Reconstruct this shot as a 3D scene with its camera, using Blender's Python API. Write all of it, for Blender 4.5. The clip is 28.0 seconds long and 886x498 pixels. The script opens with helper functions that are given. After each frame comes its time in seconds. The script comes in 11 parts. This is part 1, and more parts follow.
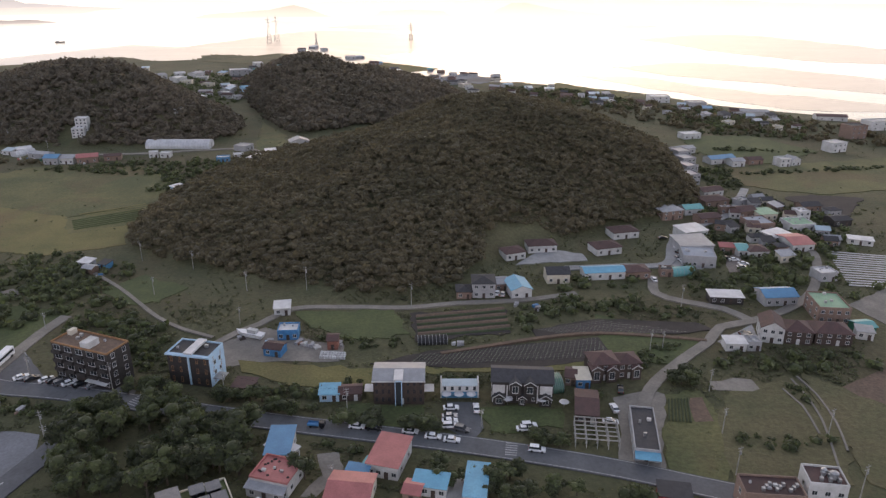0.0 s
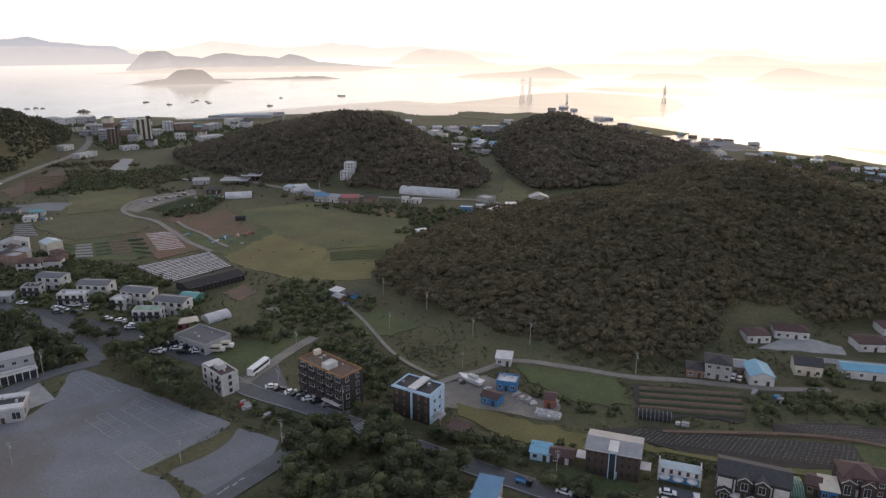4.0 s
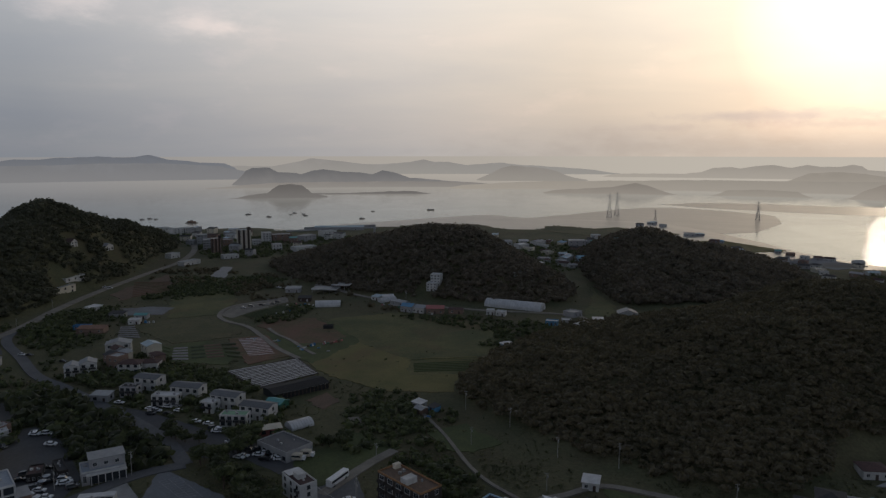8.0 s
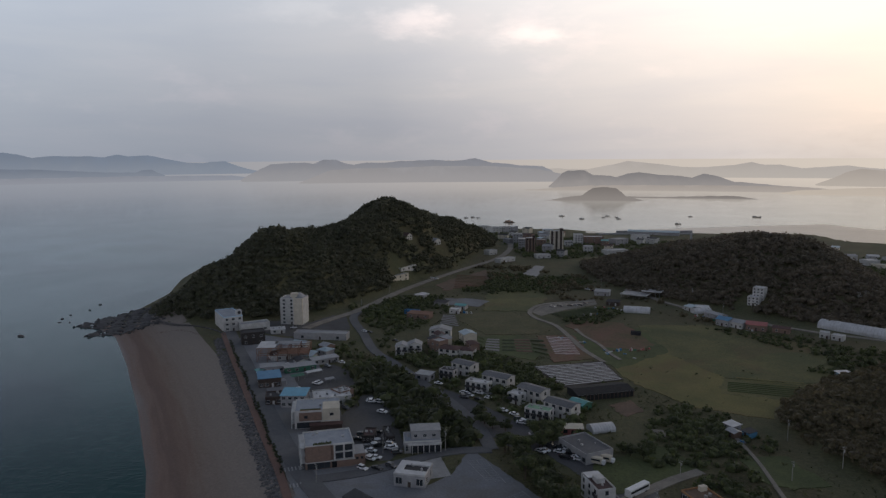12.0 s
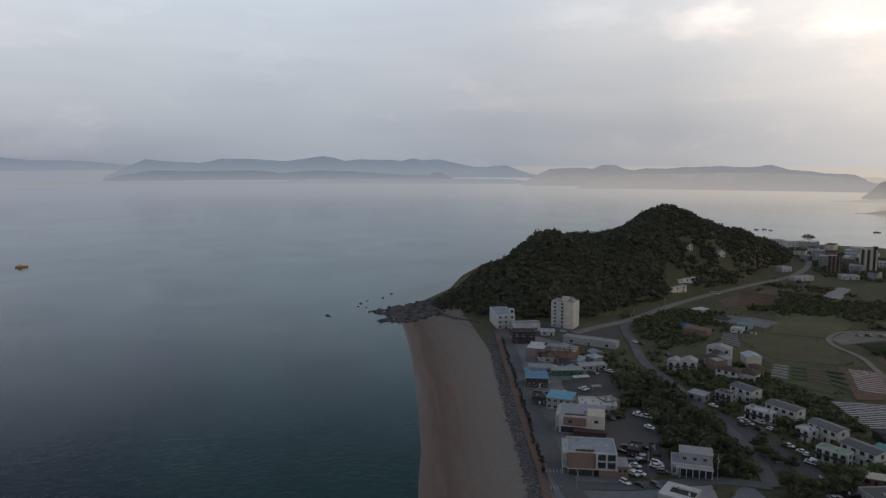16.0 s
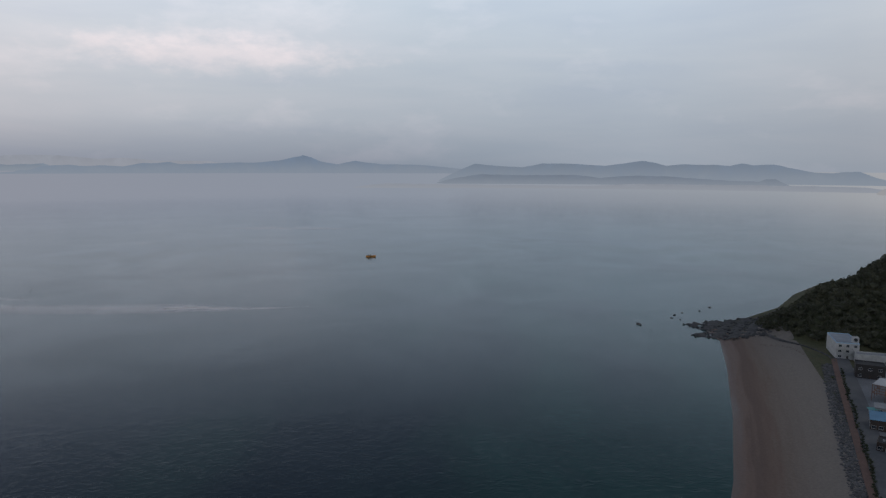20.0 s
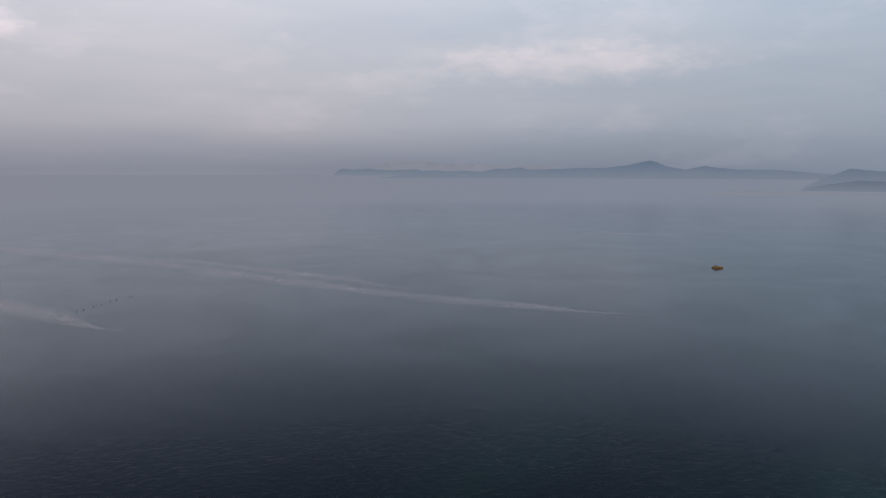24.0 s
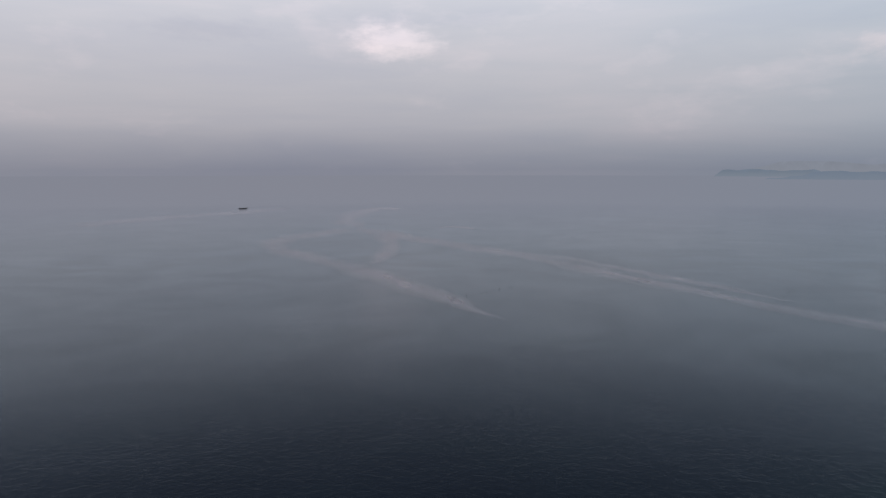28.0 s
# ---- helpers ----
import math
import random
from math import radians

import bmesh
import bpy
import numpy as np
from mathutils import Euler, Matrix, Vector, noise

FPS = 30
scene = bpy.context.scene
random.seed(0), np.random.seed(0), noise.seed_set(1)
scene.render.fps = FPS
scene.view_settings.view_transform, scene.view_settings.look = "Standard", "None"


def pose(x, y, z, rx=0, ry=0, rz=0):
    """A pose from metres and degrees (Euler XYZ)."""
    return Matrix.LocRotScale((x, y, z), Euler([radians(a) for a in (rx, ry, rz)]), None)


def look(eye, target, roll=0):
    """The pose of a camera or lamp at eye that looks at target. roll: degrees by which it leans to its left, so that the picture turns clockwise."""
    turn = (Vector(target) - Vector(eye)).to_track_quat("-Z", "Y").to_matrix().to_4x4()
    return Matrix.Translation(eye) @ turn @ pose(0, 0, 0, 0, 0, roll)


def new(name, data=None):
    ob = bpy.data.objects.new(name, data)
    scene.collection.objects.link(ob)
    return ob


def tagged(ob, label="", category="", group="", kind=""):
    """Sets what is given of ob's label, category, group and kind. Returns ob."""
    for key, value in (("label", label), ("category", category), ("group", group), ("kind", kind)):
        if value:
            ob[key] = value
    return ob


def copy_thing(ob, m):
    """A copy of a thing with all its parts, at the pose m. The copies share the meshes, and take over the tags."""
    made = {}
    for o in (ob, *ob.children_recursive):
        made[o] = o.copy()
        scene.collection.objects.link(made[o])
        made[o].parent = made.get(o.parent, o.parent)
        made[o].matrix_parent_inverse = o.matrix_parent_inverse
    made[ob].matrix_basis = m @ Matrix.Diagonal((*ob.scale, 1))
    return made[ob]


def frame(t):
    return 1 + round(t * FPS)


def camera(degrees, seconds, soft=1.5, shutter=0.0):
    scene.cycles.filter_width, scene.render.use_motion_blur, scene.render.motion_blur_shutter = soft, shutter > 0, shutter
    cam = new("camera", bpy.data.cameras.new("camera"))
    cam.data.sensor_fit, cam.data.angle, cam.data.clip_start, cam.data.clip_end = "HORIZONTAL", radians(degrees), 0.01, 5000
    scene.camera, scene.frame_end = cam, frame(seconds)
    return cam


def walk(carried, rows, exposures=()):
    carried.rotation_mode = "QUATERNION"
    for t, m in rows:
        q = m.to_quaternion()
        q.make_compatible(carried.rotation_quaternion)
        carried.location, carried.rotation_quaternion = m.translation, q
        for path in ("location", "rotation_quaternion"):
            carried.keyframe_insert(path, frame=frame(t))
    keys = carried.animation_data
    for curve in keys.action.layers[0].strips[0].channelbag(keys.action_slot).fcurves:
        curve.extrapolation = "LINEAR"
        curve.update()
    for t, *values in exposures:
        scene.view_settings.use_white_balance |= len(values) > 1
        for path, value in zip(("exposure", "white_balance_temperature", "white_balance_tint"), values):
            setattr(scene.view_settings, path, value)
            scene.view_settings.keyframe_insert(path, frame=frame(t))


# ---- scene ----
# ---------------------------------------------------------------- camera
EYE = 124.0
GROUND = 4.0
cam = camera(63.9, 28.0, 1.35)
# seconds, heading to the left of north, tilt, lean
ROWS = (
    (0, -0.00, -21.51, 0.20),
    (0.5, 4.58, -21.46, 0.15),
    (1, 8.91, -21.41, 0.04),
    (1.5, 13.19, -21.33, -0.02),
    (2, 17.19, -21.30, 0.01),
    (2.5, 19.43, -21.23, 0.10),
    (4.5, 19.42, -16.00, 0.29),
    (5, 19.57, -15.73, 0.35),
    (5.5, 19.92, -13.81, 0.33),
    (6, 20.19, -10.33, 0.32),
    (6.5, 20.23, -8.09, 0.24),
    (7, 21.91, -8.01, 0.14),
    (7.5, 24.35, -7.99, 0.03),
    (8, 26.52, -7.93, -0.01),
    (8.5, 29.07, -7.93, -0.08),
    (9, 32.34, -7.89, -0.11),
    (9.5, 35.72, -7.86, -0.17),
    (10, 39.21, -7.83, -0.27),
    (10.5, 42.77, -7.78, -0.35),
    (11, 46.05, -7.72, -0.39),
    (11.5, 48.80, -7.67, -0.41),
    (12, 51.44, -7.62, -0.40),
    (12.5, 54.08, -7.58, -0.36),
    (14.5, 65.57, -7.31, -0.25),
    (15, 68.22, -7.25, -0.15),
    (15.5, 70.67, -7.20, -0.07),
    (16, 73.45, -7.15, 0.01),
    (16.5, 76.54, -7.09, 0.06),
    (17, 79.66, -7.07, 0.09),
    (17.5, 82.77, -7.03, 0.08),
    (18, 85.86, -7.02, 0.10),
    (18.5, 88.98, -6.95, 0.12),
    (19, 92.08, -6.90, 0.13),
    (19.5, 95.32, -6.85, 0.15),
    (20, 98.55, -6.81, 0.17),
    (20.5, 101.78, -6.73, 0.14),
    (21, 104.95, -6.69, 0.17),
    (21.5, 108.14, -6.63, 0.18),
    (22, 111.46, -6.57, 0.18),
    (22.5, 114.86, -6.56, 0.12),
    (24.5, 129.44, -6.41, 0.04),
    (25, 133.16, -6.37, -0.03),
    (25.5, 136.78, -6.29, -0.02),
    (26, 140.51, -6.29, -0.02),
    (26.5, 144.16, -6.29, -0.01),
    (27, 147.84, -6.28, -0.01),
    (27.5, 151.58, -6.35, -0.01),
    (28, 155.27, -6.41, -0.02),
)
walk(cam, [(t, pose(0, 0, EYE, 90 + p, 0, y) @ pose(0, 0, 0, 0, 0, r)) for t, y, p, r in ROWS],
     [(0.0, 1.74, 7150, 20), (2.5, 1.74, 7150, 20), (5.0, 0.97, 7000, 15), (6.5, -0.06, 6600, 12), (7.5, -0.40, 6600, 11), (9.0, -0.12, 6600, 11), (10.5, 0.1, 6700, 13),
      (12.0, 0.22, 6800, 14), (15.0, 0.36, 6850, 12), (17.5, 0.42, 7150, 12), (20.0, 0.28, 6700, 11), (22.0, 0.1, 6500, 13), (28.0, 0.0, 6450, 11)])

# ---------------------------------------------------------------- light
SUN_AZ, SUN_EL = 5.2, 9.0          # to the right of north, above the horizon
sun_dir = Vector((math.sin(radians(SUN_AZ)) * math.cos(radians(SUN_EL)),
                  math.cos(radians(SUN_AZ)) * math.cos(radians(SUN_EL)), math.sin(radians(SUN_EL))))
lamp = bpy.data.lights.new("sun", "SUN")
lamp.energy, lamp.angle, lamp.color = 0.018, radians(0.53), (1.0, 0.80, 0.58)
sun = new("sun", lamp)
sun.matrix_world = look((0, 0, 400), Vector((0, 0, 400)) - sun_dir)


def nodes_of(tree):
    def node(kind, **values):
        n = tree.nodes.new(kind)
        for k, v in values.items():
            if k in n.inputs:
                n.inputs[k].default_value = v
            else:
                setattr(n, k, v)
        return n
    return node, tree.links.new


def ramp_of(n, stops):
    r = n.color_ramp
    while len(r.elements) < len(stops):
        r.elements.new(0.5)
    for e, (p, c) in zip(r.elements, stops):
        e.position, e.color = p, (*c, 1)
    return n


world = bpy.data.worlds.new("evening sky")
scene.world = world
world.use_nodes = True
world.node_tree.nodes.clear()
node, link = nodes_of(world.node_tree)
coord = node("ShaderNodeTexCoord")
way = node("ShaderNodeVectorMath", operation="NORMALIZE")
link(coord.outputs["Generated"], way.inputs[0])
parts_xyz = node("ShaderNodeSeparateXYZ")
link(way.outputs[0], parts_xyz.inputs[0])
near_sun = node("ShaderNodeVectorMath", operation="DOT_PRODUCT")
near_sun.inputs[1].default_value = sun_dir
link(way.outputs[0], near_sun.inputs[0])
half_up = node("ShaderNodeMath", operation="MULTIPLY_ADD")
half_up.inputs[1].default_value, half_up.inputs[2].default_value = 0.5, 0.5
link(near_sun.outputs["Value"], half_up.inputs[0])
glow = ramp_of(node("ShaderNodeValToRGB"), (
    (0.0, (0.47, 0.465, 0.50)), (0.22, (0.400, 0.440, 0.490)), (0.38, (0.340, 0.398, 0.458)), (0.52, (0.342, 0.400, 0.462)), (0.64, (0.325, 0.370, 0.422)), (0.74, (0.39, 0.42, 0.452)), (0.83, (0.57, 0.575, 0.575)),
    (0.91, (0.76, 0.725, 0.675)), (0.968, (0.85, 0.78, 0.675)), (0.992, (1.0, 0.925, 0.79)), (1.0, (1.6, 1.46, 1.2))))
link(half_up.outputs[0], glow.inputs[0])
# thin stretched clouds
flat = node("ShaderNodeVectorMath", operation="MULTIPLY")
flat.inputs[1].default_value = (1.0, 1.0, 7.0)
link(way.outputs[0], flat.inputs[0])
streak = node("ShaderNodeTexNoise", Scale=2.3, Detail=6.0, Roughness=0.55, Distortion=0.3)
link(flat.outputs[0], streak.inputs["Vector"])
streak_r = ramp_of(node("ShaderNodeValToRGB"), ((0.30, (0.91, 0.93, 0.965)), (0.52, (1.0, 1.0, 1.0)), (0.72, (1.10, 1.06, 1.045))))
link(streak.outputs["Fac"], streak_r.inputs[0])
puff_v = node("ShaderNodeVectorMath", operation="MULTIPLY")
puff_v.inputs[1].default_value = (1.0, 1.0, 2.6)
link(way.outputs[0], puff_v.inputs[0])
puff = node("ShaderNodeTexNoise", Scale=5.0, Detail=7.0, Roughness=0.6)
link(puff_v.outputs[0], puff.inputs["Vector"])
puff_r = ramp_of(node("ShaderNodeValToRGB"), ((0.56, (1, 1, 1)), (0.74, (1.17, 1.11, 1.09))))
link(puff.outputs["Fac"], puff_r.inputs[0])
# haze near the horizon
low = ramp_of(node("ShaderNodeValToRGB"), ((0.0, (0.66, 0.665, 0.695)), (0.03, (0.71, 0.715, 0.745)), (0.14, (1.0, 0.985, 1.0)), (0.23, (1.20, 1.20, 1.22)), (0.33, (0.50, 0.55, 0.62)), (0.50, (0.27, 0.31, 0.38)), (0.9, (0.25, 0.28, 0.34))))
link(parts_xyz.outputs[2], low.inputs[0])


def times(a, b):
    m = node("ShaderNodeMix", data_type="RGBA", blend_type="MULTIPLY")
    m.inputs[0].default_value = 1.0
    link(a, m.inputs[6]), link(b, m.inputs[7])
    return m.outputs[2]


def cloud(direction, wide, high, gain):
    """A small bright cumulus round a direction of the sky."""
    off = node("ShaderNodeVectorMath", operation="SUBTRACT")
    off.inputs[1].default_value = direction
    link(way.outputs[0], off.inputs[0])
    size = node("ShaderNodeVectorMath", operation="MULTIPLY")
    size.inputs[1].default_value = (1 / wide, 1 / wide, 1 / high)
    link(off.outputs[0], size.inputs[0])
    far = node("ShaderNodeVectorMath", operation="LENGTH")
    link(size.outputs[0], far.inputs[0])
    tex = node("ShaderNodeTexNoise", Scale=26.0, Detail=6.0, Roughness=0.6)
    link(flat_2.outputs[0], tex.inputs["Vector"])
    edge = node("ShaderNodeMath", operation="MULTIPLY_ADD")
    edge.inputs[1].default_value = 1.5
    link(tex.outputs["Fac"], edge.inputs[0]), link(far.outputs["Value"], edge.inputs[2])
    fac = node("ShaderNodeMapRange", interpolation_type="SMOOTHSTEP")
    fac.inputs[1].default_value, fac.inputs[2].default_value, fac.inputs[3].default_value, fac.inputs[4].default_value = 1.75, 0.75, 0.0, 1.0
    link(edge.outputs[0], fac.inputs[0])
    m = node("ShaderNodeMix", data_type="RGBA")
    m.inputs[6].default_value, m.inputs[7].default_value = (1, 1, 1, 1), (*gain, 1)
    link(fac.outputs[0], m.inputs[0])
    return m.outputs[2]


flat_2 = node("ShaderNodeVectorMath", operation="MULTIPLY")
flat_2.inputs[1].default_value = (1.0, 1.0, 2.4)
link(way.outputs[0], flat_2.inputs[0])
CLOUDS = (
    ((-0.346, -0.922, 0.172), 0.085, 0.036, (1.5, 1.36, 1.3)),
    ((-0.890, -0.430, 0.142), 0.24, 0.034, (1.36, 1.2, 1.14)),
    ((-0.798, 0.577, 0.175), 0.1, 0.03, (1.16, 1.12, 1.1)),
    ((-0.792, 0.585, 0.176), 0.08, 0.025, (1.2, 1.15, 1.12)),
    ((-0.692, 0.705, 0.157), 0.06, 0.02, (1.1, 1.07, 1.05)),
    ((-0.703, 0.694, 0.157), 0.09, 0.025, (1.18, 1.14, 1.12)),
    ((-0.873, 0.450, 0.191), 0.08, 0.03, (1.12, 1.1, 1.08)),
    ((-0.110, -0.978, 0.179), 0.12, 0.02, (0.9, 0.91, 0.94)),
    ((-0.03, 0.998, 0.043), 0.17, 0.011, (0.74, 0.79, 0.90)),
    ((0.05, 0.998, 0.032), 0.16, 0.008, (0.84, 0.86, 0.92)),
    ((-0.16, 0.986, 0.030), 0.10, 0.007, (0.90, 0.91, 0.95)),
    ((0.03, 0.999, -0.01), 0.60, 0.055, (0.90, 0.89, 0.89)),
)
# away from the sun the air thickens into the sea with no line between them
thick_low = ramp_of(node("ShaderNodeValToRGB"), ((0.0, (0.705, 0.73, 0.775)), (0.06, (1.0, 1.0, 1.0))))
link(parts_xyz.outputs[2], thick_low.inputs[0])
thick_side = ramp_of(node("ShaderNodeValToRGB"), ((0.30, (1, 1, 1)), (0.52, (0, 0, 0))))
link(half_up.outputs[0], thick_side.inputs[0])
thick_mix = node("ShaderNodeMix", data_type="RGBA")
thick_mix.inputs[6].default_value = (1, 1, 1, 1)
link(thick_side.outputs[0], thick_mix.inputs[0]), link(thick_low.outputs[0], thick_mix.inputs[7])
sky_colour = times(times(times(times(glow.outputs[0], streak_r.outputs[0]), puff_r.outputs[0]), low.outputs[0]), thick_mix.outputs[2])
air = node("ShaderNodeTexSky", sky_type="NISHITA", sun_disc=False, sun_elevation=radians(SUN_EL), sun_rotation=radians(SUN_AZ),
           air_density=1.5, dust_density=3.0)
bg_a = node("ShaderNodeBackground", Strength=0.007)
link(air.outputs[0], bg_a.inputs[0])
bg_b = node("ShaderNodeBackground", Strength=1.12)
for c in CLOUDS:
    sky_colour = times(sky_colour, cloud(*c))
link(sky_colour, bg_b.inputs[0])
both = node("ShaderNodeAddShader")
link(bg_a.outputs[0], both.inputs[0]), link(bg_b.outputs[0], both.inputs[1])
out = node("ShaderNodeOutputWorld")
link(both.outputs[0], out.inputs[0])


# ---------------------------------------------------------------- materials
def surface(name, col, col2=None, rough=0.8, scale=0.3, bump=0.15, metal=0.0, vary=0.0, island=0.0, stretch=(1, 1, 1), fine=9.0, thin=0.0, patchy=None, speck=1.0):
    """A weathered surface: two colours mixed by a coarse noise, a fine grain over it, and relief."""
    m = bpy.data.materials.new(name)
    m.use_nodes = True
    m.node_tree.nodes.clear()
    node, link = nodes_of(m.node_tree)
    geo = node("ShaderNodeNewGeometry")
    place = node("ShaderNodeVectorMath", operation="MULTIPLY")
    place.inputs[1].default_value = stretch
    link(geo.outputs["Position"], place.inputs[0])
    big = node("ShaderNodeTexNoise", Scale=scale, Detail=5.0, Roughness=0.6)
    small = node("ShaderNodeTexNoise", Scale=scale * fine, Detail=4.0, Roughness=0.65)
    link(place.outputs[0], big.inputs["Vector"]), link(place.outputs[0], small.inputs["Vector"])
    spread = node("ShaderNodeMapRange")
    spread.inputs[1].default_value, spread.inputs[2].default_value = 0.36, 0.64
    link(big.outputs["Fac"], spread.inputs[0])
    mix = node("ShaderNodeMix", data_type="RGBA")
    mix.inputs[6].default_value = (*col, 1)
    mix.inputs[7].default_value = (*(col2 or [c * 0.72 for c in col]), 1)
    link(spread.outputs[0], mix.inputs[0])
    hsv = node("ShaderNodeHueSaturation")
    colour = mix.outputs[2]
    if patchy:
        # a third colour in broad drifts
        drift = node("ShaderNodeTexNoise", Scale=0.014, Detail=6.0, Roughness=0.6, Distortion=0.8)
        link(geo.outputs["Position"], drift.inputs["Vector"])
        where = node("ShaderNodeMapRange")
        where.inputs[1].default_value, where.inputs[2].default_value, where.inputs[4].default_value = 0.50, 0.64, 0.85
        link(drift.outputs["Fac"], where.inputs[0])
        third = node("ShaderNodeMix", data_type="RGBA")
        third.inputs[7].default_value = (*patchy, 1)
        link(where.outputs[0], third.inputs[0]), link(colour, third.inputs[6])
        colour = third.outputs[2]
    link(colour, hsv.inputs["Color"])
    grain = node("ShaderNodeMapRange")
    grain.inputs[1].default_value, grain.inputs[2].default_value, grain.inputs[3].default_value, grain.inputs[4].default_value = 0.3, 0.7, 1 - 0.28 * speck, 1 + 0.26 * speck
    link(small.outputs["Fac"], grain.inputs[0])
    value = grain.outputs[0]
    for amount, source in ((vary, "ShaderNodeObjectInfo"), (island, "")):
        if amount:
            rnd = node(source).outputs["Random"] if source else geo.outputs["Random Per Island"]
            step = node("ShaderNodeMapRange")
            step.inputs[3].default_value, step.inputs[4].default_value = 1 - amount, 1 + amount
            link(rnd, step.inputs[0])
            prod = node("ShaderNodeMath", operation="MULTIPLY")
            link(value, prod.inputs[0]), link(step.outputs[0], prod.inputs[1])
            value = prod.outputs[0]
    link(value, hsv.inputs["Value"])
    bsdf = node("ShaderNodeBsdfPrincipled", Roughness=rough, Metallic=metal)
    if thin:
        bsdf.inputs["Sheen Weight"].default_value, bsdf.inputs["Sheen Roughness"].default_value = 0.16, 0.6
    link(hsv.outputs[0], bsdf.inputs["Base Color"])
    if bump:
        b = node("ShaderNodeBump", Strength=bump, Distance=0.4 / max(scale, 0.05) * 0.1)
        link(small.outputs["Fac"], b.inputs["Height"]), link(b.outputs[0], bsdf.inputs["Normal"])
    o = node("ShaderNodeOutputMaterial")
    last = bsdf
    if thin:
        # leaves let part of the light through
        through_leaf, last = node("ShaderNodeBsdfTranslucent"), node("ShaderNodeMixShader")
        last.inputs[0].default_value = thin
        link(hsv.outputs[0], through_leaf.inputs["Color"]), link(bsdf.outputs[0], last.inputs[1]), link(through_leaf.outputs[0], last.inputs[2])
    link(last.outputs[0], o.inputs[0])
    return m


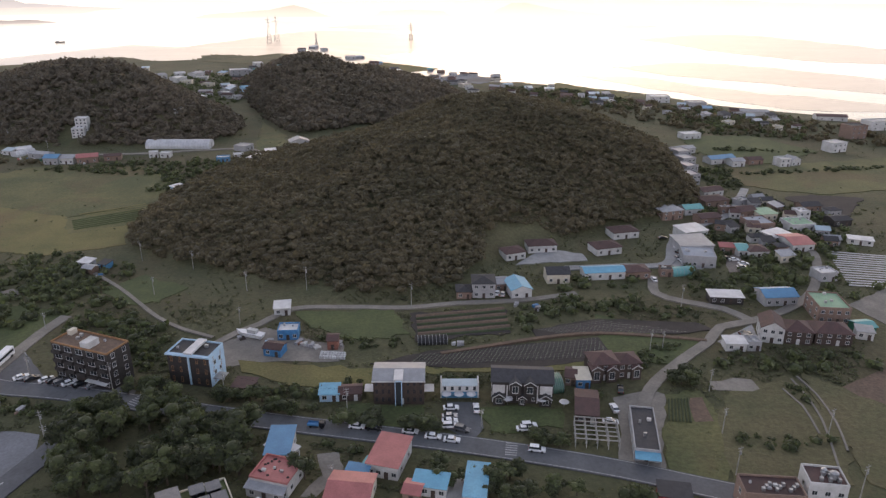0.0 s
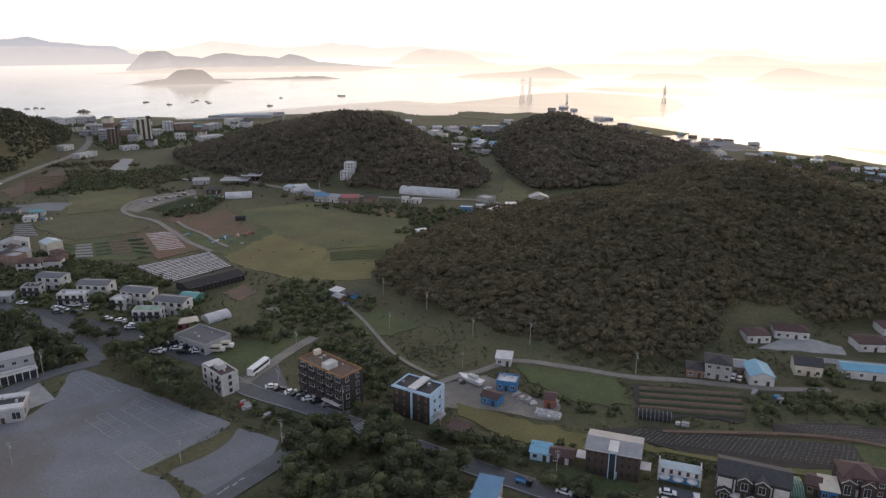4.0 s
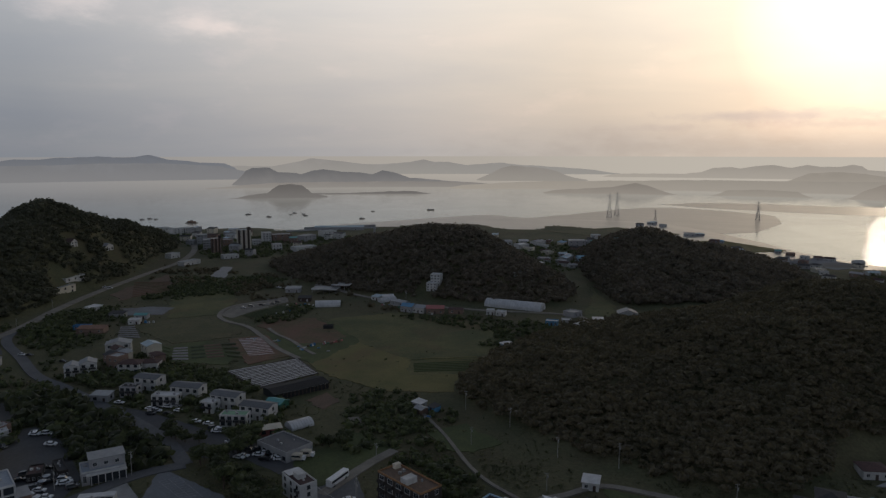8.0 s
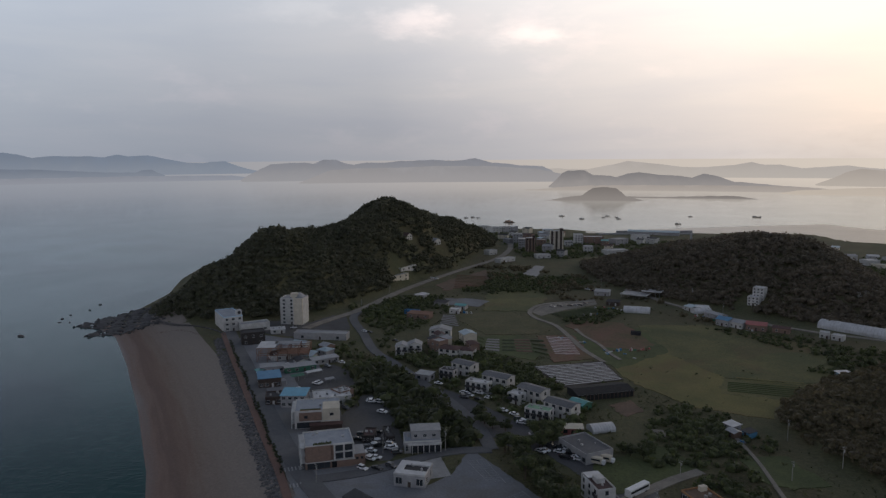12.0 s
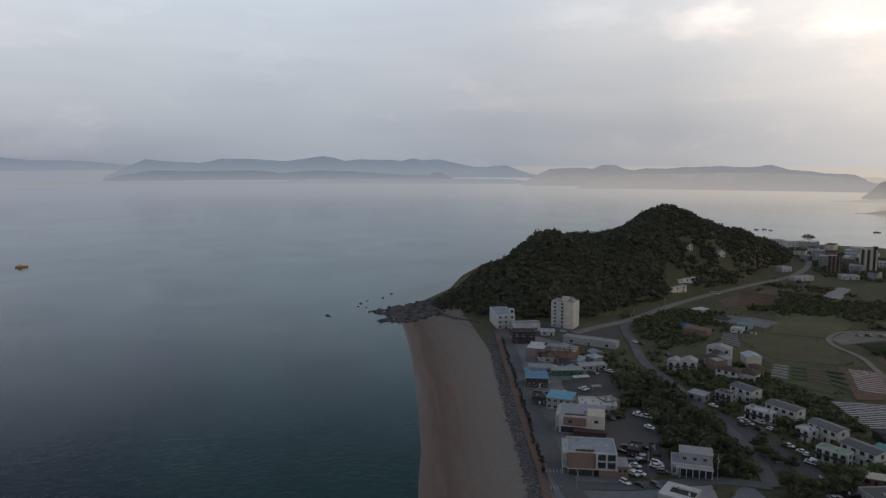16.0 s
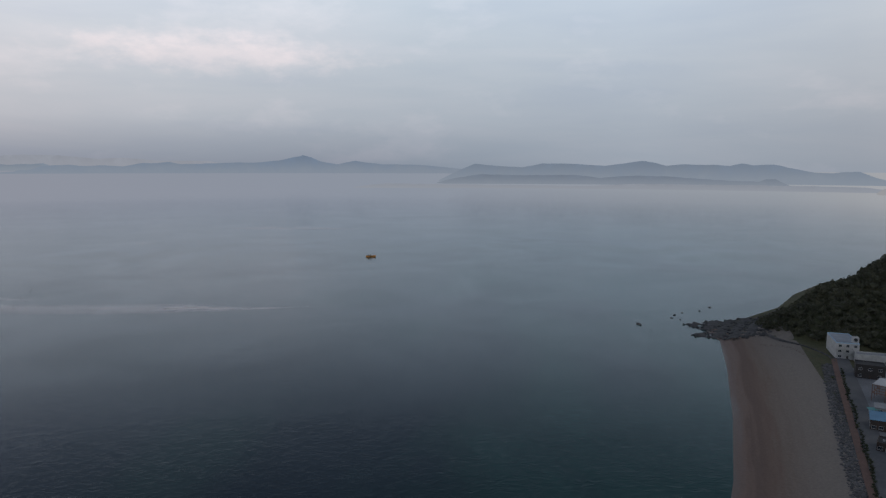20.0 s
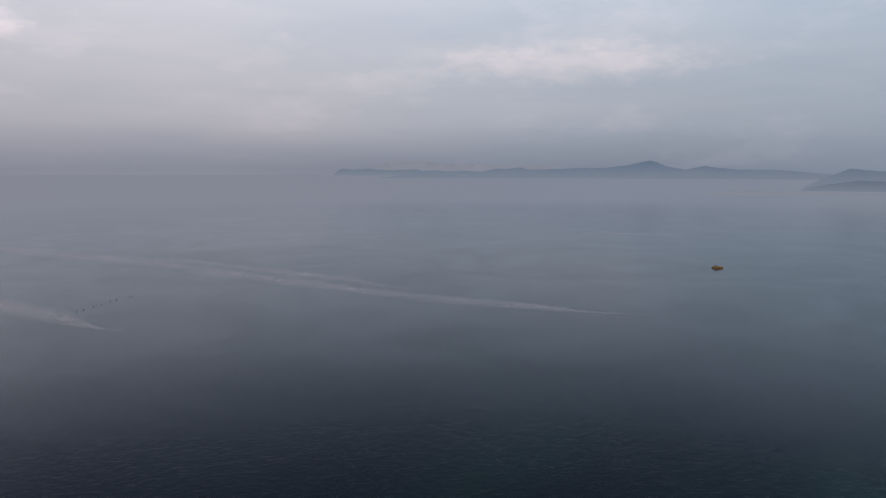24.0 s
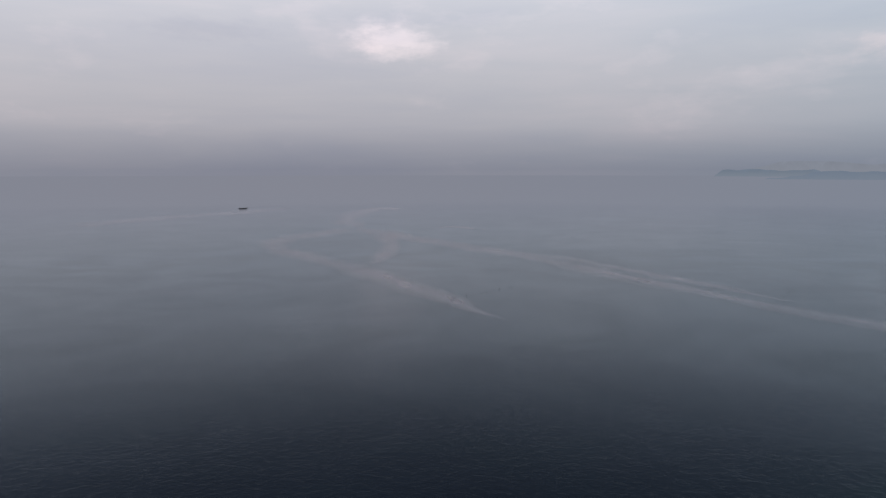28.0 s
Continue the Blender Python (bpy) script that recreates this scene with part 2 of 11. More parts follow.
M = {
    "scrub": surface("scrubland", (0.106, 0.098, 0.049), (0.062, 0.068, 0.031), 0.95, 0.03, 0.5, fine=22, patchy=(0.088, 0.074, 0.038)),
    "grass": surface("meadow", (0.142, 0.131, 0.054), (0.08, 0.092, 0.038), 0.95, 0.035, 0.4, fine=22, patchy=(0.125, 0.092, 0.046)),
    "rough": surface("rough dry pasture", (0.12, 0.107, 0.054), (0.08, 0.083, 0.038), 0.95, 0.06, 0.5, fine=14, patchy=(0.112, 0.094, 0.048)),
    "lawn": surface("lawn", (0.084, 0.103, 0.038), (0.06, 0.077, 0.03), 0.95, 0.1, 0.3),
    "paddy": surface("ripening paddy", (0.172, 0.15, 0.056), (0.115, 0.116, 0.042), 0.95, 0.06, 0.3, fine=20, patchy=(0.145, 0.112, 0.050)),
    "crop": surface("crop rows", (0.058, 0.075, 0.034), (0.04, 0.055, 0.027), 0.95, 0.4, 0.3),
    "soil": surface("bare soil", (0.158, 0.105, 0.076), (0.118, 0.084, 0.062), 0.95, 0.12, 0.3),
    "redsoil": surface("reddish field", (0.165, 0.088, 0.062), (0.105, 0.086, 0.045), 0.95, 0.04, 0.3, fine=16),
    "darksoil": surface("dark ploughed soil", (0.036, 0.030, 0.028), (0.050, 0.042, 0.038), 0.95, 0.3, 0.3),
    "film": surface("plastic mulch film", (0.42, 0.43, 0.45), (0.30, 0.31, 0.33), 0.35, 0.4, 0.1, island=0.15, speck=0.6),
    "pinkfilm": surface("faded pink and white mulch film", (0.46, 0.42, 0.43), (0.33, 0.20, 0.20), 0.4, 0.22, 0.1, island=0.15, speck=0.6),
    "greyfilm": surface("dusty grey mulch film", (0.21, 0.20, 0.21), (0.15, 0.14, 0.145), 0.5, 0.4, 0.1, island=0.15, speck=0.6),
    "blackfilm": surface("dark mulch film", (0.078, 0.066, 0.068), (0.052, 0.045, 0.046), 0.45, 0.7, 0.2, vary=0.25),
    "asphalt": surface("asphalt", (0.132, 0.135, 0.143), (0.102, 0.105, 0.112), 0.9, 0.12, 0.1, speck=0.5),
    "lot": surface("worn dark asphalt lot", (0.088, 0.088, 0.095), (0.066, 0.066, 0.070), 0.9, 0.06, 0.05, fine=14, patchy=(0.110, 0.102, 0.094), speck=0.6),
    "gravel": surface("gravel lot", (0.205, 0.215, 0.236), (0.165, 0.171, 0.184), 0.95, 0.05, 0.04, fine=24, patchy=(0.150, 0.136, 0.122), speck=0.6),
    "dirt": surface("dirt track", (0.250, 0.228, 0.200), (0.180, 0.164, 0.145), 0.95, 0.15, 0.2, speck=0.6),
    "concrete": surface("concrete", (0.33, 0.33, 0.33), (0.26, 0.26, 0.26), 0.85, 0.3, 0.1, speck=0.5),
    "paving": surface("reddish paving", (0.190, 0.112, 0.090), (0.150, 0.092, 0.076), 0.9, 0.3, 0.1),
    "line": surface("worn road paint", (0.40, 0.40, 0.40), (0.26, 0.26, 0.26), 0.7, 1.5, 0.0),
    "sand": surface("dry sand", (0.245, 0.208, 0.182), (0.200, 0.168, 0.148), 0.95, 0.08, 0.1, fine=20),
    "rock": surface("shore rock", (0.105, 0.103, 0.106), (0.060, 0.058, 0.060), 0.85, 0.3, 0.5, vary=0.3, island=0.3),
    "mud": surface("tidal mud", (0.205, 0.196, 0.184), (0.160, 0.155, 0.150), 0.32, 0.01, 0.05, stretch=(1, 2.5, 1), speck=0.6),
    "leaf": surface("woodland leaves", (0.140, 0.114, 0.062), (0.108, 0.094, 0.050), 0.85, 0.03, 0.0, island=0.18, fine=20, thin=0.4),
    "leaf_green": surface("evergreen leaves on the headland", (0.096, 0.096, 0.055), (0.072, 0.075, 0.042), 0.85, 0.03, 0.0, island=0.18, fine=20, thin=0.4),
    # paler copy of the woodland leaves: haze over the farther hills put into the colour
    "leaf_hazed": surface("woodland leaves paled for haze", (0.145, 0.118, 0.083), (0.116, 0.099, 0.067), 0.85, 0.02, 0.0, island=0.18, fine=20, thin=0.4),
    "treeleaf": surface("tree leaves", (0.088, 0.106, 0.038), (0.054, 0.068, 0.026), 0.85, 0.3, 0.0, vary=0.35, island=0.4, thin=0.4),
    "weed": surface("weeds and grass tufts", (0.118, 0.118, 0.047), (0.078, 0.086, 0.035), 0.9, 0.08, 0.0, island=0.3, thin=0.35),
    "cabbage": surface("pale cabbage leaves", (0.24, 0.27, 0.20), (0.17, 0.21, 0.14), 0.7, 0.8, 0.0, island=0.3, thin=0.2),
    "pine": surface("pine needles", (0.050, 0.062, 0.028), (0.030, 0.042, 0.019), 0.9, 0.5, 0.0, vary=0.25, island=0.4, thin=0.4),
    "bark": surface("bark", (0.11, 0.085, 0.065), None, 0.95, 2.0, 0.3),
    "white": surface("white render", (0.55, 0.55, 0.55), (0.42, 0.42, 0.41), 0.75, 0.35, 0.05, speck=0.45),
    "cream": surface("cream render", (0.60, 0.55, 0.46), (0.50, 0.46, 0.38), 0.8, 0.35, 0.05, speck=0.45),
    "grey": surface("grey render", (0.36, 0.36, 0.37), (0.29, 0.29, 0.30), 0.8, 0.35, 0.05, speck=0.45),
    "paleblue": surface("pale blue render", (0.42, 0.60, 0.74), (0.36, 0.52, 0.66), 0.75, 0.4, 0.05, speck=0.4),
    "black": surface("black boarding", (0.028, 0.024, 0.024), (0.042, 0.036, 0.034), 0.7, 1.0, 0.2),
    "brown": surface("dark brown boarding", (0.070, 0.048, 0.040), (0.050, 0.036, 0.031), 0.8, 0.8, 0.2),
    "timber": surface("timber", (0.34, 0.18, 0.08), (0.25, 0.13, 0.06), 0.7, 1.0, 0.2),
    "brick": surface("brown brick", (0.25, 0.17, 0.135), (0.20, 0.14, 0.115), 0.9, 0.8, 0.2),
    "redbrick": surface("red brick", (0.27, 0.115, 0.085), (0.21, 0.09, 0.07), 0.9, 0.8, 0.2),
    "roofgrey": surface("grey sheet roof", (0.30, 0.31, 0.33), (0.24, 0.25, 0.265), 0.5, 0.4, 0.1, vary=0.12, speck=0.5),
    "roofdark": surface("dark shingle roof", (0.050, 0.050, 0.055), (0.036, 0.036, 0.040), 0.8, 0.8, 0.2, vary=0.15),
    "slate": surface("grey slate roof", (0.125, 0.132, 0.145), (0.095, 0.100, 0.110), 0.6, 0.8, 0.2, vary=0.12),
    "roofbrown": surface("brown tiled roof", (0.095, 0.052, 0.048), (0.070, 0.042, 0.040), 0.8, 0.6, 0.2, vary=0.15),
    "roofred": surface("faded red roof", (0.42, 0.145, 0.138), (0.34, 0.118, 0.112), 0.6, 0.3, 0.1, speck=0.5),
    "roofblue": surface("blue sheet roof", (0.080, 0.245, 0.41), (0.065, 0.20, 0.35), 0.45, 0.3, 0.1, speck=0.5),
    "roofcyan": surface("cyan sheet roof", (0.12, 0.37, 0.52), (0.10, 0.31, 0.45), 0.45, 0.3, 0.1, speck=0.5),
    "roofteal": surface("teal sheet roof", (0.12, 0.36, 0.36), (0.10, 0.30, 0.30), 0.5, 0.3, 0.1, speck=0.5),
    "roofgreen": surface("green painted roof deck", (0.20, 0.36, 0.24), (0.16, 0.30, 0.20), 0.6, 0.3, 0.1, speck=0.5),
    "roofwhite": surface("white sheet roof", (0.56, 0.57, 0.59), (0.44, 0.45, 0.47), 0.45, 0.3, 0.05, speck=0.4),
    "deck": surface("roof deck screed", (0.33, 0.36, 0.41), (0.27, 0.30, 0.34), 0.8, 0.3, 0.05, speck=0.4),
    "blue": surface("blue paint", (0.05, 0.22, 0.45), None, 0.5, 1.0, 0.05),
    "green": surface("green tarpaulin", (0.04, 0.17, 0.11), None, 0.6, 1.0, 0.1),
    "steel": surface("galvanised steel", (0.40, 0.41, 0.42), None, 0.45, 1.0, 0.0, metal=0.6),
    "rust": surface("rusty steel frame", (0.24, 0.13, 0.09), None, 0.8, 1.0, 0.1),
    "pole": surface("concrete pole", (0.38, 0.37, 0.35), None, 0.85, 2.0, 0.05),
    "tyre": surface("tyre rubber", (0.02, 0.02, 0.02), None, 0.9, 3.0, 0.0),
    "oldwood": surface("weathered timber", (0.17, 0.115, 0.085), None, 0.9, 1.0, 0.2),
    "roofpale": surface("pale blue-grey sheet roof", (0.36, 0.46, 0.52), (0.30, 0.39, 0.45), 0.45, 0.3, 0.1, speck=0.5),
    "net": surface("black shade net", (0.020, 0.020, 0.022), (0.030, 0.030, 0.032), 0.95, 0.6, 0.2),
    "bag": surface("white bale bags", (0.60, 0.60, 0.60), None, 0.7, 1.0, 0.2, vary=0.15),
    "orange": surface("orange paint", (0.70, 0.30, 0.05), None, 0.5, 1.0, 0.0),
    "red": surface("red paint", (0.40, 0.04, 0.035), None, 0.5, 1.0, 0.0),
    "carwhite": surface("white car paint", (0.75, 0.76, 0.78), (0.72, 0.73, 0.75), 0.22, 1.0, 0.0),
    "carblack": surface("black car paint", (0.018, 0.019, 0.022), None, 0.2, 1.0, 0.0),
    "cargrey": surface("grey car paint", (0.17, 0.175, 0.185), None, 0.25, 1.0, 0.0, metal=0.4),
    "carsilver": surface("silver car paint", (0.42, 0.43, 0.45), None, 0.25, 1.0, 0.0, metal=0.5),
}


def glass_material(name, col, rough):
    m = bpy.data.materials.new(name)
    m.use_nodes = True
    b = m.node_tree.nodes["Principled BSDF"]
    b.inputs["Base Color"].default_value = (*col, 1)
    b.inputs["Roughness"].default_value = rough
    b.inputs["IOR"].default_value = 1.5
    b.inputs["Coat Weight"].default_value = 0.6
    b.inputs["Coat Roughness"].default_value = 0.05
    return m


M["glass"] = glass_material("window glass", (0.035, 0.042, 0.050), 0.08)
M["headlight"] = glass_material("headlight glass", (0.55, 0.56, 0.58), 0.1)
M["taillight"] = glass_material("red lamp glass", (0.30, 0.02, 0.02), 0.15)


def water_shader(node, link, tone, rough, normal=None, air=None):
    """Sky mirrored by the waves over the colour of the water; choppy faces mirror less than a flat sheet."""
    gloss, body, shine = node("ShaderNodeBsdfGlossy"), node("ShaderNodeBsdfDiffuse"), node("ShaderNodeFresnel", IOR=1.27)
    gloss.distribution = "BECKMANN"
    gloss.inputs["Color"].default_value = (0.82, 0.905, 0.972, 1)
    link(tone, body.inputs["Color"]), link(rough, gloss.inputs["Roughness"])
    if normal is not None:
        link(normal, gloss.inputs["Normal"]), link(normal, shine.inputs["Normal"])
    less = node("ShaderNodeMath", operation="MULTIPLY")
    # calmer and rougher reaches drawn out by wind and tide
    spot = node("ShaderNodeNewGeometry")
    reach = node("ShaderNodeTexNoise", Scale=0.0065, Detail=7.0, Roughness=0.6, Distortion=1.4)
    calm = node("ShaderNodeMapRange")
    calm.inputs[1].default_value, calm.inputs[2].default_value, calm.inputs[3].default_value, calm.inputs[4].default_value = 0.34, 0.66, 0.88, 1.0
    link(spot.outputs["Position"], reach.inputs["Vector"]), link(reach.outputs["Fac"], calm.inputs[0]), link(calm.outputs[0], less.inputs[1])
    link(shine.outputs[0], less.inputs[0])
    mix, o = node("ShaderNodeMixShader"), node("ShaderNodeOutputMaterial")
    link(less.outputs[0], mix.inputs[0]), link(body.outputs[0], mix.inputs[1]), link(gloss.outputs[0], mix.inputs[2])
    last = mix
    # lays the painted haze emission over the water
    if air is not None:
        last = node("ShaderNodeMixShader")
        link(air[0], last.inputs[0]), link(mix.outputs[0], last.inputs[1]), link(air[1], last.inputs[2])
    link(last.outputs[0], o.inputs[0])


# haze colours painted on the far water, by angle from the sun
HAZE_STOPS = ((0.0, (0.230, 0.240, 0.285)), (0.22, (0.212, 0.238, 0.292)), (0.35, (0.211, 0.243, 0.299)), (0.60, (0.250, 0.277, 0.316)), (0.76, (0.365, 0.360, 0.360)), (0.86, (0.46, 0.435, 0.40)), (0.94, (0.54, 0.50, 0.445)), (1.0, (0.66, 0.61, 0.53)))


def sea_material():
    """Choppy water, with haze painted over it as emission far out."""
    m = bpy.data.materials.new("sea water")
    m.use_nodes = True
    m.node_tree.nodes.clear()
    node, link = nodes_of(m.node_tree)
    geo = node("ShaderNodeNewGeometry")
    v = node("ShaderNodeVectorMath", operation="MULTIPLY")
    v.inputs[1].default_value = (0.55, 1.0, 1.0)
    link(geo.outputs["Position"], v.inputs[0])
    broad = node("ShaderNodeTexNoise", Scale=0.006, Detail=5.0, Roughness=0.5, Distortion=1.2)
    chop = node("ShaderNodeTexNoise", Scale=0.24, Detail=5.0, Roughness=0.62, Distortion=1.6)
    link(v.outputs[0], broad.inputs["Vector"]), link(geo.outputs["Position"], chop.inputs["Vector"])
    tone = ramp_of(node("ShaderNodeValToRGB"), ((0.30, (0.003, 0.008, 0.020)), (0.48, (0.003, 0.012, 0.021)), (0.62, (0.004, 0.028, 0.027)), (0.80, (0.006, 0.046, 0.040))))
    # greener over the shallows before the beach, darker out to sea
    across = node("ShaderNodeVectorMath", operation="DOT_PRODUCT")
    across.inputs[1].default_value = (0.0, 1.0, 0.0)
    link(geo.outputs["Position"], across.inputs[0])
    shallow = node("ShaderNodeMapRange")
    shallow.inputs[1].default_value, shallow.inputs[2].default_value, shallow.inputs[3].default_value, shallow.inputs[4].default_value = -330, 60, -0.20, 0.18
    link(across.outputs["Value"], shallow.inputs[0])
    depth = node("ShaderNodeMath", operation="ADD")
    link(broad.outputs["Fac"], depth.inputs[0]), link(shallow.outputs[0], depth.inputs[1])
    link(depth.outputs[0], tone.inputs[0])
    rough = node("ShaderNodeMapRange")
    rough.inputs[1].default_value, rough.inputs[2].default_value, rough.inputs[3].default_value, rough.inputs[4].default_value = 0.35, 0.65, 0.055, 0.075
    link(broad.outputs["Fac"], rough.inputs[0])
    wave = node("ShaderNodeBump", Strength=0.22, Distance=0.5)
    link(chop.outputs["Fac"], wave.inputs["Height"])
    # painted haze on the far water: glow from 600 m, full at 3400 m
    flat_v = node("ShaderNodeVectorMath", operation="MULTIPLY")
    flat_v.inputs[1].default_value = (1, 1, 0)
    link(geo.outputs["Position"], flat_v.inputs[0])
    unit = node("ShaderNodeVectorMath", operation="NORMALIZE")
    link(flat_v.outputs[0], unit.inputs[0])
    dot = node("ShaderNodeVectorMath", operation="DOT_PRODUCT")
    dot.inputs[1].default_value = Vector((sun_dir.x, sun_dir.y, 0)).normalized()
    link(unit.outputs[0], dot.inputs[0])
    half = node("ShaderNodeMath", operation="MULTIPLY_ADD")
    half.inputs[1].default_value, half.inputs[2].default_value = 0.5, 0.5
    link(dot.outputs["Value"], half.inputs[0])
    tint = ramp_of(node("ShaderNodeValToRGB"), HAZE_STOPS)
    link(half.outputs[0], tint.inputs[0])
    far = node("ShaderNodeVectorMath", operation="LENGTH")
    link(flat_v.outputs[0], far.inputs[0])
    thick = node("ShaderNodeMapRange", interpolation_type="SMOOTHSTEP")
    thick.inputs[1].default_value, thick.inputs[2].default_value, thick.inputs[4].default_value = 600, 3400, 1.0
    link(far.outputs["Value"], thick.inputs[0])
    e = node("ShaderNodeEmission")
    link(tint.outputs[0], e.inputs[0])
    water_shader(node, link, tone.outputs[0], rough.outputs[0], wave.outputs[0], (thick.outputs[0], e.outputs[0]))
    return m


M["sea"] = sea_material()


def beach_material():
    """Sand that dries from the waterline upwards, with wavering tide lines."""
    m = bpy.data.materials.new("beach sand")
    m.use_nodes = True
    m.node_tree.nodes.clear()
    node, link = nodes_of(m.node_tree)
    uv, geo, xyz = node("ShaderNodeTexCoord"), node("ShaderNodeNewGeometry"), node("ShaderNodeSeparateXYZ")
    link(uv.outputs["UV"], xyz.inputs[0])
    drawn = node("ShaderNodeVectorMath", operation="MULTIPLY")
    drawn.inputs[1].default_value = (0.9, 14.0, 1.0)
    link(uv.outputs["UV"], drawn.inputs[0])
    lines = node("ShaderNodeTexNoise", Scale=1.0, Detail=6.0, Roughness=0.6)
    link(drawn.outputs[0], lines.inputs["Vector"])
    waver = node("ShaderNodeMath", operation="MULTIPLY_ADD")
    waver.inputs[1].default_value = 0.34
    link(lines.outputs["Fac"], waver.inputs[0]), link(xyz.outputs[1], waver.inputs[2])
    tone = ramp_of(node("ShaderNodeValToRGB"), ((0.17, (0.085, 0.064, 0.055)), (0.25, (0.135, 0.084, 0.067)), (0.34, (0.168, 0.106, 0.083)), (0.41, (0.140, 0.094, 0.076)), (0.52, (0.172, 0.118, 0.095)),
                                                (0.62, (0.190, 0.146, 0.122)), (0.80, (0.215, 0.180, 0.156)), (1.1, (0.228, 0.196, 0.172))))
    link(waver.outputs[0], tone.inputs[0])
    fine = node("ShaderNodeTexNoise", Scale=0.9, Detail=6.0, Roughness=0.7)
    link(geo.outputs["Position"], fine.inputs["Vector"])
    grain = node("ShaderNodeMapRange")
    grain.inputs[1].default_value, grain.inputs[2].default_value, grain.inputs[3].default_value, grain.inputs[4].default_value = 0.3, 0.7, 0.82, 1.16
    link(fine.outputs["Fac"], grain.inputs[0])
    hsv = node("ShaderNodeHueSaturation")
    link(tone.outputs[0], hsv.inputs["Color"]), link(grain.outputs[0], hsv.inputs["Value"])
    wet = node("ShaderNodeMapRange")
    wet.inputs[1].default_value, wet.inputs[2].default_value, wet.inputs[3].default_value, wet.inputs[4].default_value = 0.18, 0.45, 0.35, 0.95
    link(waver.outputs[0], wet.inputs[0])
    b, bump, o = node("ShaderNodeBsdfPrincipled"), node("ShaderNodeBump", Strength=0.3, Distance=0.15), node("ShaderNodeOutputMaterial")
    link(fine.outputs["Fac"], bump.inputs["Height"]), link(bump.outputs[0], b.inputs["Normal"])
    link(hsv.outputs[0], b.inputs["Base Color"]), link(wet.outputs[0], b.inputs["Roughness"]), link(b.outputs[0], o.inputs[0])
    return m


M["beach"] = beach_material()


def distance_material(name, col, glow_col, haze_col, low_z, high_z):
    """A backdrop of far land that glows with painted haze, thicker towards the water."""
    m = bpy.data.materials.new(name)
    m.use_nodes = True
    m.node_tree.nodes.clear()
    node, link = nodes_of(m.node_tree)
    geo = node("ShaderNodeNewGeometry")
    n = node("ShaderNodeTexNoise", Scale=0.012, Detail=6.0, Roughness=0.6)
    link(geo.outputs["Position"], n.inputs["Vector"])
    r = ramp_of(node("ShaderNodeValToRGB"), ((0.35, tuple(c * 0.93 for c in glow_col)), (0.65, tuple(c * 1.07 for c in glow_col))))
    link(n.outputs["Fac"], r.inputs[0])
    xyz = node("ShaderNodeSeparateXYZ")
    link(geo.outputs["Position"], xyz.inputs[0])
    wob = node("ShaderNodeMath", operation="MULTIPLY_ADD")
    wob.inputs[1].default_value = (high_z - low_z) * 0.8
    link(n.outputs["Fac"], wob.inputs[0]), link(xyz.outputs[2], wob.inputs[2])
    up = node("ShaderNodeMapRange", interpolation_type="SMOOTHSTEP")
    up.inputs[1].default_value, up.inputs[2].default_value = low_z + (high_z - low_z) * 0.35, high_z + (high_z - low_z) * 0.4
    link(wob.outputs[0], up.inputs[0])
    haze_mix = node("ShaderNodeMix", data_type="RGBA")
    haze_mix.inputs[6].default_value = (*haze_col, 1)
    link(up.outputs[0], haze_mix.inputs[0]), link(r.outputs[0], haze_mix.inputs[7])
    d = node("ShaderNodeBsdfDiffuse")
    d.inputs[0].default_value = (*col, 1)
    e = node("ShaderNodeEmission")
    link(haze_mix.outputs[2], e.inputs[0])
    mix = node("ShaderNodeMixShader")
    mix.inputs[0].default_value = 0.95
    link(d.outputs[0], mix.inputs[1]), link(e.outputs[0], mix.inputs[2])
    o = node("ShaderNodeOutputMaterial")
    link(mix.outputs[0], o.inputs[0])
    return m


# ---------------------------------------------------------------- mesh helpers
def at(az, r):
    """The plan place at a bearing to the left of north and a distance from the camera's foot."""
    return -r * math.sin(radians(az)), r * math.cos(radians(az))


def link_mesh(name, verts, faces, material, parent=None, label=""):
    me = bpy.data.meshes.new(name)
    me.from_pydata(verts, [], faces)
    me.materials.append(material)
    ob = new(name, me)
    if parent is not None:
        ob.parent = parent
    return tagged(ob, label)


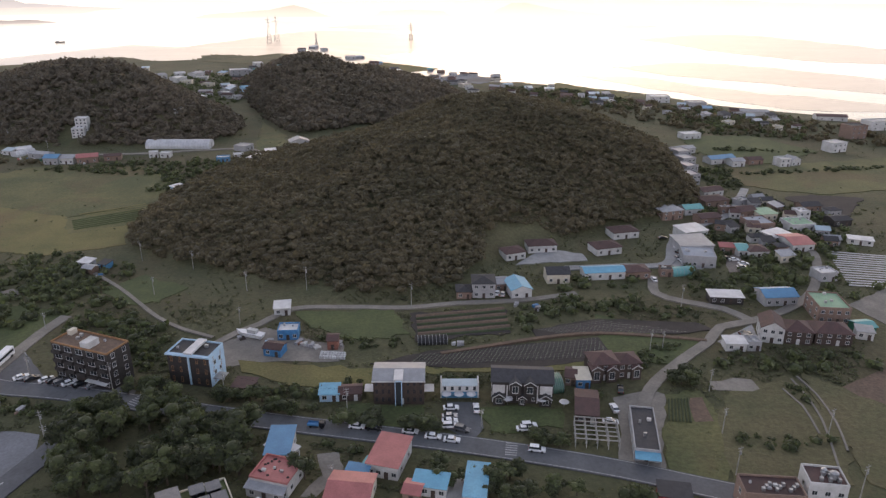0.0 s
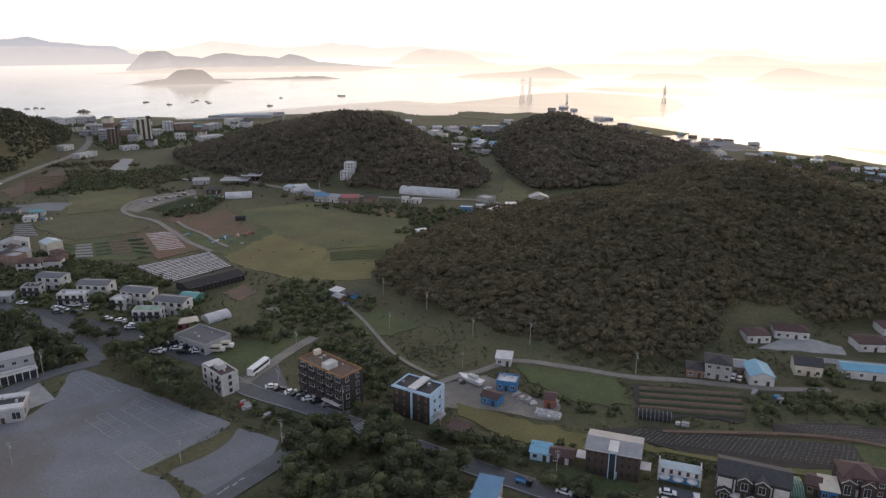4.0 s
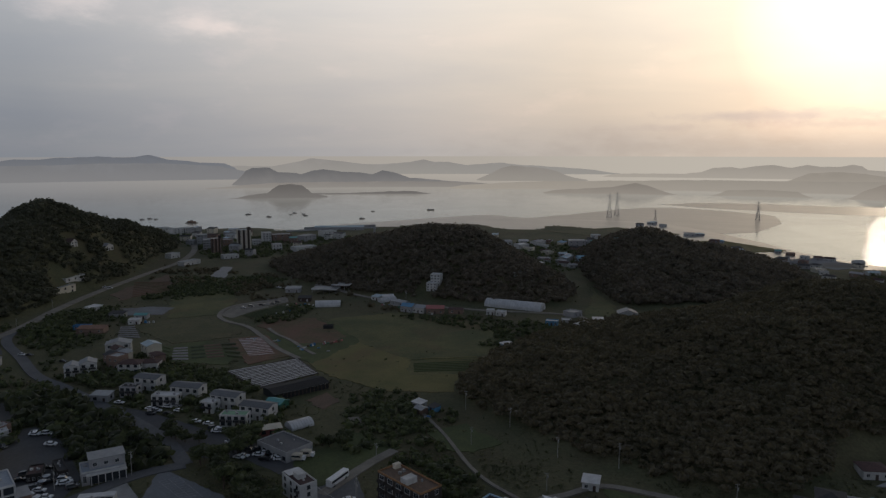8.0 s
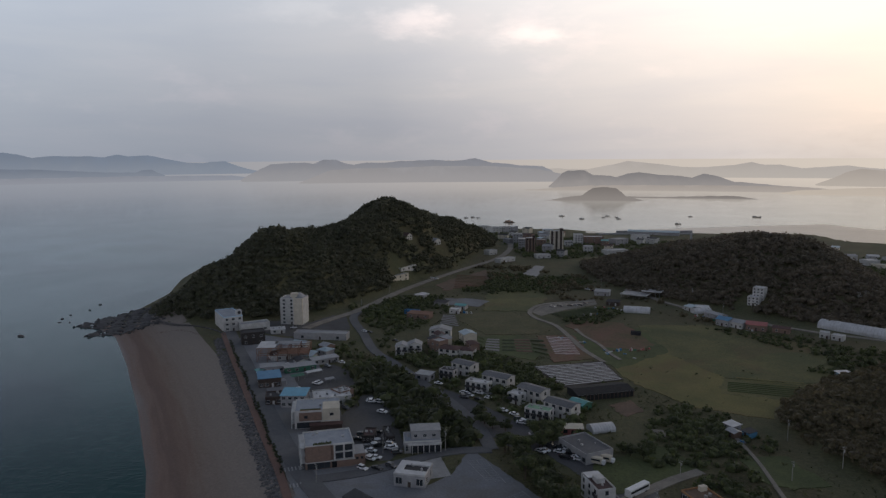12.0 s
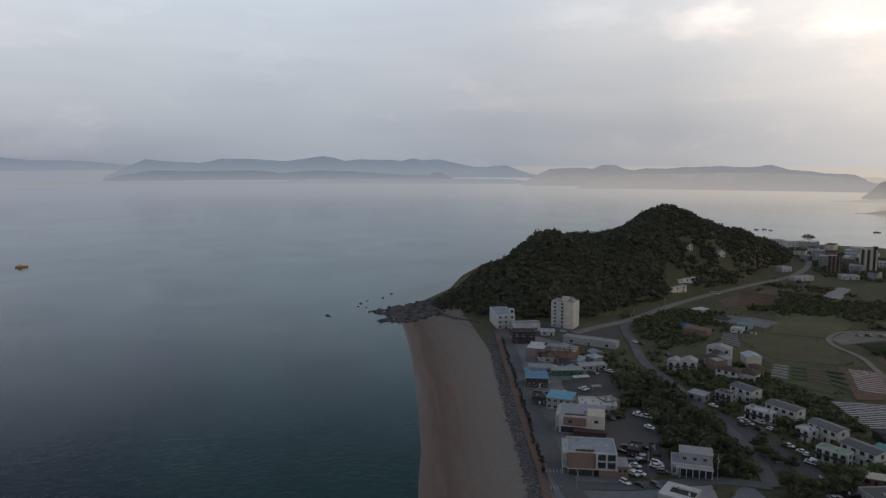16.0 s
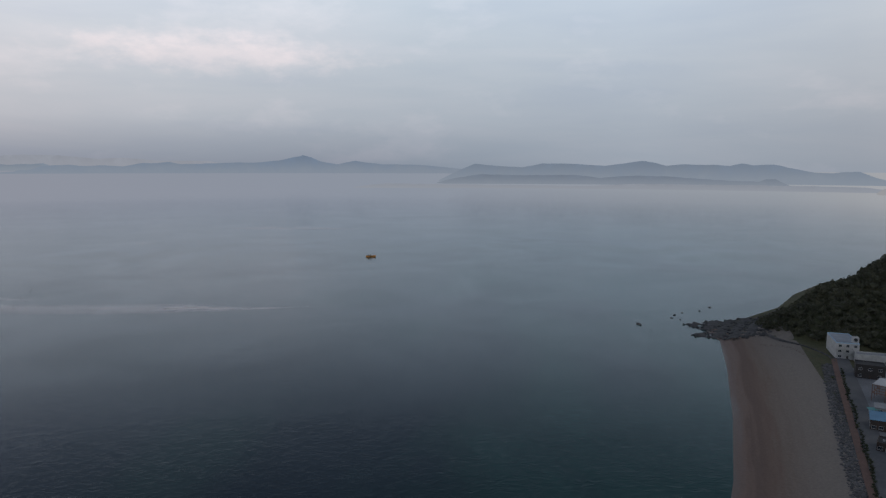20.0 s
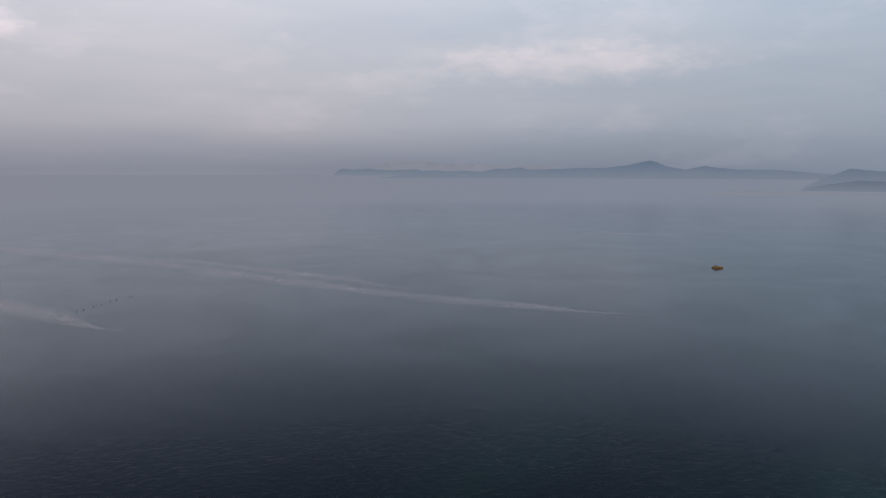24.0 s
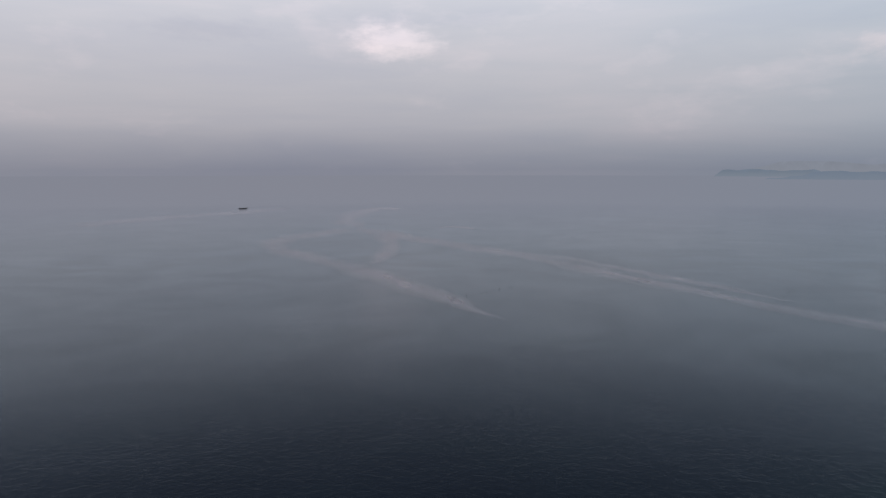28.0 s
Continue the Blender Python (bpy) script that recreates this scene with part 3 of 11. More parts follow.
class Shape:
    """Collects simple solids into one mesh."""

    def __init__(self):
        self.v, self.f = [], []

    def solid(self, verts, faces):
        n = len(self.v)
        self.v += [tuple(p) for p in verts]
        self.f += [tuple(i + n for i in q) for q in faces]
        return self

    def box(self, x0, y0, z0, x1, y1, z1):
        return self.solid([(x, y, z) for z in (z0, z1) for x, y in ((x0, y0), (x1, y0), (x1, y1), (x0, y1))],
                          [(3, 2, 1, 0), (4, 5, 6, 7), (0, 1, 5, 4), (1, 2, 6, 5), (2, 3, 7, 6), (3, 0, 4, 7)])

    def prism(self, outline, z0, z1):
        n = len(outline)
        return self.solid([(x, y, z0) for x, y in outline] + [(x, y, z1) for x, y in outline],
                          [tuple(range(n))[::-1], tuple(range(n, 2 * n))] + [(i, (i + 1) % n, n + (i + 1) % n, n + i) for i in range(n)])

    def extrude_x(self, outline, x0, x1):
        """A solid with the outline in the yz plane, from x0 to x1."""
        n = len(outline)
        return self.solid([(x0, y, z) for y, z in outline] + [(x1, y, z) for y, z in outline],
                          [tuple(range(n)), tuple(range(n, 2 * n))[::-1]] + [(i, n + i, n + (i + 1) % n, (i + 1) % n) for i in range(n)])

    def tube(self, p, q, r0, r1=None, n=8):
        p, q = Vector(p), Vector(q)
        r1 = r0 if r1 is None else r1
        turn = (q - p).to_track_quat("Z", "Y")
        ring = [turn @ Vector((math.cos(a * math.tau / n), math.sin(a * math.tau / n), 0)) for a in range(n)]
        return self.solid([p + r0 * c for c in ring] + [q + r1 * c for c in ring],
                          [tuple(range(n))[::-1], tuple(range(n, 2 * n))] + [(i, (i + 1) % n, n + (i + 1) % n, n + i) for i in range(n)])

    def make(self, name, material, parent=None, label=""):
        return link_mesh(name, self.v, self.f, material, parent, label)


def thing(name, x, y, z, turn, label, category, group=""):
    ob = new(name)
    ob.empty_display_size = 1
    ob.matrix_world = pose(x, y, z, 0, 0, turn)
    return tagged(ob, label, category, group)


def fast_mesh(name, verts, tris, material):
    """One mesh from arrays of places and of triangles."""
    me = bpy.data.meshes.new(name)
    me.vertices.add(len(verts))
    me.vertices.foreach_set("co", verts.astype(np.float32).ravel())
    me.loops.add(tris.size)
    me.loops.foreach_set("vertex_index", tris.astype(np.int32).ravel())
    me.polygons.add(len(tris))
    me.polygons.foreach_set("loop_start", np.arange(0, tris.size, 3, dtype=np.int32))
    me.update(calc_edges=True)
    me.materials.append(material)
    return new(name, me)


# ---------------------------------------------------------------- the lie of the land
SHORE = ((900, -330), (300, -130), (60, -20), (-120, 32), (-252, 66), (-282, 75), (-354, 92), (-443, 110), (-516, 122), (-560, 118),
         (-600, 160), (-650, 200), (-720, 235), (-800, 290), (-890, 420), (-930, 560), (-900, 690), (-860, 752), (-840, 830),
         (-790, 880), (-700, 890), (-690, 990), (-650, 1060), (-590, 1180), (-540, 1270), (-440, 1232), (-330, 1255), (-205, 1258), (-155, 1200), (-92, 1120), (-37, 1042), (6, 962),
         (60, 903), (132, 844), (217, 776), (272, 700), (391, 626), (520, 560), (800, 420), (1600, 200), (1600, -330))
# hills: bearing, distance of the near foot, of the crest and of the far foot, height of the crest over the plain
RIDGES = (
    ((25.6, 338, 346, 360, 0), (24, 320, 342, 390, 6), (22, 300, 352, 430, 8), (16.7, 271, 375, 500, 13), (10.3, 254, 400, 545, 17), (3.9, 245, 430, 590, 29), (-0.7, 254, 450, 620, 39), (-4.5, 290, 465, 630, 44),
     (-7.9, 310, 460, 620, 38), (-11.9, 325, 450, 600, 31), (-15.5, 345, 430, 560, 26.5), (-17.2, 356, 420, 530, 24), (-19.2, 374, 408, 470, 9), (-20.8, 390, 400, 415, 0)),
    ((42, 738, 748, 760, 0), (40.4, 715, 755, 800, 1), (38, 640, 735, 850, 9), (35.3, 598, 720, 870, 20), (31, 580, 710, 890, 35), (27.9, 560, 700, 890, 42.5), (23.9, 545, 680, 860, 39), (21.3, 537, 648, 800, 30), (19.3, 532, 620, 740, 21),
     (16.8, 545, 600, 680, 5), (15.4, 560, 590, 620, 0)),
    ((15.8, 700, 780, 850, 0), (14.1, 600, 780, 930, 16), (12.4, 550, 780, 980, 28), (10.6, 545, 780, 1000, 34), (9, 550, 772, 980, 29), (7.3, 560, 760, 940, 20), (3, 580, 740, 900, 13.5), (-0.9, 600, 690, 800, 3), (-3, 640, 680, 720, 0)),
    ((75.2, 562, 570, 580, 0), (74, 556, 575, 610, 2), (72.3, 545, 586, 645, 10), (71.1, 538, 594, 680, 19), (70.4, 534, 598, 690, 27), (68.9, 524, 608, 716, 29.5), (67.8, 523, 617, 730, 35), (66.5, 526, 629, 750, 43), (65.7, 527, 634, 765, 49.5),
     (64.3, 528, 642, 782, 51.5), (62.3, 532, 666, 820, 47.5), (60.9, 537, 688, 850, 47), (59.8, 560, 720, 880, 50.5), (57.5, 592, 760, 930, 62),
     (56, 618, 780, 950, 64.5), (54.3, 650, 796, 958, 60.5), (53.0, 680, 808, 962, 56), (52.0, 708, 818, 966, 48), (50.7, 735, 830, 970, 40), (49.8, 790, 872, 990, 31.5), (48.4, 860, 940, 1030, 17), (47.0, 900, 950, 1000, 0)),
)


def ridge_height(x, y, ridges=RIDGES):
    x, y = np.asarray(x, float), np.asarray(y, float)
    bearing, r = -np.degrees(np.arctan2(x, y)), np.hypot(x, y)
    best = np.zeros_like(x)
    for ridge in ridges:
        t = np.array(ridge)[::-1]
        foot, crest, back, z = (np.interp(bearing, t[:, 0], t[:, k]) for k in (1, 2, 3, 4))
        z = np.where((bearing < t[0, 0]) | (bearing > t[-1, 0]), 0, z)
        up = np.clip((r - foot) / (crest - foot), 0, 1)
        down = np.clip((back - r) / (back - crest), 0, 1)
        best = np.maximum(best, z * np.where(r < crest, np.sin(up * np.pi / 2) ** 1.25, 0.5 - 0.5 * np.cos(down * np.pi)))
    return best


def shore_distance(x, y):
    """Metres inland of the shore, negative at sea."""
    x, y = np.asarray(x, float), np.asarray(y, float)
    best, inside = np.full(x.shape, 1e9), np.zeros(x.shape, bool)
    ring = list(SHORE) + [SHORE[0]]
    for (x0, y0), (x1, y1) in zip(ring, ring[1:]):
        dx, dy = x1 - x0, y1 - y0
        u = np.clip(((x - x0) * dx + (y - y0) * dy) / (dx * dx + dy * dy), 0, 1)
        best = np.minimum(best, np.hypot(x - x0 - u * dx, y - y0 - u * dy))
        cross = (y0 > y) != (y1 > y)
        with np.errstate(divide="ignore", invalid="ignore"):
            inside ^= cross & (x < (x1 - x0) * (y - y0) / (y1 - y0 if y1 != y0 else 1e-9) + x0)
    return np.where(inside, best, -best)


def land_height(x, y):
    d = shore_distance(x, y)
    base = np.clip(d * 0.078, -4.0, GROUND)
    rough = 0.25 * np.sin(np.asarray(x) * 0.31 + 1.7 * np.sin(np.asarray(y) * 0.11)) * np.sin(np.asarray(y) * 0.27)
    hill = ridge_height(x, y)
    lumps = 1 + 0.10 * np.sin(np.asarray(x) * 0.045 + 2) * np.sin(np.asarray(y) * 0.052 + 1)
    return base + hill * lumps + rough * np.clip(hill / 6, 0, 1)


def zed(x, y):
    return float(land_height(np.array([x]), np.array([y]))[0])


# ground: one sheet on rings round the camera's foot, finer near by
az = np.radians(np.linspace(-180, 180, 1080, endpoint=False))
rad = np.geomspace(12, 2300, 330)
R_, A_ = np.meshgrid(rad, az, indexing="ij")
gx, gy = -R_ * np.sin(A_), R_ * np.cos(A_)
gz = land_height(gx.ravel(), gy.ravel()).reshape(gx.shape)
gz[-1] = -6
keep = gz > -3.9
idx = np.arange(gx.size).reshape(gx.shape)
a_, b_, c_, d_ = idx[:-1, :], idx[1:, :], np.roll(idx, -1, 1)[1:, :], np.roll(idx, -1, 1)[:-1, :]
some = (keep.ravel()[a_] | keep.ravel()[b_] | keep.ravel()[c_] | keep.ravel()[d_]).ravel()
quads = np.stack([a_.ravel(), d_.ravel(), c_.ravel(), b_.ravel()], 1)[some]
ground = fast_mesh("ground", np.stack([gx.ravel(), gy.ravel(), gz.ravel()], 1), np.concatenate([quads[:, [0, 1, 2]], quads[:, [0, 2, 3]]]), M["scrub"])
ground.data.polygons.foreach_set("use_smooth", np.ones(len(ground.data.polygons), bool))
# the north shore falls away into pale tidal mud, the east shore into sand
gv, gt = np.stack([gx.ravel(), gy.ravel()], 1), np.concatenate([quads[:, [0, 1, 2]], quads[:, [0, 2, 3]]])
gc = gv[gt].mean(1)
inland = shore_distance(gc[:, 0], gc[:, 1]) + 22 * np.sin(gc[:, 0] * 0.031 + 2 * np.sin(gc[:, 1] * 0.017)) + 12 * np.sin(gc[:, 1] * 0.05 + gc[:, 0] * 0.043)
bearing = -np.degrees(np.arctan2(gc[:, 0], gc[:, 1]))
flat_shore = (np.hypot(gc[:, 0], gc[:, 1]) > 640) & (inland < np.interp(bearing, (-40, -6, 2, 22, 28, 40), (16, 26, 105, 210, 120, 20))) & (bearing > -40) & (bearing < 40) & (ridge_height(gc[:, 0], gc[:, 1]) < 1)
ground.data.materials.append(M["mud"])
ground.data.polygons.foreach_set("material_index", flat_shore.astype(np.int32))
tagged(ground, "coastal land with scrub, meadows and low wooded hills", "ground", kind="structure")


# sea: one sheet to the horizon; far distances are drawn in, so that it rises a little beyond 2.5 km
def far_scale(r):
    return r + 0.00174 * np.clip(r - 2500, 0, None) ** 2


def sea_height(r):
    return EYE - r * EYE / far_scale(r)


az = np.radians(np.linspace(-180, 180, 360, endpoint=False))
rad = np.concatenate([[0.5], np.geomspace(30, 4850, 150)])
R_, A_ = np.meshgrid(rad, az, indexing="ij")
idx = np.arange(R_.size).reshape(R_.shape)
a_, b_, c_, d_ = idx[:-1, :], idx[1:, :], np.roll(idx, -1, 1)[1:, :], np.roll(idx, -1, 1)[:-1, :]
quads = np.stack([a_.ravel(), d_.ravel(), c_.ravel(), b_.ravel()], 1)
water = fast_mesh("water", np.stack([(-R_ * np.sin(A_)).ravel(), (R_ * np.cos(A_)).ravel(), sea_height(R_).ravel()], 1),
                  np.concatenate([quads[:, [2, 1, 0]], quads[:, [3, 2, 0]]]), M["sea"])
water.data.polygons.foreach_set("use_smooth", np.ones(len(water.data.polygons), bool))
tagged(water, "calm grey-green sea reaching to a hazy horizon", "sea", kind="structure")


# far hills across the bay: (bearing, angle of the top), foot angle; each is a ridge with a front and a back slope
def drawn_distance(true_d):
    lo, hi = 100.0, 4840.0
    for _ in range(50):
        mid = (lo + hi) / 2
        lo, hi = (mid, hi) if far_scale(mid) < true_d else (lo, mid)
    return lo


def far_range(name, label, tops, foot_el, colours, depth=0.07, seed=1, jag=0.014, ends=(9, 9), reach=4700):
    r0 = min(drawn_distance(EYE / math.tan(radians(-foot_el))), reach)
    rng = np.random.RandomState(seed)
    azs = np.arange(tops[0][0], tops[-1][0] - 1e-6, -0.12)
    els = np.interp(-azs, [-a for a, _ in tops], [e for _, e in tops])
    wob = np.convolve(rng.randn(len(azs) + 8), np.hanning(9) / 3, "same")[4:-4]
    edge = np.clip(np.minimum(np.arange(len(azs)) / ends[0], np.arange(len(azs))[::-1] / ends[1]), 0, 1) ** 0.8
    verts, faces = [], []
    for i, (a, e) in enumerate(zip(azs, els)):
        r1 = min(r0 * (1 + depth * (0.8 + 0.2 * math.sin(a * 3))), 4820)
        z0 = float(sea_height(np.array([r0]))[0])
        top = EYE + r1 * math.tan(radians(e + jag * wob[i]))
        top = z0 + max(top - z0, 0.3) * edge[i]
        for r, z in ((r0, z0 - 2), (r0 * 0.55 + r1 * 0.45, z0 + (top - z0) * (0.5 + 0.1 * math.sin(a * 5))), (r1, top), (r1 * 1.006, z0 - 4)):
            verts.append((*at(a, r), z))
        if i:
            n = 4 * i
            for k in range(3):
                faces.append((n - 4 + k, n + k, n + k + 1, n - 3 + k))
    z0 = float(sea_height(np.array([r0]))[0])
    high = EYE + r0 * math.tan(radians(max(e for _, e in tops)))
    ob = link_mesh(name, verts, faces, distance_material("painted haze on " + name, (0.05, 0.06, 0.06), *colours, z0, high))
    ob.data.polygons.foreach_set("use_smooth", np.ones(len(ob.data.polygons), bool))
    return tagged(ob, label, "far hills", kind="structure")


# painted haze glow of each range: crest colour, then foot colour
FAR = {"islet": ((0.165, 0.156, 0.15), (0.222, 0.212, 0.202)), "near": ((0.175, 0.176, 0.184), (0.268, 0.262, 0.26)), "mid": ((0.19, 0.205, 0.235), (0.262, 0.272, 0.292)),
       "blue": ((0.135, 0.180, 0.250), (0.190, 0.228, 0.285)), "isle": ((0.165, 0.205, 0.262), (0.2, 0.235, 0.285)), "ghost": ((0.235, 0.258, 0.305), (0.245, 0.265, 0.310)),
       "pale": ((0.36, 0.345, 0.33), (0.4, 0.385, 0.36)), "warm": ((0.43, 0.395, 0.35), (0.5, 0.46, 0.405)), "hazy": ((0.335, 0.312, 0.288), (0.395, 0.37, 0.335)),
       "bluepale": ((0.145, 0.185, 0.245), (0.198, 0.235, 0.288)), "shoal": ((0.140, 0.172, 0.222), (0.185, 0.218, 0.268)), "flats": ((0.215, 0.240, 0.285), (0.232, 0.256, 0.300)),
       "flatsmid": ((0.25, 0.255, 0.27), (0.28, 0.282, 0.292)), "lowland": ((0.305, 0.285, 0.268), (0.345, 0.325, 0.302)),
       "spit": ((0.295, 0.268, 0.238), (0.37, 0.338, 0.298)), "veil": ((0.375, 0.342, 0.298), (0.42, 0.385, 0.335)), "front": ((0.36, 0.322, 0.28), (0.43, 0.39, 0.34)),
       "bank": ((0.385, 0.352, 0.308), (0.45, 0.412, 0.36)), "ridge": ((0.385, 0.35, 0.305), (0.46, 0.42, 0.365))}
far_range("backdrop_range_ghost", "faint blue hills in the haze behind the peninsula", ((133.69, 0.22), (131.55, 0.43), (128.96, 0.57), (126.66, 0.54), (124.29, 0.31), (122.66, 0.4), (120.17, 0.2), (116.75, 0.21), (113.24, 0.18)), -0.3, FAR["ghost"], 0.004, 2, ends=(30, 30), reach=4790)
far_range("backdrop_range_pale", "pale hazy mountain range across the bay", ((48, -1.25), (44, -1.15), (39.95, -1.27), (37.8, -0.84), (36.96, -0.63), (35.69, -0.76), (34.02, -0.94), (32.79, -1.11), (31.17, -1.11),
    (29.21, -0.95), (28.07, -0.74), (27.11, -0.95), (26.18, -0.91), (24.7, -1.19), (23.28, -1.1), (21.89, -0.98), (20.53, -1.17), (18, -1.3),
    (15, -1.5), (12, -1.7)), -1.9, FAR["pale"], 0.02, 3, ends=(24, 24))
far_range("backdrop_range_warm", "warm-toned hazy hills beyond the tidal flats", ((14, -1.85), (11, -1.8), (7.89, -1.79), (6.62, -1.65), (5.79, -1.34), (4.55, -1.24), (3.93, -1.36), (2.92, -1.18), (1.72, -1.08),
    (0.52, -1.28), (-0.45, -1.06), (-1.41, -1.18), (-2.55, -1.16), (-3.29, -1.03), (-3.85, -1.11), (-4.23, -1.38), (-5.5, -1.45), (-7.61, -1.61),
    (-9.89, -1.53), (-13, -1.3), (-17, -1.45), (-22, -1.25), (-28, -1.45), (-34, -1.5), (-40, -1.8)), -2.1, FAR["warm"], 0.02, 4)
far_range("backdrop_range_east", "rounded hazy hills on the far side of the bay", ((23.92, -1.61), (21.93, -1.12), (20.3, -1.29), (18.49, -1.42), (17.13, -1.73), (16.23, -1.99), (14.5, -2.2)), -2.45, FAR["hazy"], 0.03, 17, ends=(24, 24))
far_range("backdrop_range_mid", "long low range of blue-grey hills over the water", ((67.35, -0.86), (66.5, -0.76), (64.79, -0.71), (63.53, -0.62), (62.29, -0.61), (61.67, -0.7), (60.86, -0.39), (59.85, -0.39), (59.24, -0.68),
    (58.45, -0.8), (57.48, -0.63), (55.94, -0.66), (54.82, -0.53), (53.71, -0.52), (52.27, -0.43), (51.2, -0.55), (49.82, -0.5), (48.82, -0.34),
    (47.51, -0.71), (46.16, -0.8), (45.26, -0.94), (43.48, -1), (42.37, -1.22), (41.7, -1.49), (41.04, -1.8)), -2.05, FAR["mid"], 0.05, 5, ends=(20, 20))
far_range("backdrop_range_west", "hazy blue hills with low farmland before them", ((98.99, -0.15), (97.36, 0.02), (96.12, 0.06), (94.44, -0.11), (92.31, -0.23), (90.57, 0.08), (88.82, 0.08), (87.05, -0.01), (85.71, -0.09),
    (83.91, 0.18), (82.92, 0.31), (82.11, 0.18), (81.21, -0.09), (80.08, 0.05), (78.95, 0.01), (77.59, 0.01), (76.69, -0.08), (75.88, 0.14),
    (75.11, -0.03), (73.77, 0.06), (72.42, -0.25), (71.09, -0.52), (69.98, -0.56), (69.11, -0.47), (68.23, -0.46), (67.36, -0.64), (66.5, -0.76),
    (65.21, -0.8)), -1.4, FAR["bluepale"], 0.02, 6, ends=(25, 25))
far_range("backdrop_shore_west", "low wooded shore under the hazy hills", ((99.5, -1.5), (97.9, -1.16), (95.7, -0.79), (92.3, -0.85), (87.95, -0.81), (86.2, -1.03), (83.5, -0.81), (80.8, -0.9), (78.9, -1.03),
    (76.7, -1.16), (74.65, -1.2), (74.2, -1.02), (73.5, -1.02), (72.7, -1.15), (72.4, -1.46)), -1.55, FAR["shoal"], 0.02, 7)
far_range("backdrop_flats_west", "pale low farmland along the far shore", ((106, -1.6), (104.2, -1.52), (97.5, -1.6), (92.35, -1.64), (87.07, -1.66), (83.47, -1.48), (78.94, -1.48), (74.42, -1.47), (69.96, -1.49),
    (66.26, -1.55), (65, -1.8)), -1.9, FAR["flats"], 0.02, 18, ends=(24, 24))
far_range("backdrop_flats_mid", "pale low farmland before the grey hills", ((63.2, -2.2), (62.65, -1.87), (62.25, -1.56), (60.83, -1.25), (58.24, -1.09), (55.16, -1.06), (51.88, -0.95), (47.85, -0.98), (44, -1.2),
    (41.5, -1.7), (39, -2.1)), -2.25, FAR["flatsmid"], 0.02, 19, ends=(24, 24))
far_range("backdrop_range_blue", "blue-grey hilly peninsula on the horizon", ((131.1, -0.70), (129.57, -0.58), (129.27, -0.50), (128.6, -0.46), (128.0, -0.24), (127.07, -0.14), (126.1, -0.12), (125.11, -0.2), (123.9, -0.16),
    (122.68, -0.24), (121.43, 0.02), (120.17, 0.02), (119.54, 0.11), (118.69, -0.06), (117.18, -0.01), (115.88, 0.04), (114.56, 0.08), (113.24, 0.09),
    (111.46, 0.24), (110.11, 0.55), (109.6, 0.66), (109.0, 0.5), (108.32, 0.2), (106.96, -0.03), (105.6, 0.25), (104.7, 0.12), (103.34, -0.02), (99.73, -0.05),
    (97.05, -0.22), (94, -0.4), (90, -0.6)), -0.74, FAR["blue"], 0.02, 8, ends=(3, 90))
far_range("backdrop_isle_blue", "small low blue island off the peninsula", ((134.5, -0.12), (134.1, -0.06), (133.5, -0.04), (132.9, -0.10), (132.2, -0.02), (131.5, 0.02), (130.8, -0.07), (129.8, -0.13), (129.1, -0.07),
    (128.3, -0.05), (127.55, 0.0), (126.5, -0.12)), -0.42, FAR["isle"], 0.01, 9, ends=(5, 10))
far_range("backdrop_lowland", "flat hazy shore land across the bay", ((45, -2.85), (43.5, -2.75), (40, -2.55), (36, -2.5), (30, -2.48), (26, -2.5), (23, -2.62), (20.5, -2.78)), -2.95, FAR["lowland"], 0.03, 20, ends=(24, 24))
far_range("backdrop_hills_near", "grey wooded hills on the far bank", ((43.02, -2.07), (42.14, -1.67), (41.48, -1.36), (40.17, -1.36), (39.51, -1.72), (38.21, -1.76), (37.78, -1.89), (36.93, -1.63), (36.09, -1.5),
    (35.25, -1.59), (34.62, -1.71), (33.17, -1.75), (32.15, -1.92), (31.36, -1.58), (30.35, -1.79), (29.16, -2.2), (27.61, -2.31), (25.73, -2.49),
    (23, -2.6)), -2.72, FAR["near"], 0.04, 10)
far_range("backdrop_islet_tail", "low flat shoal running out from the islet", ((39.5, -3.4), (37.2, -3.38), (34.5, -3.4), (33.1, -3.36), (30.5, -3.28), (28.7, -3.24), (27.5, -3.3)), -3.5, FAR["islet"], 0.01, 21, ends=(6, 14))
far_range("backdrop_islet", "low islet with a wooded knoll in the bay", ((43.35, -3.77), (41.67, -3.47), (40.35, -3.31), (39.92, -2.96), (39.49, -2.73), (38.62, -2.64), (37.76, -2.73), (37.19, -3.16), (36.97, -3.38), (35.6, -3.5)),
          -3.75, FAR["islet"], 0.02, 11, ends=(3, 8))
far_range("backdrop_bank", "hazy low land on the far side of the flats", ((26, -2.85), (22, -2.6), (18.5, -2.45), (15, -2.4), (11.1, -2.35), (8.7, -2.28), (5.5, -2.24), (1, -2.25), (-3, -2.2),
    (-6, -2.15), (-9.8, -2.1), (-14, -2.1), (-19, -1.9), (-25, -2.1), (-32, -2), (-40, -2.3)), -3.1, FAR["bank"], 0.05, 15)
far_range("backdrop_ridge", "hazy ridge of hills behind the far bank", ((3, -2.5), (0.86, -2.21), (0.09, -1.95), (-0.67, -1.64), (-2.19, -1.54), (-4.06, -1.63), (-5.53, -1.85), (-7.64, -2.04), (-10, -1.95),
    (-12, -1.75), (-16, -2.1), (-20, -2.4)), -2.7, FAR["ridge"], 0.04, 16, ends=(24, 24))
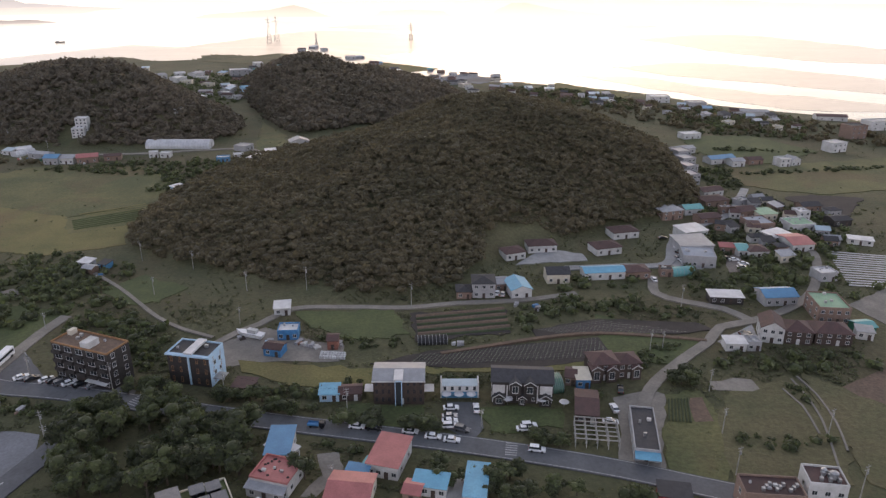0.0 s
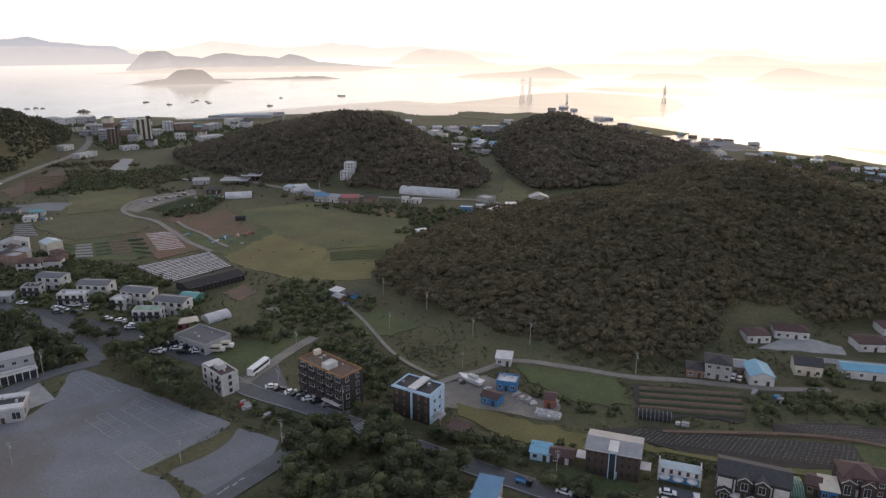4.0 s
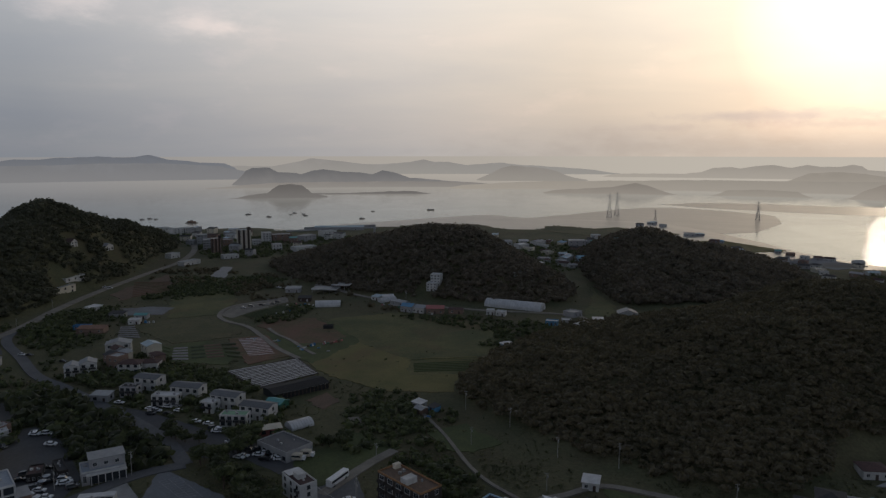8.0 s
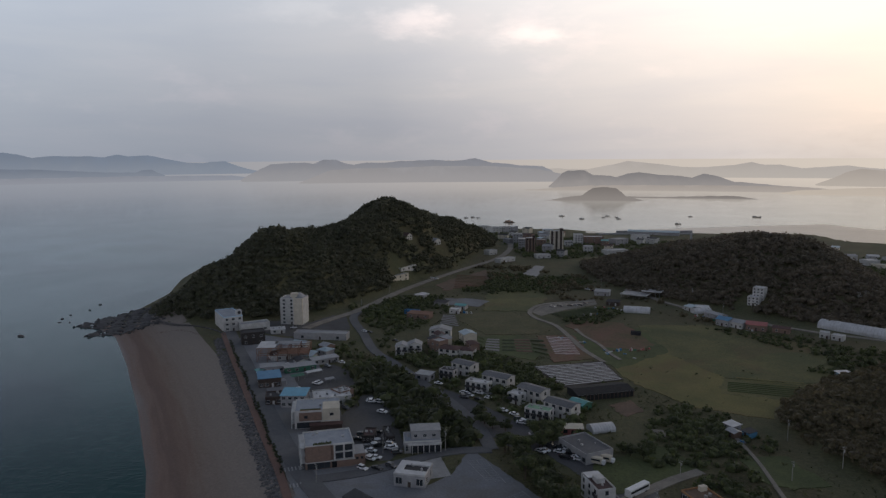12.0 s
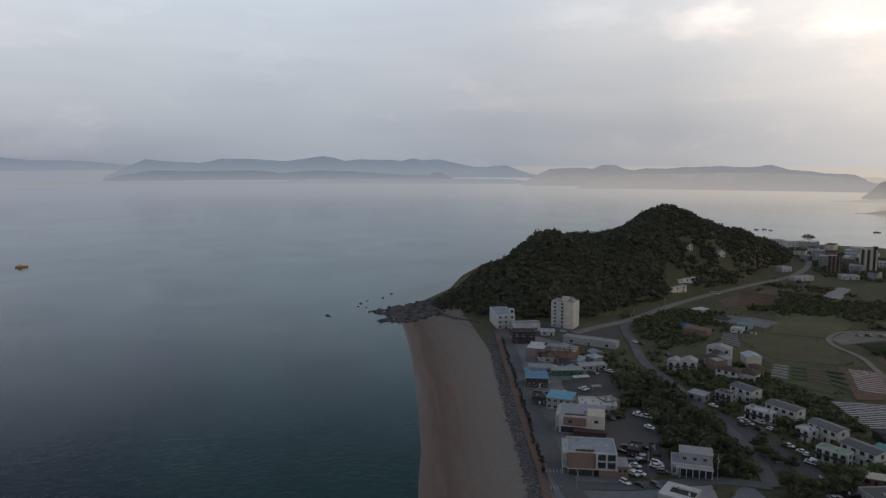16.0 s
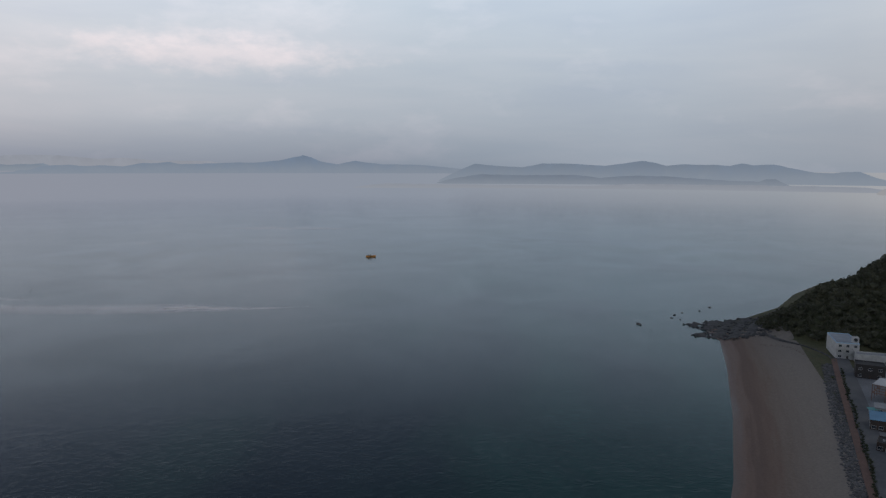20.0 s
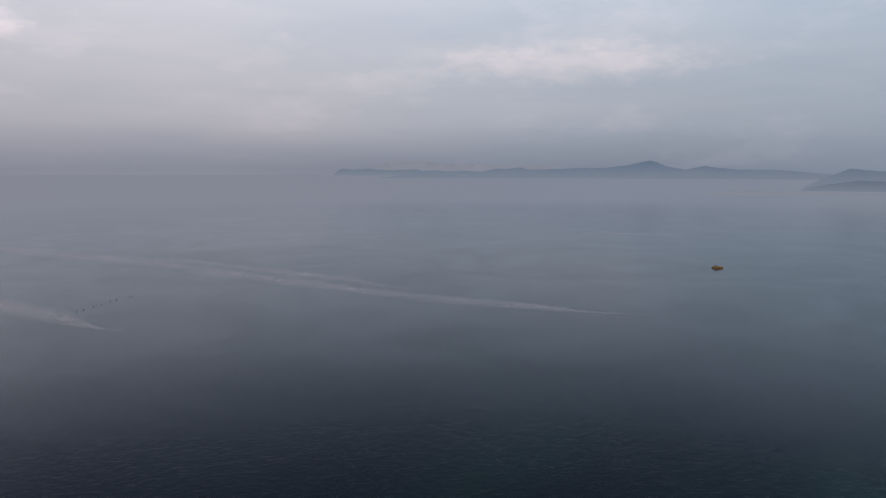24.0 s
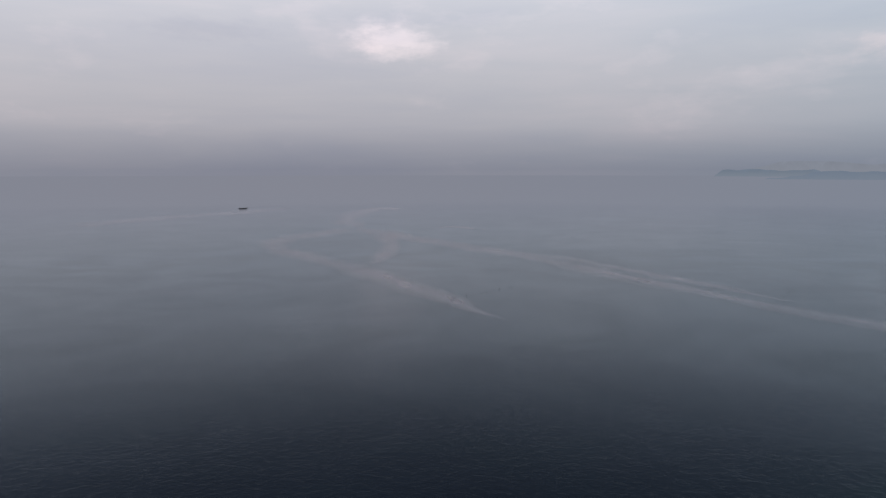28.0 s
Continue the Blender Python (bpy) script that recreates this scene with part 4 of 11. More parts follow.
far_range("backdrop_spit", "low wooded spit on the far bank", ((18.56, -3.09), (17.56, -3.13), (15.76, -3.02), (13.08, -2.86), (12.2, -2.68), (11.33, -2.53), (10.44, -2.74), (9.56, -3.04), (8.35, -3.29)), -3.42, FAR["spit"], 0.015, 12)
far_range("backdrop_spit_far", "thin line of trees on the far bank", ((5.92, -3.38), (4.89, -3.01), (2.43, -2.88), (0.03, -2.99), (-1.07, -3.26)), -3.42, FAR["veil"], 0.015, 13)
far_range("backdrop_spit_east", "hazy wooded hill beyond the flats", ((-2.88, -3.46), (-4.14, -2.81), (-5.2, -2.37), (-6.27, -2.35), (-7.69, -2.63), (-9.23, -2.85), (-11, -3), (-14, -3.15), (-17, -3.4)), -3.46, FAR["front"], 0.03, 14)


# ---------------------------------------------------------------- patches of ground and roads
PATCHES, RINGS, SOFT, LINES, SPOTS = [], [], [], [], []


def patch(name, label, pts, material, lift=0.06, jitter=0.5, kind="structure", category="field"):
    """A flat piece of ground with slightly uneven edges and a thin side."""
    rng = random.Random(name + str(pts[0]))
    soft = material.name in ("meadow", "lawn", "ripening paddy", "rough dry pasture", "reddish field")
    if soft:
        # grass fields run into one another
        mx, my = sum(q[0] for q in pts) / len(pts), sum(q[1] for q in pts) / len(pts)
        pts = [(x + (x - mx) / math.hypot(x - mx, y - my) * 2.0, y + (y - my) / math.hypot(x - mx, y - my) * 2.0) for x, y in pts]
    ring = []
    for (x0, y0), (x1, y1) in zip(pts, pts[1:] + pts[:1]):
        n = max(1, int(math.hypot(x1 - x0, y1 - y0) / 3.5))
        for k in range(n):
            j = jitter if k else jitter * 0.3
            ring.append((x0 + (x1 - x0) * k / n + rng.uniform(-j, j), y0 + (y1 - y0) * k / n + rng.uniform(-j, j)))
    PATCHES.append(name)
    (SOFT if soft else RINGS).append(list(pts))
    lift += 0.004 * len(PATCHES)
    area = sum(a[0] * b[1] - b[0] * a[1] for a, b in zip(ring, ring[1:] + ring[:1]))
    if area < 0:
        ring.reverse()
    ob = Shape().prism(ring, GROUND - 0.6, GROUND + lift).make(name, material)
    return tagged(ob, label, category, kind=kind)


def smooth_line(pts, step=5.0):
    out = []
    p = [Vector((*q, 0)) for q in pts]
    p = [2 * p[0] - p[1]] + p + [2 * p[-1] - p[-2]]
    for i in range(1, len(p) - 2):
        n = max(1, int((p[i + 1] - p[i]).length / step))
        for k in range(n):
            t = k / n
            out.append(0.5 * ((2 * p[i]) + (p[i + 1] - p[i - 1]) * t + (2 * p[i - 1] - 5 * p[i] + 4 * p[i + 1] - p[i + 2]) * t * t
                              + (3 * p[i] - p[i - 1] - 3 * p[i + 1] + p[i + 2]) * t ** 3))
    return out + [p[-2]]


def ribbon(name, label, pts, width, material, lift=0.10, category="road", edge_lines=False, thick=0.5, offset=0.0, parent=None):
    mid = smooth_line(pts)
    lift += 0.011 * len(LINES)
    LINES.append((mid, width / 2))
    v, f = [], []
    for i, p in enumerate(mid):
        d = (mid[min(i + 1, len(mid) - 1)] - mid[max(i - 1, 0)]).normalized()
        side = Vector((-d.y, d.x, 0))
        for s, z in ((width / 2, -thick), (width / 2, lift), (-width / 2, lift), (-width / 2, -thick)):
            q = p + side * (s + offset)
            v.append((q.x, q.y, max(zed(q.x, q.y), 0.5) + (z + 0.26 if z > 0 else z)))
        if i:
            n = 4 * i
            f += [(n - 4 + k, n - 3 + k, n + 1 + k, n + k) for k in range(3)]
    ob = link_mesh(name, v, f, material, parent)
    if parent is None:
        tagged(ob, label, category, kind="structure")
    if edge_lines:
        for s in (1, -1):
            ribbon("edge_line", "", pts, 0.22, M["line"], lift + 0.02, thick=0.0, offset=s * (width / 2 - 0.45), parent=ob)
    return ob


def strips(name, label, a, b, c, d, n, material, fill=0.62, height=0.3, category="field", bend=0.0):
    """Bed strips from the edge a-d to the edge b-c, side by side; each is a low rounded bank."""
    top = thing(name, 0, 0, 0, 0, label, category)
    RINGS.append([a, b, c, d])
    a, b, c, d = (Vector((*q, GROUND + 0.24)) for q in (a, b, c, d))
    for i in range(n):
        s0, s1 = (i + 0.5 - fill / 2) / n, (i + 0.5 + fill / 2) / n
        v, f = [], []
        m = 8
        for k in range(m + 1):
            u = k / m
            e0, e1 = a.lerp(b, u), d.lerp(c, u)
            off = Vector((bend * math.sin(u * math.pi * 2), bend * math.cos(u * 5), 0))
            for s, z in ((s0, 0), (s0 * 0.7 + s1 * 0.3, height), (s0 * 0.3 + s1 * 0.7, height), (s1, 0)):
                v.append(tuple(e0.lerp(e1, s) + off + Vector((0, 0, z + 0.05 * math.sin(i * 2.3 + k)))))
            if k:
                q = 4 * k
                f += [(q - 4 + j, q + j, q + 1 + j, q - 3 + j) for j in range(3)]
        link_mesh("bed", v, f, material, top)
    return top


# car parks and paved ground
patch("ground_carpark", "", [(-210.8, 182.2), (-130.9, 167.3), (-132.0, 150.0), (-135.6, 137.7), (-116.9, 129.0), (-131.7, 121.1), (-133.4, 101.8), (-140.1, 80.1),
      (-186.4, 67.2), (-221.2, 108.8), (-216.8, 147.3), (-196.3, 144.8), (-197.3, 160.5)], M["gravel"], 0.05)
patch("ground_carpark_small", "", [(-131.7, 138.3), (-126.6, 155.3), (-127.0, 165.8), (-111.1, 163.6), (-108.2, 154.6), (-113.2, 137.9), (-115.9, 133.3)], M["gravel"], 0.05)
patch("pavement_plaza", "", [(-135.7, 114.2), (-133.9, 121.3), (-117.7, 117.5), (-114.8, 118.3), (-117.2, 109.7)], M["concrete"], 0.14, 0.1)
patch("pavement_plaza_west", "", [(-217.1, 158.6), (-214.9, 168.5), (-196.6, 159.9), (-199.8, 150.5)], M["concrete"], 0.14, 0.1)
patch("ground_yard_south", "", [(-109.9, 110.1), (-105.3, 124.3), (-95.2, 122.0), (-81.9, 104.3), (-102.3, 97.0)], M["concrete"], 0.04)
patch("ground_guesthouse_yard", "", [(-153.9, 188.0), (-154.2, 209.4), (-143.8, 212.6), (-124.8, 192.6), (-93.5, 186.0), (-93.0, 180.6), (-118.4, 185.4), (-136.9, 186.7)], M["asphalt"], 0.05)
patch("ground_motel_yard", "", [(-331.4, 230.2), (-287.1, 219.1), (-262.3, 221.4), (-225.6, 217.5), (-189.8, 215.6), (-169.0, 219.0), (-161.8, 196.7), (-189.9, 202.2), (-202.7, 195.5), (-223.8, 198.6), (-266.3, 210.1), (-306.5, 218.4)], M["lot"], 0.04)
patch("ground_cafe_yard", "", [(-275.2, 157.6), (-294.9, 182.1), (-289.5, 188.7), (-258.7, 177.6), (-230.2, 162.1), (-222.6, 149.8), (-229.7, 141.2), (-249.5, 148.0)], M["lot"], 0.05)
patch("ground_restaurant_yard", "", [(-346.3, 170.7), (-350.9, 198.1), (-329.7, 198.5), (-302.3, 186.8), (-298.6, 171.2), (-322.9, 162.1)], M["lot"], 0.05)
patch("ground_seafront", "", [(-242.6, 113.5), (-284.2, 125.6), (-339.7, 141.8), (-432.0, 168.4), (-451.4, 190.2), (-417.9, 207.0), (-362.3, 193.3), (-288.1, 165.1), (-223.2, 137.1), (-207.0, 141.7), (-190.8, 128.0), (-209.2, 105.6)], M["gravel"], 0.03)
patch("ground_hotel_yard", "", [(-470.0, 196.5), (-486.0, 214.0), (-468.6, 225.3), (-452.3, 236.6), (-462.0, 262.0), (-450.5, 266.8), (-415.7, 248.7), (-418.7, 212.2), (-440.0, 200.0)], M["lot"], 0.02)
patch("ground_pension_yard", "", [(1.2, 180.1), (10.6, 180.2), (11.4, 166.8), (8.0, 161.1), (4.6, 164.1), (0.3, 168.0)], M["asphalt"], 0.05)
patch("ground_junction", "", [(63.7, 187.2), (68.0, 184.1), (58.9, 157.0), (57.4, 147.9), (44.6, 148.9), (49.7, 164.4), (51.3, 182.5)], M["dirt"], 0.05)
patch("ground_hall_yard", "", [(31.5, 285.3), (46.0, 305.6), (63.0, 298.8), (64.1, 290.7), (43.7, 288.0)], M["concrete"], 0.25)
patch("ground_depot_yard", "", [(108.2, 317.3), (114.9, 317.3), (117.5, 286.1), (110.8, 281.0), (98.9, 285.9)], M["concrete"], 0.06)
patch("ground_depot_lot", "", [(126.0, 296.0), (135.0, 299.5), (131.1, 280.0), (121.9, 278.0)], M["sand"], 0.06)
patch("ground_boatyard", "", [(-77.2, 214.5), (-63.6, 226.9), (-43.6, 216.7), (-33.5, 214.0), (-34.0, 203.4), (-56.2, 203.3), (-70.0, 199.6)], M["dirt"], 0.04)
patch("ground_house_yard", "", [(95.4, 217.7), (112.3, 230.4), (111.0, 219.8), (97.9, 213.7)], M["concrete"], 0.06)
patch("ground_cottage_yard", "", [(-33.4, 155.3), (-27.6, 156.5), (-25.2, 149.6), (-30.7, 139.1), (-34.8, 139.0), (-30.6, 147.4)], M["dirt"], 0.05)
patch("ground_cottage_yard", "", [(-1.1, 145.4), (6.8, 146.5), (7.9, 138.3), (-0.3, 135.3)], M["concrete"], 0.05)
patch("ground_terrace", "", [(121.1, 187.6), (143.2, 199.3), (143.3, 178.6), (129.9, 167.4)], M["soil"], 0.05)
patch("ground_green_yard", "", [(156.1, 247.1), (180.1, 263.0), (186.7, 247.4), (161.4, 230.8)], M["dirt"], 0.05)

patch("ground_track_yard", "", [(-374.6, 384.0), (-388.6, 415.2), (-372.3, 456.3), (-358.7, 443.6), (-361.5, 407.7), (-359.0, 379.4)], M["dirt"], 0.05)
patch("ground_pond", "small pale dry pond in the meadow", [(-176.2, 256.3), (-172.2, 259.3), (-166.8, 255.5), (-168.4, 250.6), (-174.0, 252.1)], M["dirt"], 0.03, 1.2)
patch("ground_shade_plot", "bare brown plot beside the shade house", [(-207.3, 265.9), (-204.9, 280.1), (-191.1, 271.8), (-192.0, 259.5)], M["soil"], 0.03, 1.2)
patch("ground_lot_verge", "dry weedy strip between the gravel lots", [(-139.0, 138.0), (-131.0, 159.0), (-127.5, 166.0), (-126.8, 155.3), (-131.9, 138.3)], M["rough"], 0.02, 0.8)
# fields of the valley
for mat_key, label, pts in (
    ("paddy", "yellow-green ripening paddy field", [(-240.6, 315.7), (-243.0, 364.7), (-195.5, 346.6), (-169.3, 301.9), (-179.1, 296.3), (-217.3, 303.2)]),
    ("paddy", "yellow-green ripening paddy field", [(-179.8, 322.4), (-151.9, 340.4), (-145.2, 310.9), (-167.1, 300.8)]),
    ("grass", "green meadow with darker bands", [(-192.9, 345.2), (-160.1, 367.4), (-150.4, 341.0), (-180.8, 324.2)]),
    ("grass", "broad green meadow", [(-293.7, 408.0), (-258.8, 449.3), (-194.2, 446.2), (-151.1, 399.7), (-164.2, 368.3), (-195.1, 349.2), (-244.4, 366.9)]),
    ("lawn", "green meadow beside the track", [(-307.3, 354.4), (-288.9, 401.1), (-244.4, 366.9), (-241.9, 317.4), (-262.8, 324.7)]),
    ("redsoil", "reddish fallow field", [(-324.8, 368.9), (-333.8, 393.4), (-304.4, 404.4), (-259.7, 375.0), (-258.5, 357.8), (-274.6, 348.5), (-300.6, 361.0)]),
    ("rough", "ochre and green fallow in the valley", [(-404.1, 331.1), (-383.9, 368.2), (-355.7, 366.6), (-324.0, 339.4), (-345.0, 313.0), (-361.0, 316.9)]),
    ("lawn", "green field strips", [(-343.1, 300.3), (-329.2, 325.0), (-292.2, 307.6), (-283.7, 293.8), (-321.1, 279.7)]),
    ("grass", "green meadow by the farm track", [(-151.1, 595.3), (-129.3, 577.4), (-110.5, 487.5), (-131.8, 488.6)]),
    ("grass", "meadow below the knoll", [(-463.0, 423.3), (-437.9, 457.1), (-398.4, 426.1), (-378.4, 384.3), (-400.2, 358.4)]),
    ("soil", "long brown field by the road", [(-523.6, 423.6), (-525.3, 476.7), (-498.9, 445.9), (-481.7, 383.2)]),
    ("soil", "brown field by the road", [(-509.3, 396.3), (-543.1, 489.9), (-497.2, 455.8), (-481.3, 387.1)]),
    ("gravel", "grey gravelled plots by the headland road", [(-457.6, 364.3), (-440.3, 381.9), (-422.9, 386.4), (-413.2, 364.6), (-436.5, 351.6)]),
    ("concrete", "grey plot in the valley", [(-501.0, 501.2), (-529.6, 549.1), (-519.3, 553.2), (-480.7, 500.1)]),
    ("lawn", "green field beside the gravel track", [(-167.7, 210.1), (-163.7, 241.5), (-139.7, 237.8), (-141.2, 231.3), (-149.1, 196.6)]),
    ("lawn", "allotment with green nets", [(-134.9, 259.0), (-124.2, 271.4), (-104.8, 260.3), (-111.3, 248.4), (-123.5, 246.9)]),
    ("paddy", "dry yellow grass terrace above the road", [(-65.5, 203.2), (-55.8, 201.5), (-24.2, 198.2), (-22.0, 193.8), (-25.1, 189.8), (-46.3, 190.4), (-61.9, 196.2)]),
    ("paddy", "yellow grass verge below the ploughed field", [(-4.2, 196.6), (15.7, 197.4), (46.7, 198.7), (51.5, 204.0), (48.0, 205.5), (14.1, 200.2), (-7.9, 199.4)]),
    ("lawn", "vegetable plot at the foot of the hill", [(-53.6, 238.3), (-19.9, 239.9), (-13.7, 223.0), (-28.2, 218.8), (-45.4, 227.1)]),
    ("darksoil", "dark brown vegetable terrace", [(-12.4, 238.6), (22.9, 243.6), (24.3, 223.3), (-9.5, 216.9)]),
    ("lawn", "mown garden lawn", [(-27.1, 177.6), (-7.2, 177.7), (-7.7, 169.3), (-27.9, 170.5)]),
    ("lawn", "mown garden lawn", [(11.9, 176.4), (33.5, 176.5), (32.2, 168.2), (15.4, 166.8)]),
    ("grass", "mown green plot beside the junction", [(67.5, 182.6), (78.3, 184.2), (78.7, 165.8), (71.5, 146.8), (58.4, 149.0)]),
    ("rough", "rough dry meadow with vehicle tracks", [(86.9, 184.3), (110.1, 194.0), (110.7, 167.3), (102.6, 145.9), (73.9, 145.8), (79.7, 167.2)]),
    ("rough", "rough dry meadow", [(114.5, 195.7), (129.9, 178.5), (118.5, 143.9), (108.3, 146.0), (112.3, 167.3)]),
    ("soil", "bare brown bed", [(74.7, 182.7), (78.6, 182.7), (77.2, 170.3), (71.7, 170.3)]),
    ("dirt", "dry bare patch", [(83.6, 192.2), (97.3, 193.2), (97.6, 187.4), (82.6, 186.7)]),
    ("lawn", "green plot by the depot", [(58.1, 236.8), (78.3, 219.6), (88.8, 215.6), (77.6, 204.2), (55.6, 205.9)]),
    ("rough", "dry salt meadow behind the tidal shore", [(-330, 1010), (-250, 1110), (-150, 1060), (-190, 960)]),
    ("paddy", "yellow paddy behind the tidal shore", [(-140, 960), (-90, 1010), (-10, 940), (-60, 890)]),
    ("gravel", "grey yard behind the tidal shore", [(-20, 850), (20, 890), (70, 850), (40, 810)]),
    ("paddy", "pale paddy behind the tidal shore", [(100, 770), (130, 820), (190, 740), (160, 690)]),
    ("soil", "brown field behind the tidal shore", [(-470, 840), (-430, 890), (-370, 880), (-400, 810)]),
    ("grass", "open green pasture beyond the village", [(174.1, 447.3), (215.3, 454.2), (304.7, 478.1), (260.5, 401.9), (218.3, 393.2), (196.0, 400.8), (174.7, 416.3)]),
    ("darksoil", "dark ploughed plot beyond the village", [(192.8, 384.5), (210.6, 391.4), (237.5, 384.6), (209.9, 350.1), (195.8, 354.8)]),
    ("lawn", "green pasture towards the shore", [(183.3, 488.4), (182.2, 542.5), (238.2, 543.4), (264.3, 495.8), (218.6, 461.8), (188.8, 472.6)]),
    ("soil", "bare ground by the headland", [(-430.8, 307.8), (-424.2, 321.6), (-403.6, 311.2), (-412.2, 295.4)]),
):
    patch("ground_plot", label, pts, M[mat_key], 0.05, 1.4)

# roads
ribbon("road_main", "two-lane asphalt road with white edge lines", [(-154.9, 194.5), (-137.3, 187.4), (-113.2, 183.8), (-80.1, 176.7), (-48.7, 169.9), (-22.4, 165.0), (2.6, 160.3), (26.5, 154.9), (46.2, 149.6), (65.8, 142.8), (90.0, 134.8)], 7.6, M["asphalt"], 0.11, edge_lines=True)
ribbon("road_gravel_track", "pale gravel track", [(-143.3, 191.2), (-142.5, 206.5), (-141.5, 221.3), (-139.1, 235.0)], 4.6, M["dirt"], 0.09)
ribbon("road_carpark", "asphalt lane beside the car park", [(-116.2, 103.7), (-114.4, 122.2), (-109.8, 138.3), (-105.3, 154.7), (-102.8, 163.8)], 7.0, M["asphalt"], 0.09)
ribbon("road_seafront", "asphalt seafront road", [(-203.7, 112.3), (-238.5, 118.5), (-291.6, 132.3), (-361.3, 152.8), (-436.3, 174.0), (-467.8, 182.9)], 8.0, M["asphalt"], 0.11)
ribbon("pavement_promenade", "reddish paved promenade above the beach", [(-212.3, 101.8), (-243.7, 112.1), (-288.9, 125.0), (-350.3, 143.2), (-432.7, 167.6), (-462.7, 176.9)], 3.0, M["paving"], 0.20, category="promenade")
ribbon("road_cross", "concrete lane past the cafes", [(-226.4, 118.1), (-219.9, 135.0), (-217.1, 154.1), (-213.2, 173.9), (-204.2, 187.4)], 6.0, M["asphalt"], 0.10)
ribbon("road_motels", "asphalt lane between the motels and the wood", [(-204.2, 187.4), (-227.0, 199.8), (-256.5, 209.4), (-289.1, 216.8), (-327.8, 225.7), (-359.2, 231.7), (-399.6, 249.3), (-428.2, 260.6), (-446.0, 270.1), (-461.0, 284.0)], 6.0, M["asphalt"], 0.09)
ribbon("road_headland", "concrete road climbing past the headland", [(-437.9, 225.7), (-448.7, 249.7), (-465.0, 289.0), (-500.0, 345.5), (-531.4, 406.7), (-565.9, 486.2), (-594.3, 553.5), (-648.3, 626.3), (-714.6, 687.0)], 7.0, M["dirt"], 0.14)
ribbon("road_farm", "pale farm track winding through the fields", [(-365.5, 447.6), (-379.6, 429.1), (-385.8, 406.2), (-374.1, 382.4), (-355.7, 370.4), (-331.9, 364.9), (-300.1, 345.7), (-278.0, 331.4), (-253.3, 320.0)], 3.4, M["dirt"], 0.12)
ribbon("road_valley", "pale farm track round the hill foot", [(-150.5, 383.7), (-140.0, 411.0), (-129.4, 437.7), (-124.5, 469.5), (-137.4, 496.2), (-172.5, 492.6), (-209.7, 482.3), (-275.1, 478.2), (-335.7, 492.0), (-379.1, 506.0)], 4.0, M["dirt"], 0.12)
ribbon("road_hillfoot", "concrete lane along the foot of the hill", [(-77.4, 215.2), (-72.6, 222.6), (-66.2, 229.1), (-56.4, 241.6), (-35.2, 243.2), (-13.7, 242.9), (5.7, 246.9), (32.2, 250.1), (53.1, 256.5)], 3.0, M["dirt"], 0.12)
ribbon("road_village", "pale concrete village road", [(55.1, 167.0), (63.7, 187.2), (78.5, 204.2), (92.5, 217.7), (100.2, 228.1), (113.2, 232.7), (133.1, 244.5), (150.6, 262.7), (168.5, 299.8), (165.8, 325.6), (162.0, 346.5), (164.3, 375.1)], 3.8, M["dirt"], 0.10)
ribbon("road_hall", "asphalt lane past the hall", [(52.6, 281.7), (77.6, 284.4), (98.0, 287.2), (108.9, 313.5), (129.8, 337.5), (150.8, 355.5), (168.4, 385.6), (177.6, 402.4)], 4.5, M["concrete"], 0.10)
ribbon("road_plots", "narrow dirt path down from the plots", [(-146.9, 274.8), (-129.7, 259.6), (-116.8, 246.3), (-105.2, 234.4), (-94.0, 225.9), (-80.0, 219.0)], 1.6, M["dirt"], 0.06, category="path")
ribbon("road_field_fork", "pale dirt fork of the farm track", [(-316.0, 368.0), (-300.6, 357.9), (-282.1, 349.7), (-262.4, 337.3), (-250.0, 331.0)], 2.4, M["dirt"], 0.06, category="path")
ribbon("road_terrace", "narrow lane above the orchard", [(88.1, 273.6), (84.7, 256.8), (93.5, 249.1), (106.6, 242.8), (113.2, 232.7)], 4.0, M["dirt"], 0.10)
ribbon("road_ploughed", "dirt track across the ploughed field", [(-0.6, 208.1), (18.7, 214.3), (34.8, 219.3), (55.3, 222.7), (82.3, 219.6), (91.5, 217.6)], 1.5, M["soil"], 0.30)

for k, pts in enumerate(([(109.8, 193.3), (110.1, 184.4), (108.7, 171.4), (104.8, 157.3), (101.2, 145.9)], [(112.2, 194.7), (113.5, 184.4), (112.1, 170.0), (108.6, 157.3)], [(104.6, 187.5), (106.4, 178.4), (104.7, 164.7)])):
    ribbon("road_rut", "pale vehicle rut worn into the pasture", pts, 0.6, M["dirt"], 0.0 + 0.01 * k, category="track")

# beach: dry sand above, wet sand along the water, both on the sheet of the shore
def beach(name, label, pts, w0, w1, material, lift):
    mid = smooth_line(pts, 6)
    v, f = [], []
    for i, p in enumerate(mid):
        d = (mid[min(i + 1, len(mid) - 1)] - mid[max(i - 1, 0)]).normalized()
        side = Vector((-d.y, d.x, 0))
        taper = min(1.0, (i + 1) / 4, (len(mid) - i) / 4)
        n = 10
        for k in range(n + 1):
            q = p - side * ((w0 + (w1 - w0) * k / n) * taper + 0.35 * math.sin(i * 0.37 + k * 0.3))
            v.append((q.x, q.y, zed(q.x, q.y) + lift))
        if i:
            for k in range(n):
                a = (i - 1) * (n + 1) + k
                f.append((a, a + 1, a + n + 2, a + n + 1))
    ob = link_mesh(name, v, f, material)
    layer = ob.data.uv_layers.new(name="across")
    for loop in ob.data.loops:
        i, k = divmod(loop.vertex_index, n + 1)
        layer.data[loop.index].uv = (i * 6 / (w1 - w0), k / n)
    return tagged(ob, label, "beach", kind="structure")


